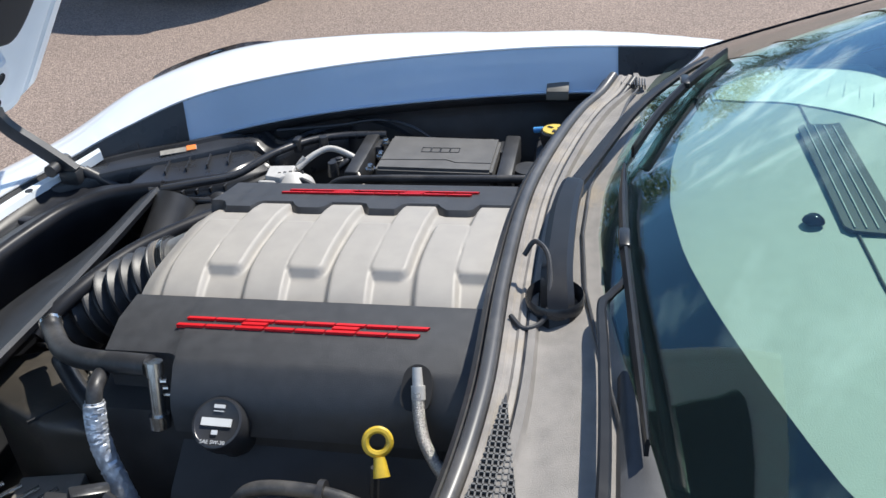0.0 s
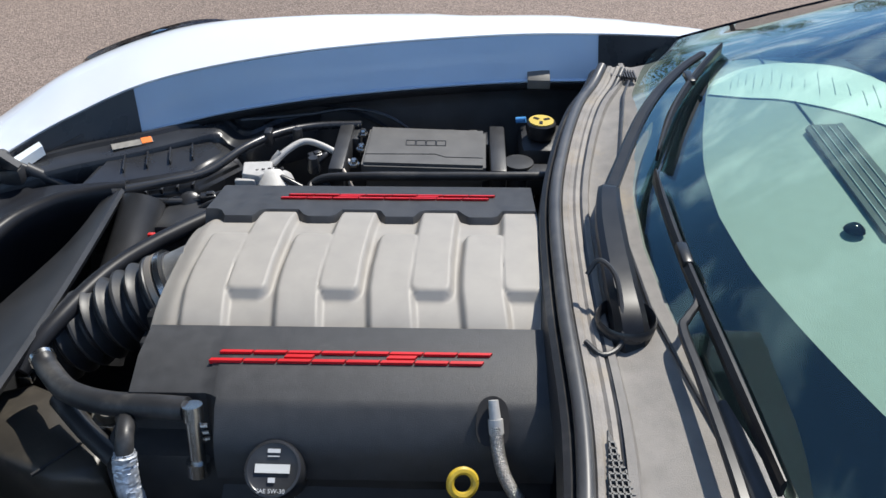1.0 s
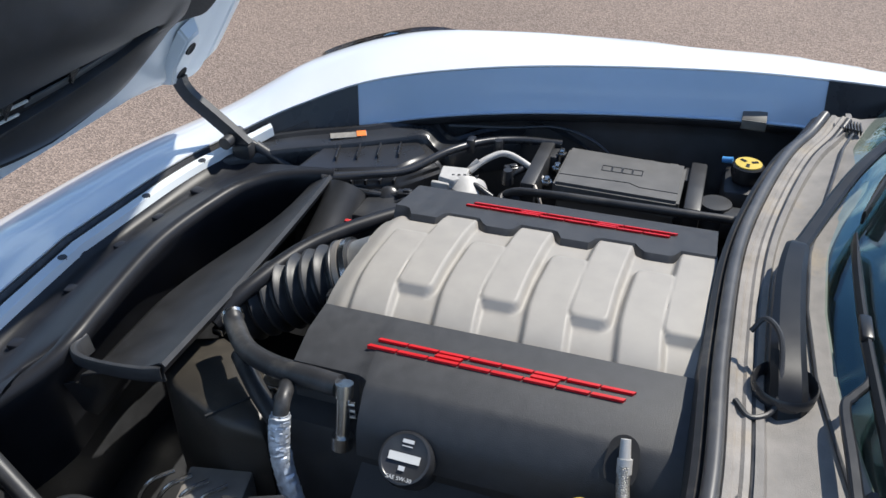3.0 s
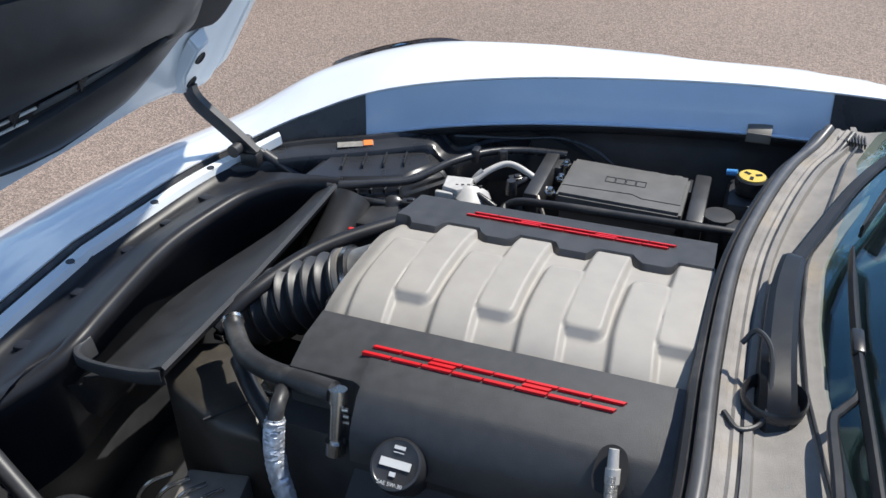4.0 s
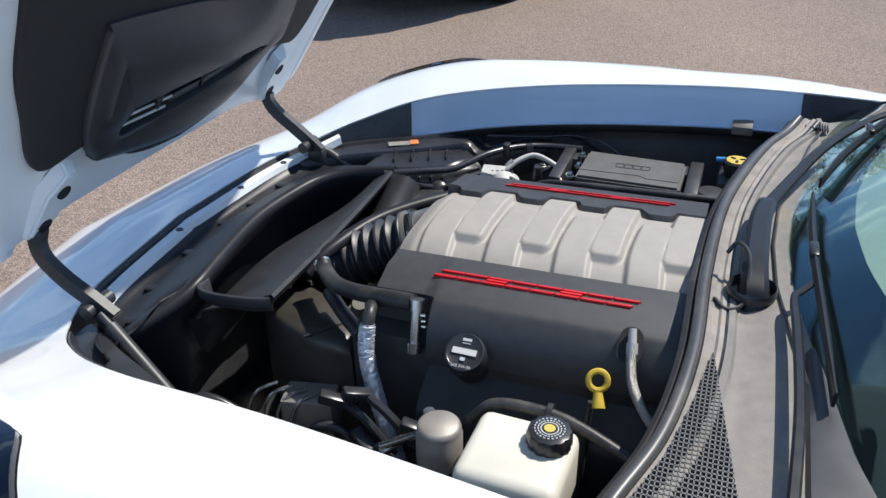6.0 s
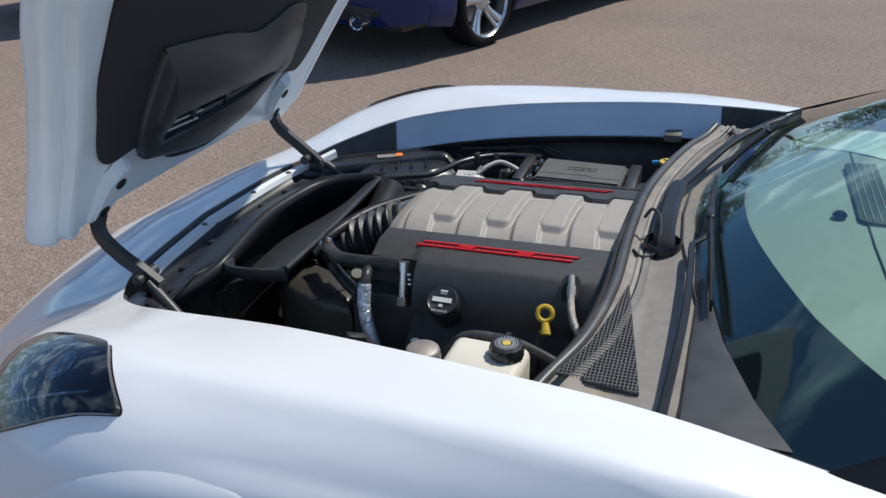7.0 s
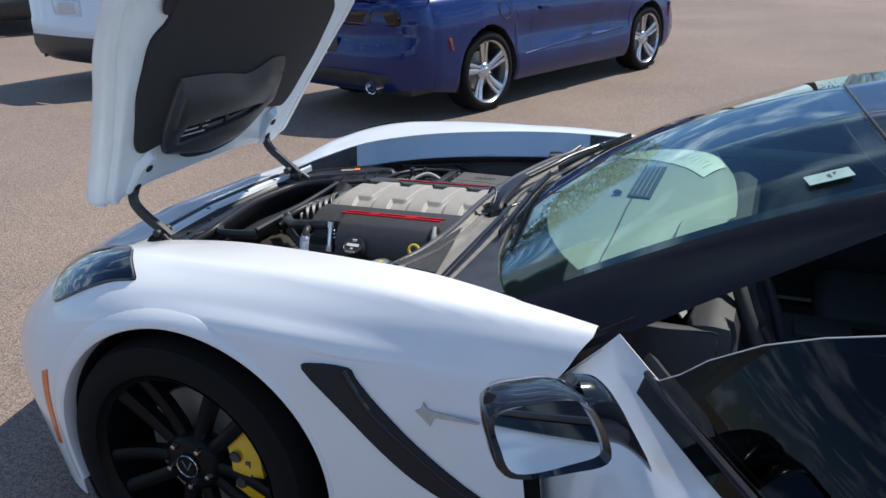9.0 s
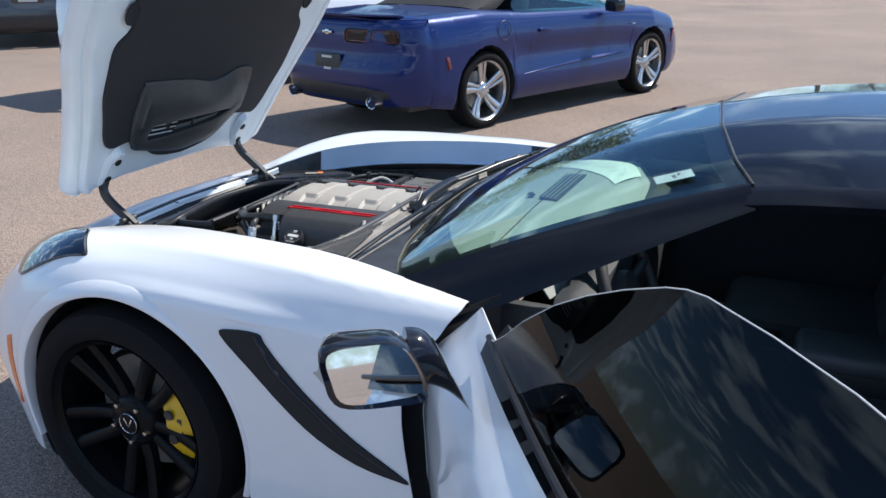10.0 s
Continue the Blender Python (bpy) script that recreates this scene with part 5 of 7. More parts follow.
# trim line and textured step at the glass
bm = BM()
tube(bm, [Vector((glass_base(-0.70 + 0.02 * k) - 0.012, -0.70 + 0.02 * k, 0.7945)) for k in range(61)], 0.0022, 8)
part("cowl_edge_trim", bm, RUBBER, cowl, "thin grey edge trim")

# wiper pivot cup
CUP = Vector((0.528, -0.148, 0.792))
bm = BM()
lathe(bm, [(0.031, -0.006), (0.033, 0.010), (0.031, 0.014), (0.029, 0.010), (0.027, -0.002), (0.0, -0.003)], 28, Matrix.Translation(CUP))
part("pivot_cup", bm, BLACK_SMOOTH, cowl, "round black wiper pivot cup")
bm = BM()
tube(bm, cr([CUP + Vector((-0.038, 0.05, 0.030)), CUP + Vector((-0.026, 0.055, 0.046)), CUP + Vector((-0.010, 0.035, 0.040)), CUP + Vector((-0.006, -0.005, 0.018)), CUP + Vector((-0.010, -0.034, 0.002)), CUP + Vector((-0.030, -0.048, 0.0)), CUP + Vector((-0.046, -0.03, 0.002))], 6), 0.003, 8)
part("washer_hose", bm, RUBBER, cowl, "thin black washer hose")


SHIFT[0] = (0.026, 0.008, 0.0)


def wiper(label, arm_pts, wide, blade_pts, joint):
    bm = BM()
    pts = cr(arm_pts, 6)
    rows = []
    for i, p in enumerate(pts):
        t = (pts[min(i + 1, len(pts) - 1)] - pts[max(0, i - 1)]).normalized()
        u = t.cross(Vector((0, 0, 1))).normalized(); v = u.cross(t)
        w = along(wide, i / (len(pts) - 1)); d = w * 0.55
        rows.append([p + u * a + v * b for a, b in ((-w, -d), (w, -d), (w, d * 0.5), (w * 0.6, d), (-w * 0.6, d), (-w, d * 0.5))])
    vs = grid(bm, rows, True); bm.faces.new(vs[0]); bm.faces.new(vs[-1])
    arm = part("wiper_arm", bm, ARM, car, label, smooth=30)
    bm = BM()
    pts = cr(blade_pts, 8)
    rows = []
    for i, p in enumerate(pts):
        t = (pts[min(i + 1, len(pts) - 1)] - pts[max(0, i - 1)]).normalized()
        u = t.cross(Vector((0, 0, 1))).normalized(); v = u.cross(t)
        w = 0.0055 * min(1, 0.45 + 3 * min(i, len(pts) - 1 - i) / len(pts))
        rows.append([p + u * a + v * b for a, b in ((-w, 0), (-0.002, -0.004), (-0.002, -0.014), (0.002, -0.014), (0.002, -0.004), (w, 0), (w * 0.3, 0.006), (-w * 0.3, 0.006))])
    vs = grid(bm, rows, True); bm.faces.new(vs[0]); bm.faces.new(vs[-1])
    part("wiper_blade", bm, ARM, arm, "slim black wiper blade", smooth=30)
    bm = BM()
    box(bm, joint, (0.013, 0.040, 0.010), 0.003)
    part("blade_clip", bm, ARM, arm)
    return arm


wiper("black wiper arm with a thick cover", [(0.508, -0.185, 0.775), (0.505, -0.165, 0.800), (0.502, -0.11, 0.814), (0.504, 0.00, 0.820), (0.512, 0.072, 0.822), (0.519, 0.090, 0.820), (0.560, 0.205, 0.828), (0.591, 0.278, 0.838), (0.630, 0.352, 0.845), (0.676, 0.418, 0.853), (0.715, 0.458, 0.860)],
      [(0, 0.018), (0.10, 0.0185), (0.30, 0.0165), (0.42, 0.0135), (0.45, 0.0095), (0.8, 0.0075), (1, 0.006)],
      [(0.590, 0.160, 0.834), (0.628, 0.265, 0.845), (0.668, 0.345, 0.855), (0.705, 0.408, 0.863), (0.744, 0.464, 0.871)], (0.672, 0.362, 0.857))
wiper("thin black wiper arm with a bent end", [(0.545, -0.66, 0.800), (0.556, -0.44, 0.818), (0.555, -0.28, 0.819), (0.552, -0.195, 0.819), (0.560, -0.175, 0.820), (0.577, -0.145, 0.824), (0.574, -0.085, 0.826)],
      [(0, 0.0065), (0.6, 0.0048), (0.75, 0.0042), (1, 0.004)],
      [(0.578, 0.112, 0.830), (0.576, 0.02, 0.828), (0.577, -0.09, 0.827), (0.584, -0.24, 0.826), (0.591, -0.392, 0.824)], (0.576, -0.075, 0.830))
SHIFT[0] = (0.0, 0.0, 0.0)
# ---------------------------------------------------------------- windscreen, pillars, roof
def header(y):
    return Vector((along([(0, 1.320), (0.25, 1.350), (0.42, 1.400), (0.50, 1.445)], abs(y)), y, along([(0, 1.125), (0.25, 1.115), (0.42, 1.075), (0.50, 1.045)], abs(y))))


def screen(u, v):
    """A point of the windscreen; u across -1 to 1, v from base to header."""
    y0, y1 = u * 0.70, u * 0.50
    a = Vector((glass_base(y0), y0, 0.787 + 0.003 * abs(u) ** 3))
    b = header(y1)
    p = a.lerp(b, v)
    p.z += 0.045 * 4 * v * (1 - v) * (1 - 0.6 * u * u)
    return p


bm = BM()
sheet(bm, [[screen(-1 + 2 * i / 40, j / 16) for i in range(41)] for j in range(17)], 0.004)
ws = part("windscreen", bm, GLASS, car, "green-tinted raked windscreen")
ws.visible_shadow = False
bm = BM()
for e in (1, -1):
    sheet(bm, [[screen(e * (1 - 0.055 * t), j / 16) - Vector((0, 0, 0.005)) for t in (0, 1)] for j in range(17)], 0.001)
sheet(bm, [[screen(-1 + 2 * i / 40, 1 - 0.05 * t) - Vector((0, 0, 0.005)) for i in range(41)] for t in (0, 1)], 0.001)
sheet(bm, [[screen(-1 + 2 * i / 40, 0.004 + (0.115 + 0.10 * abs(-1 + i / 20) ** 2) * t) - Vector((0, 0, 0.006)) for i in range(41)] for t in (0, 0.5, 1)], 0.001)
part("glass_border", bm, BLACK_GLOSS, ws, "black glass border")
for e in (-1, 1):
    bm = BM()
    rows = []
    for j in range(17):
        v = -0.02 + 1.02 * j / 16
        p = screen(e, v)
        k = max(0.0, v) ** 1.5
        o = Vector((0.066 - 0.051 * k, (0.060 - 0.015 * k) * e, -0.078 + 0.052 * k))
        rows.append([p + Vector((-0.004, 0, 0.001)), p + o * 0.12 + Vector((0, 0, 0.006)), p + o * 0.35 + Vector((0, 0, 0.008)), p + o * 0.8, p + o + Vector((0.01, 0, -0.02)) * (1 - 0.5 * k), p + o * 0.6 + Vector((0.04 * (1 - k), -0.01 * e, -0.05 + 0.02 * k))])
    sheet(bm, rows, 0.003)
    part("pillar", bm, BLACK_SATIN, car, "satin black windscreen pillar", smooth=50)
for e in (-1, 1):
    bm = BM()
    rows = []
    for j in range(9):
        v = -0.02 + 0.30 * j / 8
        k = max(0.0, v) ** 1.5
        q = screen(e, v) + Vector((0.066 - 0.051 * k, (0.060 - 0.015 * k) * e, -0.078 + 0.052 * k))
        rows.append([q + Vector((0, -0.004 * e, 0.002)), Vector((q.x, q.y - 0.004 * e, q.z - 0.05)), Vector((q.x, q.y - 0.012 * e, 0.55))])
    sheet(bm, rows, 0.004)
    part("hinge_pillar", bm, SHROUD, car, "black hinge pillar trim")
bm = BM()
rows = []
for j in range(25):
    t = j / 24
    line = []
    for i in range(33):
        u = -1 + 2 * i / 32
        p = header(u * 0.5)
        x1 = 2.55 - 0.15 * u * u
        x = p.x + (x1 - p.x) * t
        zc = along([(0, 0), (0.10, 0.024), (0.2, 0.040), (0.35, 0.052), (0.55, 0.044), (0.75, 0.010), (1, -0.08)], t)
        y = u * along([(0, 0.50), (0.2, 0.545), (0.6, 0.56), (1, 0.54)], t)
        line.append((x, y, p.z + zc * (1 - 0.25 * u * u) - (0.01 * abs(u) ** 6) - along([(0, 0), (0.5, 0), (1, 0.04)], t) * u * u))
    rows.append(line)
sheet(bm, rows, 0.006)
roof = part("roof", bm, BLACK_GLOSS, car, "gloss black roof panel", smooth=50)
bm = BM()
tube(bm, [header(-0.5 + k / 40) + Vector((0.008, 0, 0.001)) for k in range(41)], 0.0035, 8)
part("header_seam", bm, RUBBER, roof, "black rubber seam at the windscreen header")
for e in (-1, 1):
    bm = BM()
    pts = [Vector(r[0 if e < 0 else -1]) for r in rows[:19]]
    sheet(bm, [[p + Vector((0, 0, 0.003)), p + Vector((0.0, 0.030 * e, -0.006)), p + Vector((0, 0.045 * e, -0.020)), p + Vector((0, 0.03 * e, -0.036))] for p in pts], 0.003)
    part("roof_rail", bm, BLACK_SATIN, car, "satin black roof side rail")

# ---------------------------------------------------------------- dashboard and cabin
def dash_top(u, v):
    """u across -1 to 1, v from the glass base back into the cabin."""
    y = u * 0.66
    x = glass_base(y) + 0.02 + (1.12 - 0.10 * u * u - glass_base(y)) * v
    return Vector((x, y, 0.790 + 0.030 * math.sin(min(1, v * 1.4) * math.pi / 2) - 0.02 * abs(u) ** 3 - 0.10 * max(0, v - 0.9) * 5))


bm = BM()
sheet(bm, [[dash_top(-1 + i / 20, j / 12) for i in range(41)] for j in range(4)], 0.004)
dash = part("dashboard", bm, DASH_DARK, car, "dashboard with dark front and pale grey top")
bm = BM()
sheet(bm, [[dash_top((-1 + i / 20) * 0.88, 0.13 + 0.87 * j / 16) + Vector((0, 0, 0.004)) for i in range(41)] for j in range(17)], 0.004)
part("dash_pad", bm, DASH, dash, "pale grey dashboard pad")
bm = BM()
prism(bm, [(0.02, -0.155), (0.030, -0.160), (0.030, 0.160), (0.02, 0.155), (-0.022, 0.150), (-0.030, 0.14), (-0.030, -0.14), (-0.022, -0.15)], 0.004, Matrix.Translation((0.880, 0.125, 0.8235)))
vent = part("defroster_vent", bm, DASH_DARK, dash, "long dark slotted defroster vent", smooth=0)
for k in range(4):
    bm = BM(); box(bm, (0.860 + 0.0125 * k, 0.125, 0.828), (0.0014, 0.29, 0.003))
    part("vent_bar", bm, DASH, vent, smooth=0)
bm = BM(); lathe(bm, [(0, 0.009), (0.006, 0.008), (0.011, 0.004), (0.013, 0)], 20, Matrix.Translation((0.820, 0.000, 0.824)))
part("light_sensor", bm, SMOKE, dash, "small round dark sensor")
bm = BM(); tube(bm, [dash_top(-0.9 + 1.8 * k / 40, 0.5) + Vector((0, 0, 0.0055)) for k in range(41)], 0.0018, 6)
part("pad_seam", bm, DASH_DARK, dash)


def on_pad(x, y, lift):
    """A point lying on the dashboard pad."""
    u = y / 0.66
    v = (x - glass_base(y) - 0.02) / (1.12 - 0.10 * u * u - glass_base(y))
    return Vector((x, y, dash_top(u, v).z + 0.006 + lift))


near_edge = [on_pad(p.x, p.y, 0.001) for p in cr([(0.750, 0.425, 0), (0.800, 0.400, 0), (0.865, 0.377, 0), (0.960, 0.302, 0), (1.020, 0.207, 0)], 5)]
far_edge = [on_pad(p.x, p.y, 0.004) for p in cr([(0.775, 0.480, 0), (0.840, 0.525, 0), (0.920, 0.535, 0), (1.010, 0.500, 0), (1.070, 0.355, 0)], 5)]
bm = BM()
sheet(bm, [[p.lerp(q, w) + Vector((0, 0, 0.005 * math.sin(math.pi * w))) for w in (0, 0.25, 0.5, 0.75, 1)] for p, q in zip(near_edge, far_edge)], 0.001)
paper = part("paper_sheet", bm, PAPER, dash, "white paper sheet lying curled on the dash", smooth=60)
bm = BM()
for k in range(3, 19):
    p, q = near_edge[k], far_edge[k]
    a, b = p.lerp(q, 0.22 + 0.05 * (k % 3)), p.lerp(q, 0.70 - 0.07 * (k % 4))
    lift = Vector((0, 0, 0.0055))
    tube(bm, [a + lift, b + lift], 0.0008, 4)
tagged(part("print_line", bm, MARK, paper, smooth=0), kind="stuff")
bm = BM()
hub = Vector((1.20, -0.36, 0.72))
W = aim(hub, (1, 0, 0.45))
tube(bm, [W @ Vector((0.18 * math.cos(2 * math.pi * k / 40), 0.175 * math.sin(2 * math.pi * k / 40), 0)) for k in range(41)], 0.015, 10, False)
for a in (0.1, math.pi - 0.1, -math.pi / 2):
    tube(bm, [W @ Vector((0, 0, -0.02)), W @ Vector((0.17 * math.cos(a), 0.17 * math.sin(a), 0))], 0.013, 8)
lathe(bm, [(0, 0.01), (0.05, 0.008), (0.06, -0.03)], 20, W)
part("steering_wheel", bm, DASH_DARK, car, "dark steering wheel")
bm = BM()
rows = []
for k in range(13):
    a = -0.9 + 1.8 * k / 12
    rows.append([(1.02, -0.36 + 0.17 * math.sin(a), 0.80 + 0.055 * math.cos(a)), (1.12, -0.36 + 0.19 * math.sin(a), 0.80 + 0.065 * math.cos(a))])
sheet(bm, rows, 0.01)
hood_top = part("instrument_hood", bm, DASH, dash, "pale grey instrument hood")
bm = BM()
tube(bm, [Vector(r[0]) + Vector((-0.003, 0, 0.004)) for r in rows], 0.003, 6)
part("hood_seam", bm, DASH_DARK, hood_top)
bm = BM()
box(bm, (1.12, 0, 0.64), (0.10, 1.30, 0.30), 0.04)
part("dash_face", bm, DASH_DARK, dash)
for y in (-0.640, 0.640):
    bm = BM()
    box(bm, (0.985, y, 0.50), (0.30, 0.03, 0.54), 0.008)
    part("dash_end", bm, DASH_DARK, dash, "black dash end panel")
for y in (-0.690, 0.690):
    bm = BM()
    box(bm, (0.745, y, 0.47), (0.25, 0.03, 0.60), 0.006)
    part("footwell_side", bm, DASH_DARK, car, "black footwell side panel")
bm = BM(); box(bm, (0.745, 0, 0.235), (0.25, 1.38, 0.03), 0.005)
part("footwell_floor", bm, DASH_DARK, car, "dark footwell carpet")
for y in (-0.37, 0.37):
    bm = BM()
    box(bm, (1.62, y, 0.38), (0.52, 0.46, 0.16), 0.05, None, 3)
    seat = part("seat", bm, SEAT, car, "dark leather bucket seat")
    bm = BM()
    box(bm, (1.93, y, 0.66), (0.15, 0.46, 0.56), 0.06, pose(0, 0, 0, 0, 16, 0), 3)
    part("backrest", bm, SEAT, seat)
    bm = BM()
    box(bm, (2.02, y, 0.985), (0.09, 0.24, 0.13), 0.035, pose(0, 0, 0, 0, 14, 0), 3)
    part("headrest", bm, SEAT, seat)
bm = BM()
box(bm, (1.55, 0, 0.38), (0.95, 0.24, 0.24), 0.03, None, 3)
box(bm, (1.36, 0.0, 0.505), (0.14, 0.10, 0.02), 0.006)
part("centre_console", bm, DASH_DARK, car, "dark centre console")
bm = BM(); box(bm, (1.70, -0.04, 0.500), (0.24, 0.17, 0.06), 0.024, None, 3)
part("armrest_lid", bm, SLATE, car, "blue-grey padded armrest lid")
bm = BM(); box(bm, (1.47, -0.04, 0.506), (0.15, 0.13, 0.012), 0.004)
part("console_plate", bm, STEEL, car, "bright console plate")
bm = BM(); box(bm, (1.62, 0, 0.235), (1.50, 1.44, 0.03), 0.005)
part("cabin_floor", bm, DASH_DARK, car, "dark cabin carpet")
bm = BM(); box(bm, (2.18, 0, 0.60), (0.03, 1.40, 0.70), 0.005)
part("rear_bulkhead", bm, DASH_DARK, car)
bm = BM(); tube(bm, cr([(1.98, -0.60, 1.06), (1.93, -0.585, 0.85), (1.85, -0.58, 0.55), (1.78, -0.60, 0.30)], 5), 0.011, 6)
part("seat_belt", bm, SEAT, car, "dark seat belt")

# closed window on the passenger side, from the pillar back to the roof's end
bm = BM()
sheet(bm, [[(x, 0.735 + (y1 - 0.735) * t, 0.790 + (z1 - 0.790) * t) for t in (0, 0.35, 0.7, 1)] for x, y1, z1 in ((1.00, 0.695, 0.835), (1.20, 0.63, 0.905), (1.46, 0.548, 1.0), (1.65, 0.575, 1.04), (1.90, 0.595, 1.05), (2.10, 0.60, 1.04))], 0.004)
part("passenger_window", bm, DOOR_GLASS, car, "dark tinted closed side window")

# windscreen stickers
def on_screen(name, u, v, w, h, material, label):
    c = screen(u, v); ex = (screen(u + 0.01, v) - c).normalized(); ev = (screen(u, v + 0.01) - c).normalized()
    nrm = ex.cross(ev).normalized()
    bm = BM()
    q = [c - nrm * 0.007 + ex * a + ev * b for a, b in ((-w, -h), (w, -h), (w, h), (-w, h))]
    vs = [bm.verts.new(p) for p in q] + [bm.verts.new(p - nrm * 0.001) for p in q]
    for f in ((0, 1, 2, 3), (7, 6, 5, 4), (0, 4, 5, 1), (1, 5, 6, 2), (2, 6, 7, 3), (3, 7, 4, 0)):
        bm.faces.new([vs[i] for i in f])
    return part(name, bm, material, ws, label, smooth=0)


on_screen("sticker", -0.885, 0.835, 0.014, 0.040, STICKER, "pale green sticker behind the glass")
for k in range(5):
    on_screen("sticker_print", -0.885, 0.835 + 0.016 * (k - 2), 0.009 if k % 2 else 0.006, 0.0040, SLATE, "")

# ---------------------------------------------------------------- wheels
def wheel(parent, c, side, rim_mat, R, rim_r, width, style, caliper=None):
    """A road wheel; c is the hub's centre, side the sign of the outer face along the parent's y."""
    M = aim(c, (0, side, 0), (0, 0, 1))      # z outwards
    bm = BM()
    w = width / 2
    lathe(bm, [(rim_r + 0.004, -w), (R - 0.035, -w - 0.004), (R - 0.010, -w + 0.012), (R, -w + 0.04), (R, w - 0.04), (R - 0.010, w - 0.012), (R - 0.030, w - 0.001),
               (R - 0.05, w + 0.002), (rim_r + 0.010, w - 0.004), (rim_r + 0.002, w - 0.012)], 56, M, False)
    wh = part("wheel", bm, TYRE, parent, "black tyre on a " + ("black" if rim_mat is RIM else "bright silver") + " alloy wheel")
    bm = BM()
    lathe(bm, [(rim_r - 0.012, -w + 0.01), (rim_r - 0.018, 0), (rim_r - 0.012, w - 0.02), (rim_r + 0.002, w - 0.008), (rim_r + 0.005, w - 0.003), (rim_r + 0.003, w - 0.016), (rim_r - 0.004, w - 0.03)], 56, M, False)
    part("rim", bm, rim_mat, wh)
    hubz = w - 0.035
    for k in range(5):
        a0 = 2 * math.pi * k / 5 + math.pi / 2
        bm = BM()
        for e in (-1, 1):
            spread = (0.020, 0.115) if style == "split" else (0.016, 0.034)
            lean = 0.0 if style == "split" else 0.12
            rows = []
            for t in (0.0, 0.25, 0.5, 0.75, 1.0):
                r = 0.055 + (rim_r - 0.060) * t
                off = e * (spread[0] + (spread[1] - spread[0]) * t ** 1.2)
                a = a0 + lean * t
                ww = (0.017 + 0.005 * t) if style == "split" else (0.019 + 0.012 * t if e > 0 else 0.013 + 0.006 * t)
                cx, sx = math.cos(a), math.sin(a)
                zt = hubz - 0.012 + 0.030 * t ** 2
                pts = []
                for da, dz in ((-ww, -0.03), (-ww, -0.006), (-ww * 0.55, 0), (ww * 0.55, 0), (ww, -0.006), (ww, -0.03)):
                    o = off + da
                    pts.append(M @ Vector((r * cx - o * sx, r * sx + o * cx, zt + dz)))
                rows.append(pts)
            vs = grid(bm, rows, True); bm.faces.new(vs[0]); bm.faces.new(vs[-1])
        part("spoke", bm, rim_mat, wh)
    bm = BM()
    lathe(bm, [(0, hubz + 0.002), (0.060, hubz), (0.075, hubz - 0.012), (0.080, hubz - 0.035)], 28, M)
    part("wheel_hub", bm, rim_mat, wh)
    bm = BM()
    lathe(bm, [(0, hubz + 0.008), (0.028, hubz + 0.008), (0.032, hubz + 0.004), (0.032, hubz)], 28, M)
    cc = part("centre_cap", bm, rim_mat, wh, "round centre cap")
    bm = BM()
    tube(bm, [M @ Vector((0.029 * math.cos(2 * math.pi * k / 28), 0.029 * math.sin(2 * math.pi * k / 28), hubz + 0.0085)) for k in range(29)], 0.0013, 6, False)
    box(bm, (0, 0, 0), (0.004, 0.03, 0.002), 0, M @ Matrix.Translation((-0.006, 0.002, hubz + 0.009)) @ pose(0, 0, 0, 0, 0, 28))
    box(bm, (0, 0, 0), (0.004, 0.03, 0.002), 0, M @ Matrix.Translation((0.007, 0.002, hubz + 0.009)) @ pose(0, 0, 0, 0, 0, -28))
    part("cap_mark", bm, CHROME, wh, "bright ring and mark")
    for k in range(5):
        a = 2 * math.pi * (k + 0.5) / 5 + math.pi / 2
        bm = BM(); lathe(bm, [(0, 0.012), (0.006, 0.011), (0.0085, 0.004), (0.009, -0.01)], 10, M @ Matrix.Translation((0.057 * math.cos(a), 0.057 * math.sin(a), hubz)))
        part("lug_nut", bm, STEEL, wh, "bright lug nut")
    bm = BM()
    lathe(bm, [(0.07, -0.008), (0.165, -0.008), (0.168, 0.0), (0.165, 0.012), (0.07, 0.012), (0.065, 0.02), (0.0, 0.02)], 40, M @ Matrix.Translation((0, 0, -0.02)))
    part("brake_disc", bm, ALU if caliper is None else DULL_ALU, wh, "grey brake disc")
    if caliper:
        bm = BM()
        ang = caliper
        rows = []
        for k in range(13):
            a = ang + (-0.70 + 1.40 * k / 12)
            e = 1 - abs(k - 6) / 6 * 0.35
            rows.append([M @ Vector((r * math.cos(a), r * math.sin(a), z)) for r, z in ((0.196, 0.050 * e), (0.165, 0.060 * e), (0.118, 0.056 * e), (0.112, 0.0), (0.196, 0.0))])
        vs = grid(bm, rows, True); bm.faces.new(vs[0]); bm.faces.new(vs[-1])
        cal = part("brake_caliper", bm, CALIPER, parent, "yellow brake caliper")
        for k in (-1, 1):
            a = ang + 0.25 * k
            bm = BM(); lathe(bm, [(0, 0.062), (0.013, 0.062), (0.015, 0.058)], 14, M @ Matrix.Translation((0.140 * math.cos(a), 0.140 * math.sin(a), 0)))
            part("caliper_recess", bm, RUBBER, cal)
        bm = BM(); box(bm, (0, 0, 0), (0.05, 0.012, 0.002), 0, M @ pose(0, 0, 0, 0, 0, math.degrees(ang)) @ Matrix.Translation((0.165, 0, 0.056)) @ pose(0, 0, 0, 0, 0, 90))
        part("caliper_print", bm, RUBBER, cal)
    return wh


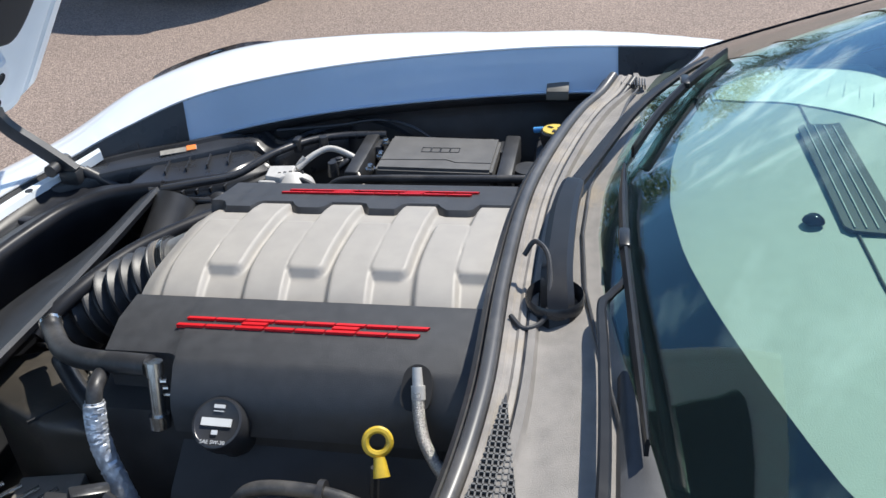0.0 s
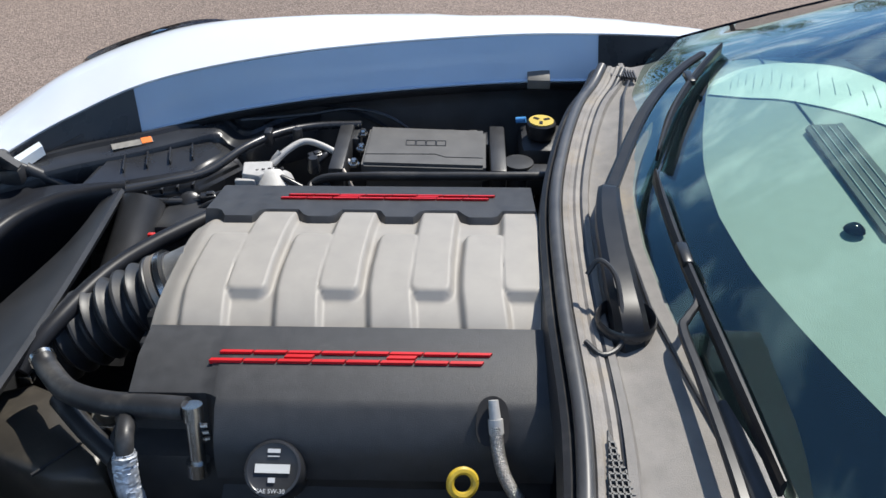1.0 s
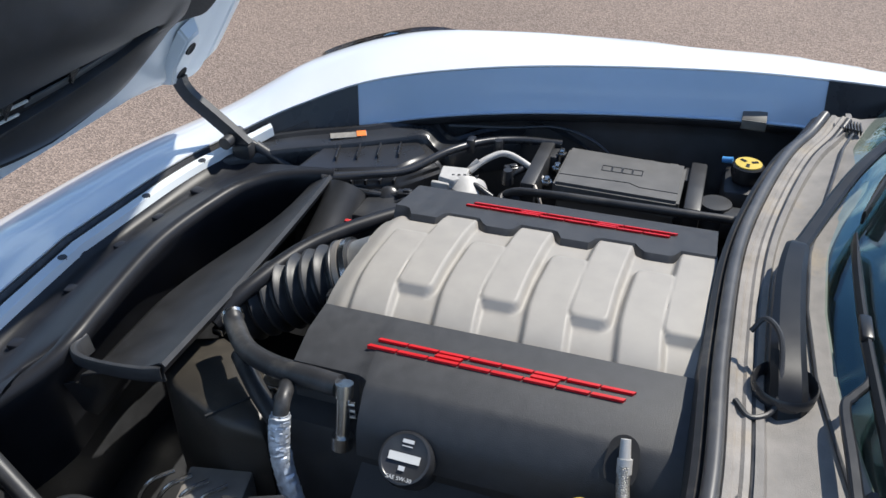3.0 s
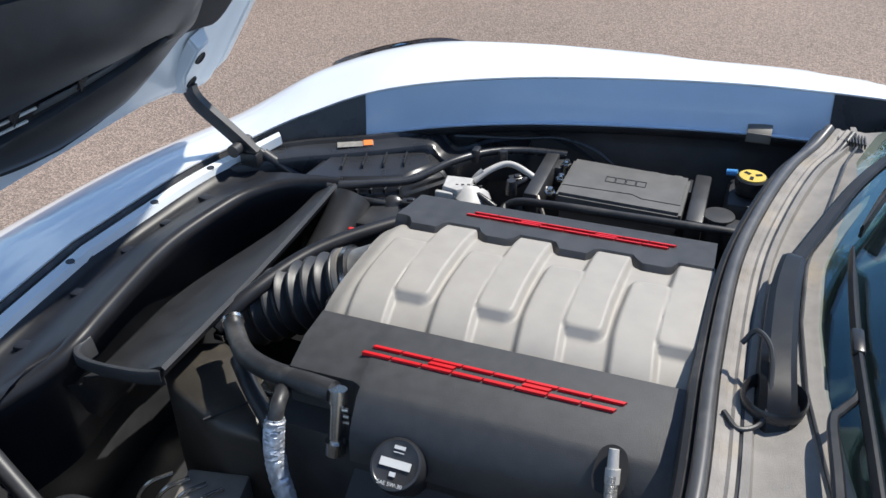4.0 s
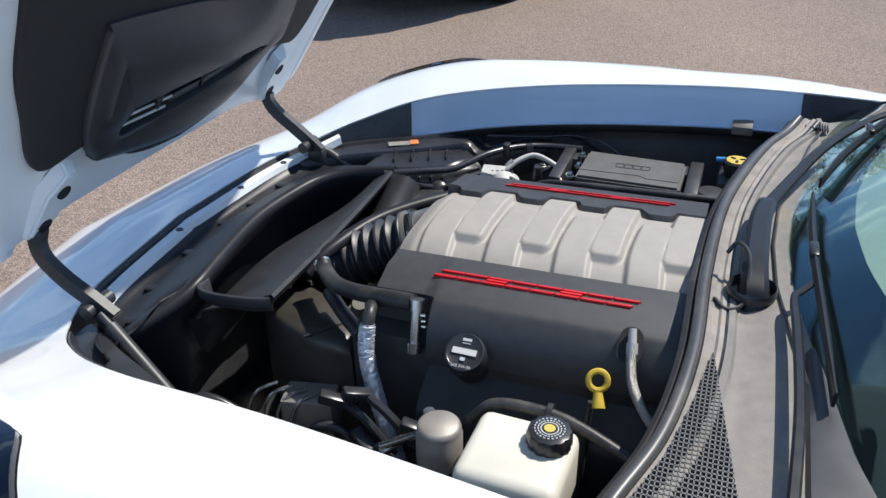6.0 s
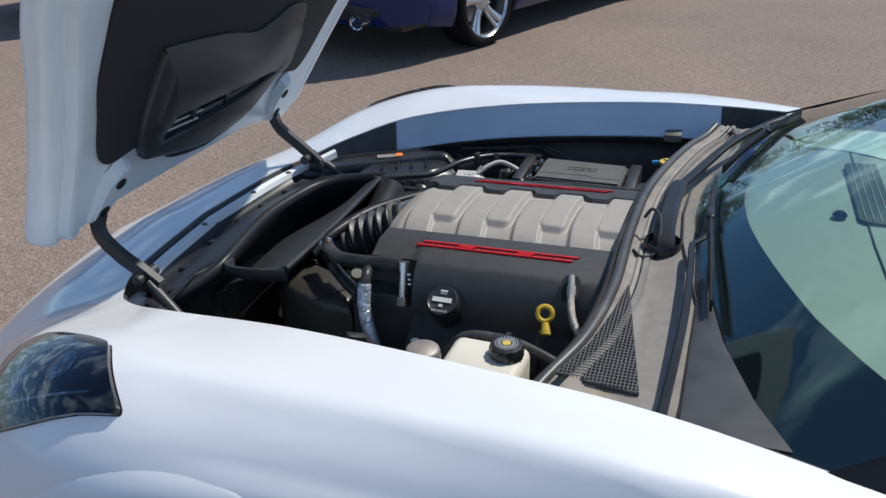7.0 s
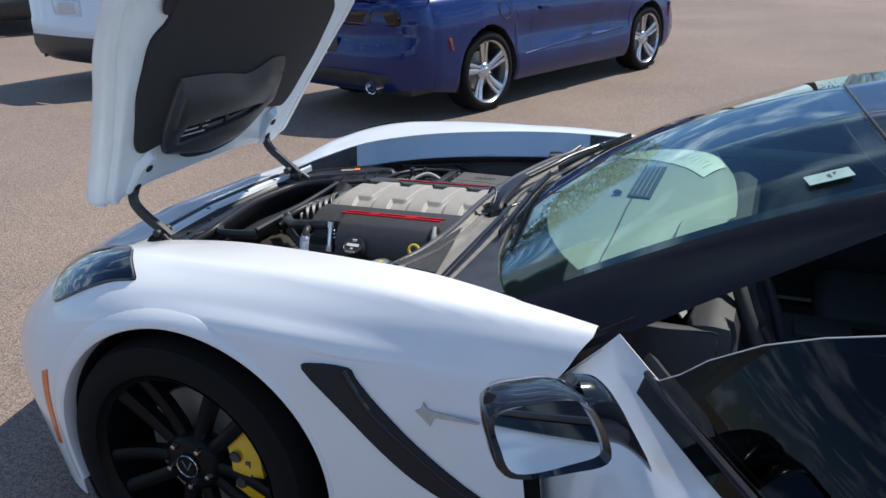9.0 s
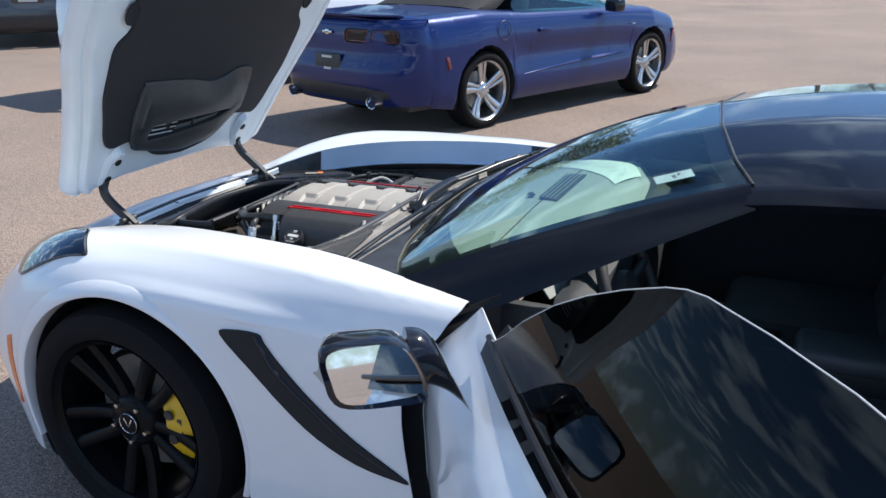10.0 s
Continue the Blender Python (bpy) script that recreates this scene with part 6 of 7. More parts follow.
# which way round the hub the caliper sits (rear of the disc)
wheel(car, (0, -0.775, 0.327), -1, RIM, 0.327, 0.243, 0.20, "split", math.radians(6))
wheel(car, (0, 0.775, 0.327), 1, RIM, 0.327, 0.243, 0.20, "split", math.radians(174))
wheel(car, (2.71, -0.78, 0.34), -1, RIM, 0.34, 0.255, 0.26, "split")
wheel(car, (2.71, 0.78, 0.34), 1, RIM, 0.34, 0.255, 0.26, "split")

# ---------------------------------------------------------------- side vent, badge, marker, headlamps
VENT = [(0.352, 0.660), (0.375, 0.675), (0.452, 0.676), (0.470, 0.655), (0.520, 0.600), (0.60, 0.525), (0.70, 0.452), (0.825, 0.382), (0.80, 0.378), (0.70, 0.395), (0.60, 0.440), (0.52, 0.500), (0.43, 0.585)]
for s in (-1, 1):
    out = [(p.x, p.y) for p in cr([(x, z, 0) for x, z in VENT], 3, True)]
    bm = BM()
    a = [bm.verts.new((x, -s * (body_y(x, z) - 0.009), z)) for x, z in out]
    b = [bm.verts.new((x, -s * (body_y(x, z) + 0.012), z)) for x, z in out]
    bm.faces.new(a)
    for i in range(len(out)):
        j = (i + 1) % len(out)
        bm.faces.new((a[i], a[j], b[j], b[i]))
    bmesh.ops.triangulate(bm, faces=[f for f in bm.faces if len(f.verts) > 4])
    vb = bm
    bm = BM()
    rows = []
    for k in range(25):
        t = k / 24
        x, z = 0.315 + 0.40 * t, 0.700 - 0.008 * t
        up = 0.0045 * math.sin(math.pi * min(1.0, t * 1.6 + 0.02)) if t < 0.31 else 0.0045 * (1 - t) / 0.69
        rows.append([(x, -s * (body_y(x, z + d) - up * f - 0.0006), z + d) for d, f in ((0.020, 0.0), (0.010, 0.5), (0.002, 1.0), (-0.003, 0.8), (-0.010, 0.0))])
    sheet(bm, rows, 0.0005 * s)
    part("side_crease", bm, WHITE, car, "white body crease over the vent", smooth=30)
    bm = vb
    v = part("side_vent", bm, VOID, car, "black blade-shaped side vent")
    bm = BM()
    pts = cr([(0.445, 0, 0.672), (0.50, 0, 0.590), (0.58, 0, 0.520), (0.68, 0, 0.445), (0.78, 0, 0.395)], 6)
    tube(bm, [(p.x, -s * (body_y(p.x, p.z) - 0.008), p.z) for p in pts], lambda t: 0.007 * (1 - 0.7 * t), 8)
    part("vent_blade", bm, BLACK_GLOSS, v)
    bm = BM()
    prism(bm, [(-0.044, 0.002), (-0.031, 0.008), (-0.026, 0.023), (-0.017, 0.010), (-0.004, 0.007), (0.090, 0.001), (0.090, -0.002), (-0.004, -0.006), (-0.012, -0.028), (-0.027, -0.013)], 0.006, aim((0.640, -s * (body_y(0.64, 0.605) - 0.002), 0.605), (0, s, 0)) @ Matrix.Diagonal((-s, 1, 1, 1)))
    part("badge", bm, PALE_ALU, car, "small chrome winged badge", smooth=0)
LINES = [cr([q[i] for q in SECTIONS], 20) for i in range(5)]


def body_point(k, t):
    """A point of the left body at section k (0 to 8) and way t down the section."""
    j = min(159, max(0, int(k * 20)))
    f = k * 20 - j
    sec = section([LINES[i][j].lerp(LINES[i][j + 1], f) for i in range(5)], 25, k)
    i = min(98, max(0, int(t * 100)))
    return sec[i].lerp(sec[i + 1], t * 100 - i)


def on_body(k, t, side, lift):
    """The same, lifted off the surface, on either side."""
    p = body_point(k, t)
    n = (body_point(k, t + 0.02) - p).cross(body_point(k + 0.1, t) - p).normalized()
    if n.dot(Vector((-0.3, -0.6, 0.7))) < 0:
        n = -n
    q = p + n * lift
    return Vector((q.x, q.y * -side, q.z))


LAMP = [(3.575, 0.405), (3.62, 0.372), (3.78, 0.295), (3.94, 0.226), (4.05, 0.208), (4.40, 0.200), (4.82, 0.208), (5.00, 0.265), (4.98, 0.335), (4.90, 0.395), (4.74, 0.480), (4.66, 0.494), (4.50, 0.487), (4.22, 0.462), (3.85, 0.424), (3.62, 0.415)]
for s in (-1, 1):
    mid = (4.25, 0.415 if s > 0 else 0.34)
    for name, material, lift, scale, label in (("lamp_housing", SMOKE, 0.004, 1.0, "dark headlamp housing"), ("lens", LENS, 0.012, 0.985, "smoked clear lens")):
        bm = BM()
        out = [(p.x, p.y) for p in cr([(a, b + (0.075 if s > 0 else 0.0), 0) for a, b in LAMP], 2, True)]
        rows = []
        for f, up in ((1.0, -0.004), (0.998, 0.0035), (0.98, lift), (0.85, lift), (0.7, lift), (0.5, lift), (0.3, lift), (0.05, lift)):
            rows.append([on_body(mid[0] + (a - mid[0]) * f * scale, mid[1] + (b - mid[1]) * f * scale, s, up) for a, b in out])
        vs = grid(bm, rows, True)
        bm.faces.new(vs[-1])
        if name == "lamp_housing":
            lamp = part("headlamp", bm, material, car, "dark smoked wrap-round headlamp", smooth=60)
        else:
            part(name, bm, material, lamp, label, smooth=60)
    bm = BM()
    tube(bm, [on_body(3.85 + 0.85 * k / 10, 0.36 + 0.07 * k / 10 + (0.075 if s > 0 else 0), s, 0.006) for k in range(11)], 0.003, 6)
    part("light_strip", bm, CHROME, lamp, "thin bright strip")
    for a, b in ((4.25, 0.30), (4.6, 0.36)):
        p = on_body(a, b, s, 0.0045)
        bm = BM(); lathe(bm, [(0, 0.005), (0.018, 0.004), (0.026, 0.0)], 18, aim(p, on_body(a, b, s, 0.05) - p))
        part("projector", bm, CHROME, lamp, "round projector lens")

for s in (-1, 1):
    bm = BM()
    rows = []
    for k in range(12):
        t = k / 11
        rows.append([on_body(4.70 + 0.16 * t + d, 0.735 + 0.165 * t, s, lift) for d, lift in ((-0.055, 0.001), (-0.045, 0.005), (0.045, 0.005), (0.055, 0.001))])
    sheet(bm, rows, 0.002 * s)
    part("side_marker", bm, AMBER, car, "slim amber side marker lamp")
# rear lips and fender brackets seen in the bay
for x, y, z in ((0.49, 0.618, 0.752),):
    bm = BM(); box(bm, (x, y, z), (0.042, 0.024, 0.003), 0.001, pose(0, 0, 0, 25, 0, 0)); box(bm, (x, y - 0.014, z - 0.012), (0.042, 0.003, 0.018), 0.001)
    part("fender_bracket", bm, DUSTY, car, "small grey metal bracket")
bm = BM(); box(bm, (0.605, 0.675, 0.800), (0.028, 0.016, 0.012), 0.002); box(bm, (0.607, 0.668, 0.772), (0.006, 0.004, 0.05), 0.001)
part("fender_clip", bm, PALE, car, "pale clip on a dark post")
for x, y, z in ((0.335, 0.652, 0.728), (0.172, 0.620, 0.716), (0.0, 0.585, 0.70)):
    bm = BM(); lathe(bm, [(0, 0.003), (0.006, 0.003), (0.0065, 0)], 12, aim((x, y, z), (0.05, -1, 0.25)))
    part("fender_hole", bm, RUBBER, car, "dark bolt hole")

# ---------------------------------------------------------------- driver's door, swung open
TH = radians(55)
DOOR = Matrix.Translation((0.924, -0.800, 0)) @ Matrix(((math.cos(TH), -math.sin(TH), 0), (-math.sin(TH), -math.cos(TH), 0), (0, 0, 1))).to_4x4()   # x along, y outwards
CLOSED = Matrix.Translation((0.930, 0.790, 0)) @ Matrix(((1, 0, 0), (0, 1, 0), (0, 0, 1))).to_4x4()


def door_skin(x, z):
    """Outward place of the door skin."""
    return along([(0.20, 0.030), (0.35, 0.055), (0.50, 0.060), (0.62, 0.052), (0.67, 0.046), (0.685, 0.036), (0.79, -0.056), (0.83, -0.064)], z) + 0.05 * math.sin(min(1, x / 1.15) * math.pi) * 0.6


def belt(x):
    return 0.800 + 0.030 * x


def front_edge(z):
    return along([(0.2, -0.06), (0.35, -0.09), (0.56, -0.125), (0.70, -0.06), (0.80, 0.0)], z)


def door(M, name, label):
    d = None
    bm = BM()
    rows = []
    for i in range(25):
        t = i / 24
        line = []
        for j in range(17):
            z = 0.20 + (belt(1.18 * t) - 0.20) * j / 16
            x = front_edge(z) + (1.18 - front_edge(z)) * t
            line.append(M @ Vector((x, door_skin(x, z), z)))
        rows.append(line)
    sheet(bm, rows, 0.004 if M is DOOR else -0.004)
    d = part(name, bm, WHITE, car, label, smooth=50)
    bm = BM()
    rows = [[M @ Vector((0.02 + 1.13 * i / 12, door_skin(1.1 * i / 12, z) - 0.075, z)) for z in (0.22, 0.45, 0.62, 0.72, 0.765)] for i in range(13)]
    sheet(bm, rows, 0.02 if M is DOOR else -0.02)
    part("inner_trim", bm, DASH_DARK, d, "dark door trim")
    bm = BM()
    rows = []
    for z in (0.20, 0.35, 0.5, 0.62, 0.70, 0.768):
        x = front_edge(z)
        w = along([(0.20, 1.0), (0.62, 1.0), (0.70, 0.5), (0.768, 0.12)], z)
        rows.append([M @ Vector((x, door_skin(x, z), z)), M @ Vector((x + 0.03 * w, door_skin(x, z) - 0.04 * w, z)), M @ Vector((x + 0.06 * w, door_skin(x, z) - 0.10 * w, z))])
    sheet(bm, rows, 0.003)
    part("door_front", bm, WHITE, d, "white door front face")
    bm = BM()
    tube(bm, [M @ Vector((0.155 + 1.0 * k / 20, door_skin(k / 20, belt(k / 20)) + 0.022, belt(0.155 + k / 20) + 0.003)) for k in range(21)], 0.0065, 8)
    part("window_strip", bm, SHROUD, d, "black window weatherstrip")
    bm = BM()
    rows = []
    for i in range(25):
        t = i / 24
        x = 0.155 + 1.0 * t
        top = along([(0, 0.003), (0.042, 0.012), (0.083, 0.043), (0.125, 0.085), (0.208, 0.146), (0.292, 0.193), (0.375, 0.232), (0.458, 0.265), (0.5, 0.277), (0.542, 0.283), (0.667, 0.286), (0.79, 0.283), (0.875, 0.275), (1.0, 0.251)], t)
        rows.append([M @ Vector((x, door_skin(x, belt(x)) + 0.014 - 0.45 * h - 0.25 * h * h, belt(x) + h)) for h in (-0.03, top * 0.25, top * 0.5, top * 0.75, top)])
    sheet(bm, rows, 0.004)
    g = part("door_glass", bm, DOOR_GLASS, d, "dark tinted frameless door glass")
    g.visible_shadow = M is not DOOR
    bm = BM()
    tube(bm, [r[-1] for r in rows], 0.0011, 6)
    part("glass_edge", bm, MARK, g, "pale ground glass edge")
    # mirror: black housing on an arm, with its glass facing back
    bm = BM()
    prof = [((-0.075, -0.040), 0), ((-0.06, 0.045), 0), ((0.03, 0.058), 0), ((0.105, 0.050), 0), ((0.118, 0.0), 0), ((0.105, -0.045), 0), ((0.0, -0.052), 0)]
    ring = cr([(p[0][0], p[0][1], 0) for p in prof], 5, True)
    rows = []
    for f, xx in ((0.96, 0.0), (1.0, -0.006), (1.0, -0.03), (0.92, -0.07), (0.70, -0.105), (0.35, -0.125), (0.05, -0.130)):
        rows.append([M @ (Vector((0.350 + xx - 0.12 * p.y * (xx > -0.02), 0.184 + p.x * f * 0.82 + 0.012 * (p.y / 0.05), 0.850 + p.y * f))) for p in ring])
    vs = grid(bm, rows, True); bm.faces.new(vs[-1])
    mh = part("mirror_housing", bm, BLACK_GLOSS, d, "gloss black door mirror")
    bm = BM()
    v = [bm.verts.new(M @ Vector((0.3400 - 0.18 * p.y + 0.09 * p.x, 0.184 + p.x * 0.72 + 0.012 * (p.y / 0.05), 0.850 + p.y * 0.84))) for p in ring]
    bm.faces.new(v)
    part("mirror_glass", bm, MIRROR, mh, "clear mirror glass", smooth=0)
    bm = BM()
    v1 = [M @ Vector((0.3520 - 0.12 * p.y, 0.184 + p.x * 0.80 + 0.012 * (p.y / 0.05), 0.850 + p.y * 0.97)) for p in ring]
    v2 = [M @ Vector((0.3395 - 0.18 * p.y + 0.09 * p.x, 0.184 + p.x * 0.715 + 0.012 * (p.y / 0.05), 0.850 + p.y * 0.83)) for p in ring]
    grid(bm, [v1, v2], True)
    part("mirror_bezel", bm, BLACK_GLOSS, mh)
    bm = BM()
    pts = cr([(0.285, 0.140, 0.852), (0.285, 0.112, 0.848), (0.287, 0.088, 0.836), (0.290, 0.068, 0.815), (0.294, 0.050, 0.785)], 5)
    rows = []
    for i, p in enumerate(pts):
        w = 0.046 - 0.006 * i / len(pts)
        rows.append([M @ (p + Vector((w * math.cos(a), 0.024 * math.sin(a) * i / len(pts), 0.050 * math.sin(a)))) for a in [2 * math.pi * k / 14 for k in range(14)]])
    vs = grid(bm, rows, True); bm.faces.new(vs[0]); bm.faces.new(vs[-1])
    part("mirror_arm", bm, BLACK_GLOSS, mh, "black mirror arm")
    return d


door(DOOR, "driver_door", "white driver's door standing open")
door(CLOSED, "passenger_door", "white passenger door, closed")

# ---------------------------------------------------------------- rear half of the car
def rear_half(x):
    return (along([(0.9, 0.80), (1.9, 0.86), (2.3, 0.92), (2.7, 0.935), (3.2, 0.90), (3.5, 0.80)], x),
            along([(0.9, 0.79), (1.9, 0.83), (2.3, 0.90), (2.7, 0.93), (3.2, 0.93), (3.5, 0.90)], x))


for s in (-1, 1):
    bm = BM()
    rows = []
    for i in range(49):
        x = 2.05 + 1.46 * i / 48
        w, zt = rear_half(x)
        lo = 0.18
        if abs(x - 2.71) < 0.39:
            lo = 0.34 + math.sqrt(0.39 ** 2 - (x - 2.71) ** 2)
        sec = [(w - 0.22, zt + 0.01), (w - 0.10, zt), (w - 0.03, zt - 0.06), (w, zt - 0.2), (w, 0.5), (w - 0.02, 0.18)]
        zz = np.linspace(0, 1, 14)
        c = cr([(y, z, 0) for y, z in sec], 10)
        keep = [p for p in c if p.y >= lo] or c[:2]
        d = np.linspace(0, len(keep) - 1, 14)
        rows.append([(x, s * float(np.interp(k, range(len(keep)), [p.x for p in keep])), float(np.interp(k, range(len(keep)), [p.y for p in keep]))) for k in d])
    sheet(bm, rows, 0.003 * s)
    part("rear_quarter", bm, WHITE, car, "white rear quarter panel", smooth=50)
    bm = BM()
    rows = []
    for k in range(33):
        a = math.pi * k / 32
        x, z = 2.71 + 0.39 * math.cos(a), 0.34 + 0.39 * math.sin(a)
        rows.append([(x, s * (rear_half(x)[0] - 0.004), z), (x, s * 0.60, z)])
    grid(bm, rows)
    part("rear_arch_liner", bm, BLACK, car)
    bm = BM()
    sheet(bm, [[(0.90 + 1.2 * i / 12, s * 0.80, 0.16), (0.90 + 1.2 * i / 12, s * 0.84, 0.17), (0.90 + 1.2 * i / 12, s * 0.83, 0.25), (0.90 + 1.2 * i / 12, s * 0.72, 0.27)] for i in range(13)], 0.004)
    part("sill", bm, WHITE, car, "white door sill")
    bm = BM()
    sheet(bm, [[(1.95 + 0.6 * t, s * (0.60 + 0.06 * t), 1.05 - 0.05 * t), (2.05 + 0.55 * t, s * (0.72 + 0.02 * t), 0.95 - 0.02 * t), (2.05 + 0.55 * t, s * 0.80, 0.84 + 0.05 * t)] for t in (0, 0.25, 0.5, 0.75, 1)], 0.005)
    part("rear_pillar", bm, BLACK_GLOSS, car, "gloss black rear pillar")
bm = BM()
rows = []
for i in range(13):
    x = 2.40 + 1.10 * i / 12
    w = rear_half(x)[0] - 0.20
    rows.append([(x, w * u, along([(2.4, 1.12), (2.8, 1.06), (3.2, 0.97), (3.5, 0.92)], x) - 0.05 * u * u) for u in np.linspace(-1, 1, 15)])
sheet(bm, rows, 0.005)
part("rear_hatch", bm, BLACK_GLOSS, car, "gloss black rear hatch")
bm = BM()
sheet(bm, [[(3.50 + 0.04 * math.sin(math.pi * t), u * 0.80, 0.92 - 0.72 * t) for t in np.linspace(0, 1, 9)] for u in np.linspace(-1, 1, 15)], 0.004)
part("rear_bumper", bm, WHITE, car, "white rear bumper")

# ---------------------------------------------------------------- other vehicles (x forward, y left, z up; origin under the rear axle)
def smooth_section(sec, n=26, lo=None):
    c = cr([(y, z, 0) for y, z in sec], 10)
    keep = [p for p in c if lo is None or p.y >= lo] or c[:2]
    d = np.cumsum([0] + [(b - a).length for a, b in zip(keep, keep[1:])])
    w = np.linspace(0, d[-1], n)
    return [(float(np.interp(k, d, [p.x for p in keep])), float(np.interp(k, d, [p.y for p in keep]))) for k in w]


def body_side(v, s, xs, sec_at, arches, material, label, hole=0.03):
    bm = BM()
    rows = []
    for x in xs:
        lo = None
        for ax, az, ar in arches:
            if abs(x - ax) < ar:
                lo = az + math.sqrt(ar * ar - (x - ax) ** 2)
        rows.append([(x, s * y, z) for y, z in smooth_section(sec_at(x), 26, lo)])
    sheet(bm, rows, -0.004 * s)
    ob = part("body_side", bm, material, v, label, smooth=50)
    for ax, az, ar in arches:
        bm = BM()
        rows = []
        for k in range(41):
            a = math.pi * (-0.12 + 1.24 * k / 40)
            x, z = ax + ar * math.cos(a), max(0.2, az + ar * math.sin(a))
            ws_ = smooth_section(sec_at(x))
            y = float(np.interp(-z, [-q[1] for q in ws_], [q[0] for q in ws_]))
            rows.append([(x, s * (y + 0.001), z), (x, s * (y - 0.03), z), (x, s * 0.55, z)])
        grid(bm, rows)
        part("arch_liner", bm, BLACK, ob)
    return ob


# blue convertible coupe with a black soft top
CPOS = Matrix.Translation((-2.045, 5.04, 0)) @ Matrix(((0.344, -0.939, 0), (0.939, 0.344, 0), (0, 0, 1))).to_4x4()
blue = thing("convertible", "metallic blue convertible with black soft top, parked", "car", CPOS)
WB = 2.76


def blue_sec(x):
    w = along([(-1.02, 0.78), (-0.9, 0.86), (-0.6, 0.925), (-0.1, 0.955), (0.5, 0.935), (1.2, 0.925), (2.2, 0.93), (2.8, 0.945), (3.3, 0.90), (3.55, 0.80), (3.66, 0.66)], x)
    zs = along([(-1.02, 0.98), (-0.6, 1.0), (0, 1.02), (0.6, 0.99), (1.6, 0.97), (2.2, 0.965), (2.8, 0.93), (3.3, 0.83), (3.66, 0.66)], x)
    zl = along([(-1.02, 0.36), (-0.7, 0.27), (-0.4, 0.22), (3.2, 0.20), (3.66, 0.24)], x)
    tuck = along([(-0.2, 0.0), (0.5, 0.035), (1.6, 0.045), (2.3, 0.03), (2.8, 0)], x)
    return [(w - 0.22, zs + 0.02), (w - 0.10, zs + 0.004), (w - 0.045, zs - 0.06), (w - 0.01 - tuck * 0.3, zs - 0.20), (w - 0.005 - tuck, zs - 0.36), (w - 0.008, 0.42), (w - 0.02, zl + 0.08), (w - 0.06, zl)]


xs = np.concatenate([np.linspace(-0.66, -0.42, 12), np.linspace(-0.40, 0.40, 40), np.linspace(0.44, WB - 0.42, 24), np.linspace(WB - 0.40, WB + 0.40, 40), np.linspace(WB + 0.42, 3.66, 12)])
for s in (-1, 1):
    bs = body_side(blue, s, xs, blue_sec, ((0.0, 0.35, 0.385), (WB, 0.35, 0.385)), BLUE, "metallic blue body side")
    wheel(blue, (0, s * 0.80, 0.345), s, SILVER, 0.345, 0.265, 0.25, "twist")
    wheel(blue, (WB, s * 0.80, 0.345), s, SILVER, 0.345, 0.262, 0.24, "twist")
    # lower door blade, door lines, handle, side marker, mirror
    bm = BM()
    rows = []
    for k in range(17):
        x = 0.52 + 1.72 * k / 16
        z = 0.44 + 0.075 * (k / 16)
        h = 0.045 * math.sin(math.pi * min(1.0, 0.12 + k / 16 * 0.95)) + 0.006
        y = blue_sec(x)[4][0]
        rows.append([(x, s * (y + 0.002), z + h * 1.2), (x, s * (y + 0.040), z + h * 0.1), (x, s * (y + 0.020), z - h)])
    sheet(bm, rows, 0.006 * s)
    part("door_crease", bm, BLUE, bs, "raised lower door crease")
    for x0 in (0.62, 1.98):
        bm = BM()
        pts = [(x0 + (0.02 if z > 0.6 else -0.0), s * (float(np.interp(-z, [-q[1] for q in smooth_section(blue_sec(x0))], [q[0] for q in smooth_section(blue_sec(x0))])) + 0.0015), z) for z in np.linspace(0.28, 0.97, 14)]
        tube(bm, pts, 0.004, 6)
        part("door_gap", bm, RUBBER, bs)
    bm = BM(); box(bm, (0.83, s * 0.925, 0.83), (0.17, 0.03, 0.035), 0.012)
    part("door_handle", bm, BLUE, bs, "blue door handle")
    bm = BM(); box(bm, (-0.50, s * 0.925, 0.63), (0.035, 0.03, 0.11), 0.008, pose(0, 0, 0, 0, -18, 0))
    part("rear_marker", bm, TAIL, bs, "red side marker")
    bm = BM(); box(bm, (WB + 0.48, s * 0.90, 0.62), (0.03, 0.03, 0.16), 0.008, pose(0, 0, 0, 0, 12, 0))
    part("front_marker", bm, TAIL, bs, "red-amber side marker")
    bm = BM(); box(bm, (2.35, s * 0.945, 0.80), (0.05, 0.01, 0.012), 0.003)
    part("fender_badge", bm, CHROME, bs)
    bm = BM(); tube(bm, [(0.22 + 0.085 * math.cos(2 * math.pi * k / 28), s * 0.936, 0.86 + 0.085 * math.sin(2 * math.pi * k / 28)) for k in range(29)], 0.003, 6, False)
    if s < 0:
        part("fuel_flap_gap", bm, RUBBER, bs)
    else:
        bm.free()
    bm = BM(); box(bm, (1.88, s * 1.00, 1.01), (0.14, 0.20, 0.13), 0.04, pose(0, 0, 0, 0, 0, 12 * s), 3)
    part("door_mirror", bm, BLACK_GLOSS, blue, "dark door mirror")
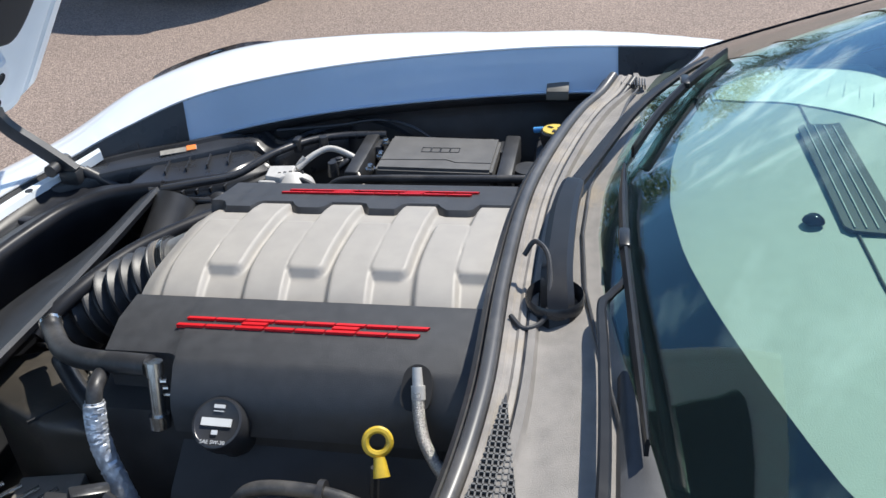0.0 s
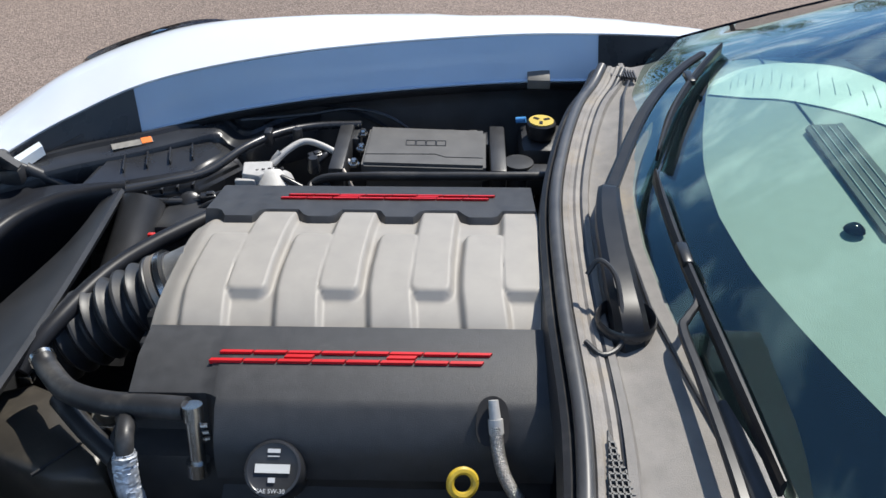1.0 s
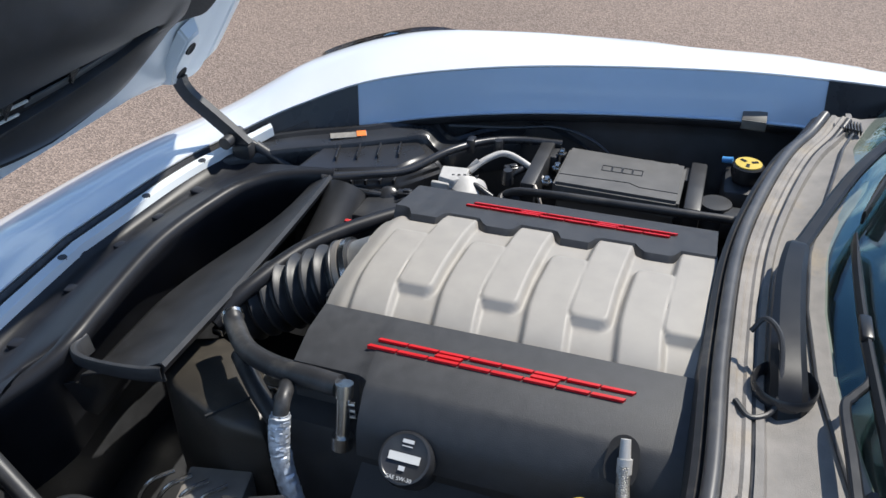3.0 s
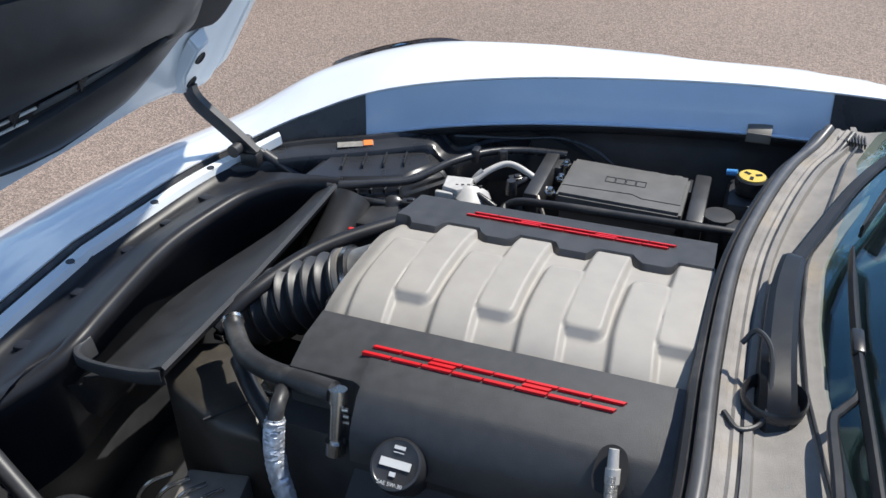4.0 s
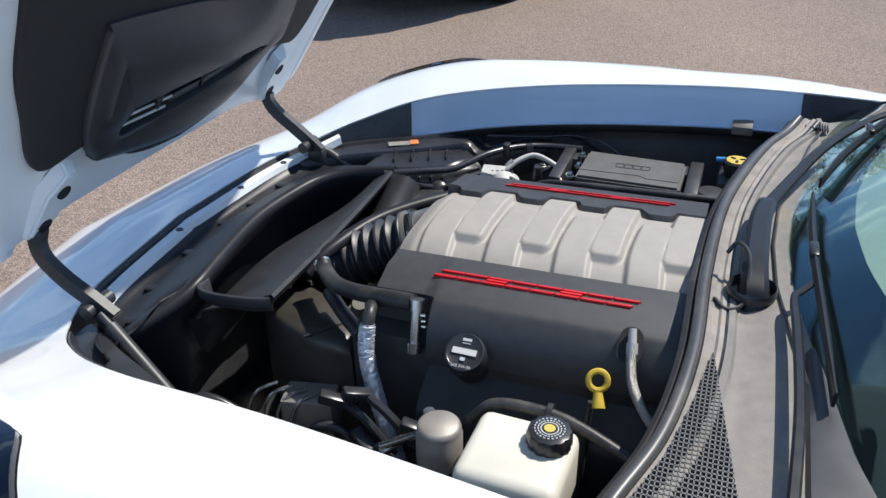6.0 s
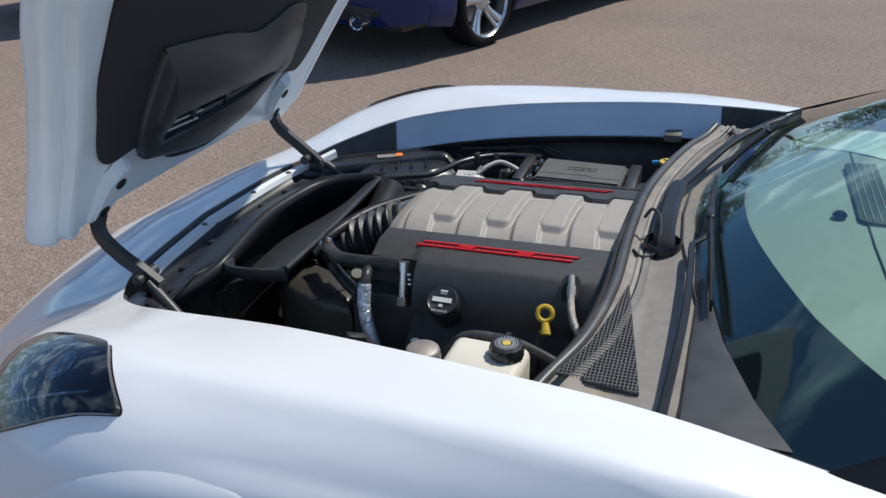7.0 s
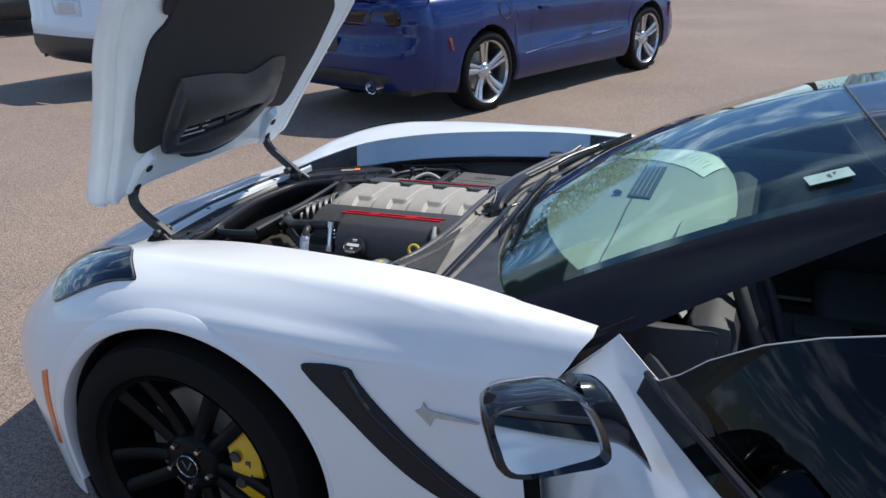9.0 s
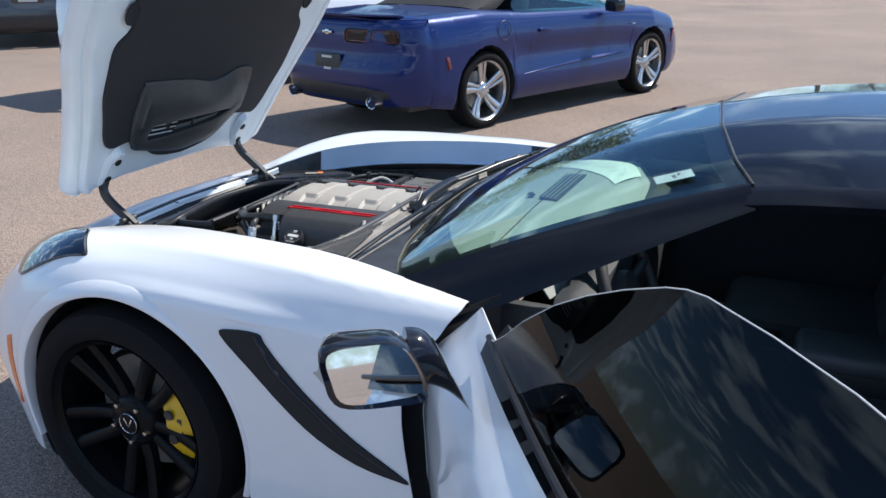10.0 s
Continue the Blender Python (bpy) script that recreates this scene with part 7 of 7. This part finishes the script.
# deck, hood, nose, tail
bm = BM()
rows = []
for x in np.linspace(-1.02, 0.25, 14):
    q = blue_sec(x)[0]
    rows.append([(x, q[0] * u, q[1] + 0.02 * (1 - u * u)) for u in np.linspace(-1, 1, 17)])
sheet(bm, rows, 0.004)
part("boot_lid", bm, BLUE, blue, "metallic blue boot lid")
bm = BM()
rows = []
for x in np.linspace(1.95, 3.66, 16):
    q = blue_sec(x)[0]
    rows.append([(x, q[0] * u, q[1] + 0.05 * (1 - u * u) * (1 if x < 3.2 else 0.4)) for u in np.linspace(-1, 1, 17)])
sheet(bm, rows, 0.004)
part("bonnet", bm, BLUE, blue, "metallic blue bonnet")
bm = BM()
rows = []
tail = [(1.00, -1.00), (0.97, -1.035), (0.92, -1.045), (0.83, -1.05), (0.78, -1.05), (0.70, -1.045), (0.62, -1.075), (0.50, -1.085), (0.44, -1.07), (0.36, -1.045), (0.285, -1.00)]


def blue_side(x, z):
    """The blue car's half width at x and height z."""
    q = smooth_section(blue_sec(x))
    return float(np.interp(-z, [-p[1] for p in q], [p[0] for p in q]))


def blue_tail(u, z, x):
    return (x + 0.30 * abs(u) ** 6, u * 0.885 * (1 + 0.025 * math.sin((z - 0.44) * 5.5)), z)


for u in np.linspace(-1, 1, 49):
    rows.append([blue_tail(u, z, x) for z, x in tail])
for x1 in (-0.70, -0.64):
    rows.append([(x1, blue_side(x1, z) + 0.004, z) for z, x in tail])
    rows.insert(0, [(x1, -blue_side(x1, z) - 0.004, z) for z, x in tail])
sheet(bm, rows, 0.005)
part("tail_panel", bm, BLUE, blue, "metallic blue tail panel", smooth=70)
bm = BM()
rows = []
for u in np.linspace(-1, 1, 33):
    a = Vector(blue_tail(u, 1.00, -1.00))
    y1 = u * (blue_side(-0.66, 0.96) - 0.004)
    w1 = blue_sec(-0.66)[0][0]
    e = max(0.0, abs(y1) - w1) / (abs(blue_side(-0.66, 0.96)) - w1)
    b = Vector((-0.66, y1, blue_sec(-0.66)[0][1] + 0.010 - 0.055 * e * e))
    rows.append([a.lerp(b, t) + Vector((0, 0, 0.012 * math.sin(math.pi * t))) for t in (0, 0.25, 0.5, 0.75, 1)])
sheet(bm, rows, 0.004)
part("rear_deck", bm, BLUE, blue, "metallic blue rear deck edge", smooth=60)
bm = BM()
rows = []
for u in np.linspace(-0.80, 0.80, 27):
    c = 0.30 * abs(u) ** 6
    rows.append([(-1.072 + c, u * 0.870, 0.445), (-1.064 + c, u * 0.865, 0.37), (-0.98 + c, u * 0.80, 0.27), (-0.75 + 0.3 * c, u * 0.78, 0.25)])
sheet(bm, rows, 0.005)
part("rear_diffuser", bm, BLACK, blue, "black lower rear valance")
for s in (-1, 1):
    # paired smoked tail lamps, exhaust tips
    for y0, w in ((0.40, 0.130), (0.665, 0.118)):
        c = 0.30 * (y0 / 0.86) ** 6
        ring = cr([(-w, -0.052, 0), (-w * 0.98, 0.045, 0), (0, 0.055, 0), (w * 0.98, 0.047, 0), (w, -0.045, 0), (0, -0.055, 0)], 4, True)
        bm = BM()
        yaw = 8 + 26 * (y0 - 0.3)
        TM = Matrix.Translation((-1.052 + c, s * y0, 0.870)) @ pose(0, 0, 0, 0, 0, -s * yaw) @ Matrix(((0, 0, -1), (1, 0, 0), (0, 1, 0))).to_4x4()
        vs = grid(bm, [[TM @ Vector((p.x * f, p.y * f, d)) for p in ring] for f, d in ((1.06, -0.02), (1.06, 0.008), (0.98, 0.014), (0.93, 0.006), (0.5, 0.009))], True)
        bm.faces.new(vs[-1])
        lampb = part("tail_lamp", bm, SMOKE, blue, "smoked dark tail lamp")
        bm = BM()
        tube(bm, [TM @ Vector((p.x * 0.80, p.y * 0.72, 0.0095)) for p in ring + ring[:1]], 0.0035, 6, False)
        part("light_ring", bm, TAIL, lampb, "dark red light ring")
    bm = BM()
    lathe(bm, [(0.046, -0.12), (0.050, -0.01), (0.052, 0.0), (0.046, -0.004), (0.042, -0.08), (0.0, -0.085)], 24, aim((-1.075, s * 0.56, 0.325), (-1, 0, -0.05)) @ Matrix.Diagonal((1.2, 1, 1, 1)))
    part("exhaust_tip", bm, CHROME, blue, "chrome exhaust tip")
    bm = BM(); box(bm, (-0.995, s * 0.55, 0.445), (0.02, 0.20, 0.025), 0.005, pose(0, 0, 0, 0, 0, -s * 8))
    part("rear_reflector", bm, TAIL, blue, "dark red reflector")
bm = BM(); box(bm, (-1.068, 0.0, 0.62), (0.02, 0.36, 0.17), 0.01)
rec = part("plate_recess", bm, BLACK, blue, "dark plate recess with pale bars")
for z, w in ((0.675, 0.14), (0.575, 0.10)):
    bm = BM(); box(bm, (-1.081, 0.0, z), (0.003, w, 0.020), 0.001)
    part("plate_bar", bm, PALE, rec, smooth=0)
bm = BM()
box(bm, (-1.062, 0, 0.885), (0.012, 0.13, 0.022), 0.004); box(bm, (-1.062, 0, 0.885), (0.012, 0.05, 0.042), 0.004)
part("tail_badge", bm, CHROME, blue, "small bright badge")
bm = BM()
sheet(bm, [[(-1.03 + 0.15 * abs(u) ** 3 + a, u * 0.74, 1.005 + b) for a, b in ((0.10, 0.0), (0.02, 0.030), (-0.02, 0.034), (-0.015, 0.020), (0.05, 0.0))] for u in np.linspace(-1, 1, 21)], 0.004)
part("boot_spoiler", bm, BLUE, blue, "low blue boot spoiler")
bm = BM()
rows = []
for u in np.linspace(-1, 1, 25):
    c = -0.30 * abs(u) ** 3
    rows.append([(3.66 + c * 0.5 + dx, u * 0.66, z) for z, dx in ((0.68, -0.02), (0.60, 0.06), (0.45, 0.09), (0.30, 0.07), (0.22, 0.0))])
sheet(bm, rows, 0.005)
part("front_bumper", bm, BLUE, blue, "metallic blue front bumper")
# soft top, glass
bm = BM()
rows = []
for x in np.linspace(0.08, 1.62, 20):
    zt = along([(0.08, 1.06), (0.35, 1.22), (0.65, 1.32), (1.0, 1.345), (1.4, 1.33), (1.62, 1.30)], x)
    w = along([(0.08, 0.70), (0.5, 0.66), (1.0, 0.62), (1.62, 0.58)], x)
    lo = along([(0.08, 1.02), (0.42, 1.03), (0.62, 1.16), (0.9, 1.25), (1.62, 1.25)], x)
    rows.append([(x, w * math.copysign(min(1, abs(u) * 1.15) ** 0.9, u), lo + (zt - lo) * (1 - abs(u) ** 4)) for u in np.linspace(-1, 1, 21)])
sheet(bm, rows, 0.006)
part("soft_top", bm, SOFTTOP, blue, "black fabric soft top", smooth=60)
for s in (-1, 1):
    bm = BM()
    rows = []
    for x in np.linspace(0.46, 1.95, 16):
        top = along([(0.46, 1.06), (0.65, 1.19), (0.9, 1.26), (1.5, 1.25), (1.62, 1.23), (1.95, 1.02)], x)
        w0 = blue_sec(x)[1][0] + 0.02
        rows.append([(x, s * (w0 - 0.015 - (z - 1.0) * 0.75), z) for z in np.linspace(0.985, top, 5)])
    sheet(bm, rows, 0.004)
    part("side_window", bm, GLASS, blue, "side window")
bm = BM()
sheet(bm, [[(1.62 + 0.55 * t + 0.10 * (1 - u * u) * 0.6, u * (0.58 + 0.12 * t), 1.30 - 0.31 * t) for u in np.linspace(-1, 1, 15)] for t in np.linspace(0, 1, 6)], 0.004)
part("windscreen", bm, GLASS, blue, "raked windscreen")
bm = BM(); box(bm, (1.0, 0, 0.75), (1.5, 1.5, 0.40), 0.08); box(bm, (0.9, 0.4, 1.05), (0.14, 0.45, 0.35), 0.05); box(bm, (0.9, -0.4, 1.05), (0.14, 0.45, 0.35), 0.05)
part("cabin", bm, SEAT, blue, "dark cabin")
bm = BM(); box(bm, (1.3, 0, 0.27), (4.2, 1.5, 0.10), 0.03)
part("underbody", bm, BLACK, blue)


def suv(name, label, M, paint, L=3.0):
    """A tall estate car seen from behind; x forward from the rear axle."""
    v = thing(name, label, "car", M, "parked vehicles behind")

    def sec(x):
        w = along([(-0.95, 0.80), (-0.8, 0.90), (0, 0.94), (2.8, 0.93), (3.4, 0.86), (3.7, 0.70)], x)
        zt = along([(-0.95, 1.05), (-0.8, 1.10), (2.0, 1.06), (2.8, 1.02), (3.7, 0.80)], x)
        return [(w - 0.12, zt), (w - 0.02, zt - 0.05), (w, zt - 0.25), (w, 0.65), (w - 0.01, 0.45), (w - 0.05, 0.30)]
    xs = np.concatenate([np.linspace(-0.95, -0.42, 10), np.linspace(-0.4, 0.4, 30), np.linspace(0.44, 2.38, 14), np.linspace(2.4, 3.2, 30), np.linspace(3.24, 3.7, 8)])
    for s in (-1, 1):
        body_side(v, s, xs, sec, ((0, 0.38, 0.40), (2.8, 0.38, 0.40)), paint, "painted body side")
        wheel(v, (0, s * 0.80, 0.37), s, SILVER, 0.37, 0.26, 0.24, "twist")
        wheel(v, (2.8, s * 0.80, 0.37), s, SILVER, 0.37, 0.26, 0.24, "twist")
        bm = BM()
        sheet(bm, [[(x, s * (sec(0.5)[0][0] + 0.05 - 0.22 * t), 1.05 + 0.55 * t) for t in (0, 0.5, 1)] for x in np.linspace(-0.7, 1.9, 8)], 0.005)
        part("side_glass", bm, SMOKE, v, "dark side glass")
        bm = BM(); box(bm, (-0.93, s * 0.66, 0.86), (0.05, 0.26, 0.14), 0.02)
        part("tail_lamp", bm, TAIL, v, "red tail lamp")
        bm = BM(); box(bm, (-0.985, s * 0.68, 0.60), (0.02, 0.16, 0.035), 0.006)
        part("reflector", bm, TAIL, v, "red bumper reflector")
    bm = BM()
    rows = [[(-0.95 - 0.05 * (1 - abs(u) ** 3) + dx, u * 0.84, z) for z, dx in ((1.08, 0.02), (0.95, -0.01), (0.75, -0.015), (0.70, -0.03), (0.56, -0.03))] for u in np.linspace(-1, 1, 17)]
    sheet(bm, rows, 0.005)
    part("tailgate", bm, paint, v, "painted tailgate and bumper")
    bm = BM()
    rows = [[(-0.985 - 0.05 * (1 - abs(u) ** 3) + dx, u * 0.85, z) for z, dx in ((0.565, 0), (0.45, 0.0), (0.34, 0.05), (0.26, 0.2))] for u in np.linspace(-1, 1, 17)]
    sheet(bm, rows, 0.005)
    part("lower_bumper", bm, BLACK, v, "black lower bumper")
    bm = BM(); box(bm, (-1.01, 0, 0.86), (0.02, 0.52, 0.16), 0.02)
    rc_ = part("plate_recess", bm, paint, v)
    bm = BM(); box(bm, (-1.022, 0, 0.86), (0.006, 0.31, 0.11), 0.004)
    part("plate", bm, PALE, rc_, "pale blank plate", smooth=0)
    bm = BM()
    rows = [[(x, u * along([(-0.95, 0.66), (-0.6, 0.70), (1.6, 0.68), (2.0, 0.66)], x), along([(-0.95, 1.50), (-0.6, 1.62), (1.4, 1.64), (2.0, 1.52)], x) - 0.03 * u * u) for u in np.linspace(-1, 1, 13)] for x in np.linspace(-0.95, 2.0, 14)]
    sheet(bm, rows, 0.01)
    part("roof", bm, paint, v, "painted roof")
    bm = BM(); sheet(bm, [[(-0.93 - 0.06 * t, u * (0.80 - 0.12 * (1 - t)), 1.50 - 0.42 * t) for u in np.linspace(-1, 1, 9)] for t in (0, 0.5, 1)], 0.005)
    part("rear_window", bm, SMOKE, v, "dark rear window")
    bm = BM(); sheet(bm, [[(2.0 + 0.75 * t, u * (0.66 + 0.14 * t), 1.52 - 0.46 * t) for u in np.linspace(-1, 1, 9)] for t in (0, 0.5, 1)], 0.005)
    part("windscreen", bm, SMOKE, v, "dark windscreen")
    bm = BM(); rows = [[(x, u * 0.84, along([(2.6, 1.06), (3.3, 0.98), (3.7, 0.80)], x)) for u in np.linspace(-1, 1, 9)] for x in np.linspace(2.6, 3.7, 6)]
    sheet(bm, rows, 0.005)
    part("bonnet", bm, paint, v)
    bm = BM(); box(bm, (3.66, 0, 0.55), (0.12, 1.5, 0.50), 0.05)
    part("front_bumper", bm, paint, v)
    bm = BM(); box(bm, (1.2, 0, 0.75), (3.6, 1.55, 0.75), 0.1)
    part("underbody", bm, BLACK, v)
    return v


def facing(x, y, dx, dy):
    n = math.hypot(dx, dy)
    return Matrix.Translation((x, y, 0)) @ Matrix(((dx / n, -dy / n, 0), (dy / n, dx / n, 0), (0, 0, 1))).to_4x4()


suv("estate_car", "pearl white tall estate car with black lower bumper", facing(-5.55, 5.60, 0.25, 0.97), SUV_PAINT)
suv("dark_estate_car", "dark grey tall estate car with silver wheels", facing(-12.1, 9.1, -0.75, 0.66), DARK_PAINT)

# ---------------------------------------------------------------- trees beyond the car park, mirrored in the glass
def tree(x, y, h, seed):
    rnd = random.Random(seed)
    t = thing("tree", "leafy green tree beyond the car park", "tree", Matrix.Translation((x, y, 0)), "trees beyond the car park")
    bm = BM()
    tube(bm, cr([(0, 0, -0.1), (0.1, 0.05, h * 0.2), (-0.1, 0.1, h * 0.45), (0.05, 0, h * 0.75)], 5), lambda k: 0.24 * (1 - 0.8 * k), 9)
    for k in range(7):
        a, z = rnd.uniform(0, 6.28), h * rnd.uniform(0.3, 0.6)
        L = h * rnd.uniform(0.18, 0.30)
        tube(bm, cr([(0, 0, z), (L * 0.5 * math.cos(a), L * 0.5 * math.sin(a), z + L * 0.35), (L * math.cos(a), L * math.sin(a), z + L * 0.9)], 4), lambda k: 0.09 * (1 - 0.85 * k), 6)
    part("trunk", bm, BARK, t, "grey-brown trunk and limbs")
    verts, faces = [], []
    clumps = [(Vector((rnd.gauss(0, h * 0.15), rnd.gauss(0, h * 0.15), h * rnd.uniform(0.38, 0.95))), h * rnd.uniform(0.07, 0.14)) for _ in range(26)]
    for c, r in clumps:
        for _ in range(170):
            d = Vector((rnd.gauss(0, 1), rnd.gauss(0, 1), rnd.gauss(0, 0.8))).normalized() * r * rnd.uniform(0.55, 1.1)
            p = c + d
            u = Vector((rnd.gauss(0, 1), rnd.gauss(0, 1), rnd.gauss(0, 1))).normalized()
            w = u.orthogonal().normalized()
            s = h * rnd.uniform(0.006, 0.013)
            k = len(verts)
            verts += [p - u * s, p + w * s * 0.6, p + u * s, p - w * s * 0.6]
            faces.append((k, k + 1, k + 2, k + 3))
    me = bpy.data.meshes.new("crown")
    me.from_pydata([tuple(v) for v in verts], [], faces)
    me.materials.append(LEAF)
    ob = new("crown", me)
    ob.parent = t
    ob["kind"] = "stuff"
    return t


rnd = random.Random(7)
for k in range(16):
    tree(-26 + 4.4 * k + rnd.uniform(-1.2, 1.2), 44 + rnd.uniform(-3, 5), rnd.uniform(14, 17) if k < 3 else rnd.uniform(7, 9.5) if k < 7 else rnd.uniform(5, 7), 100 + k)
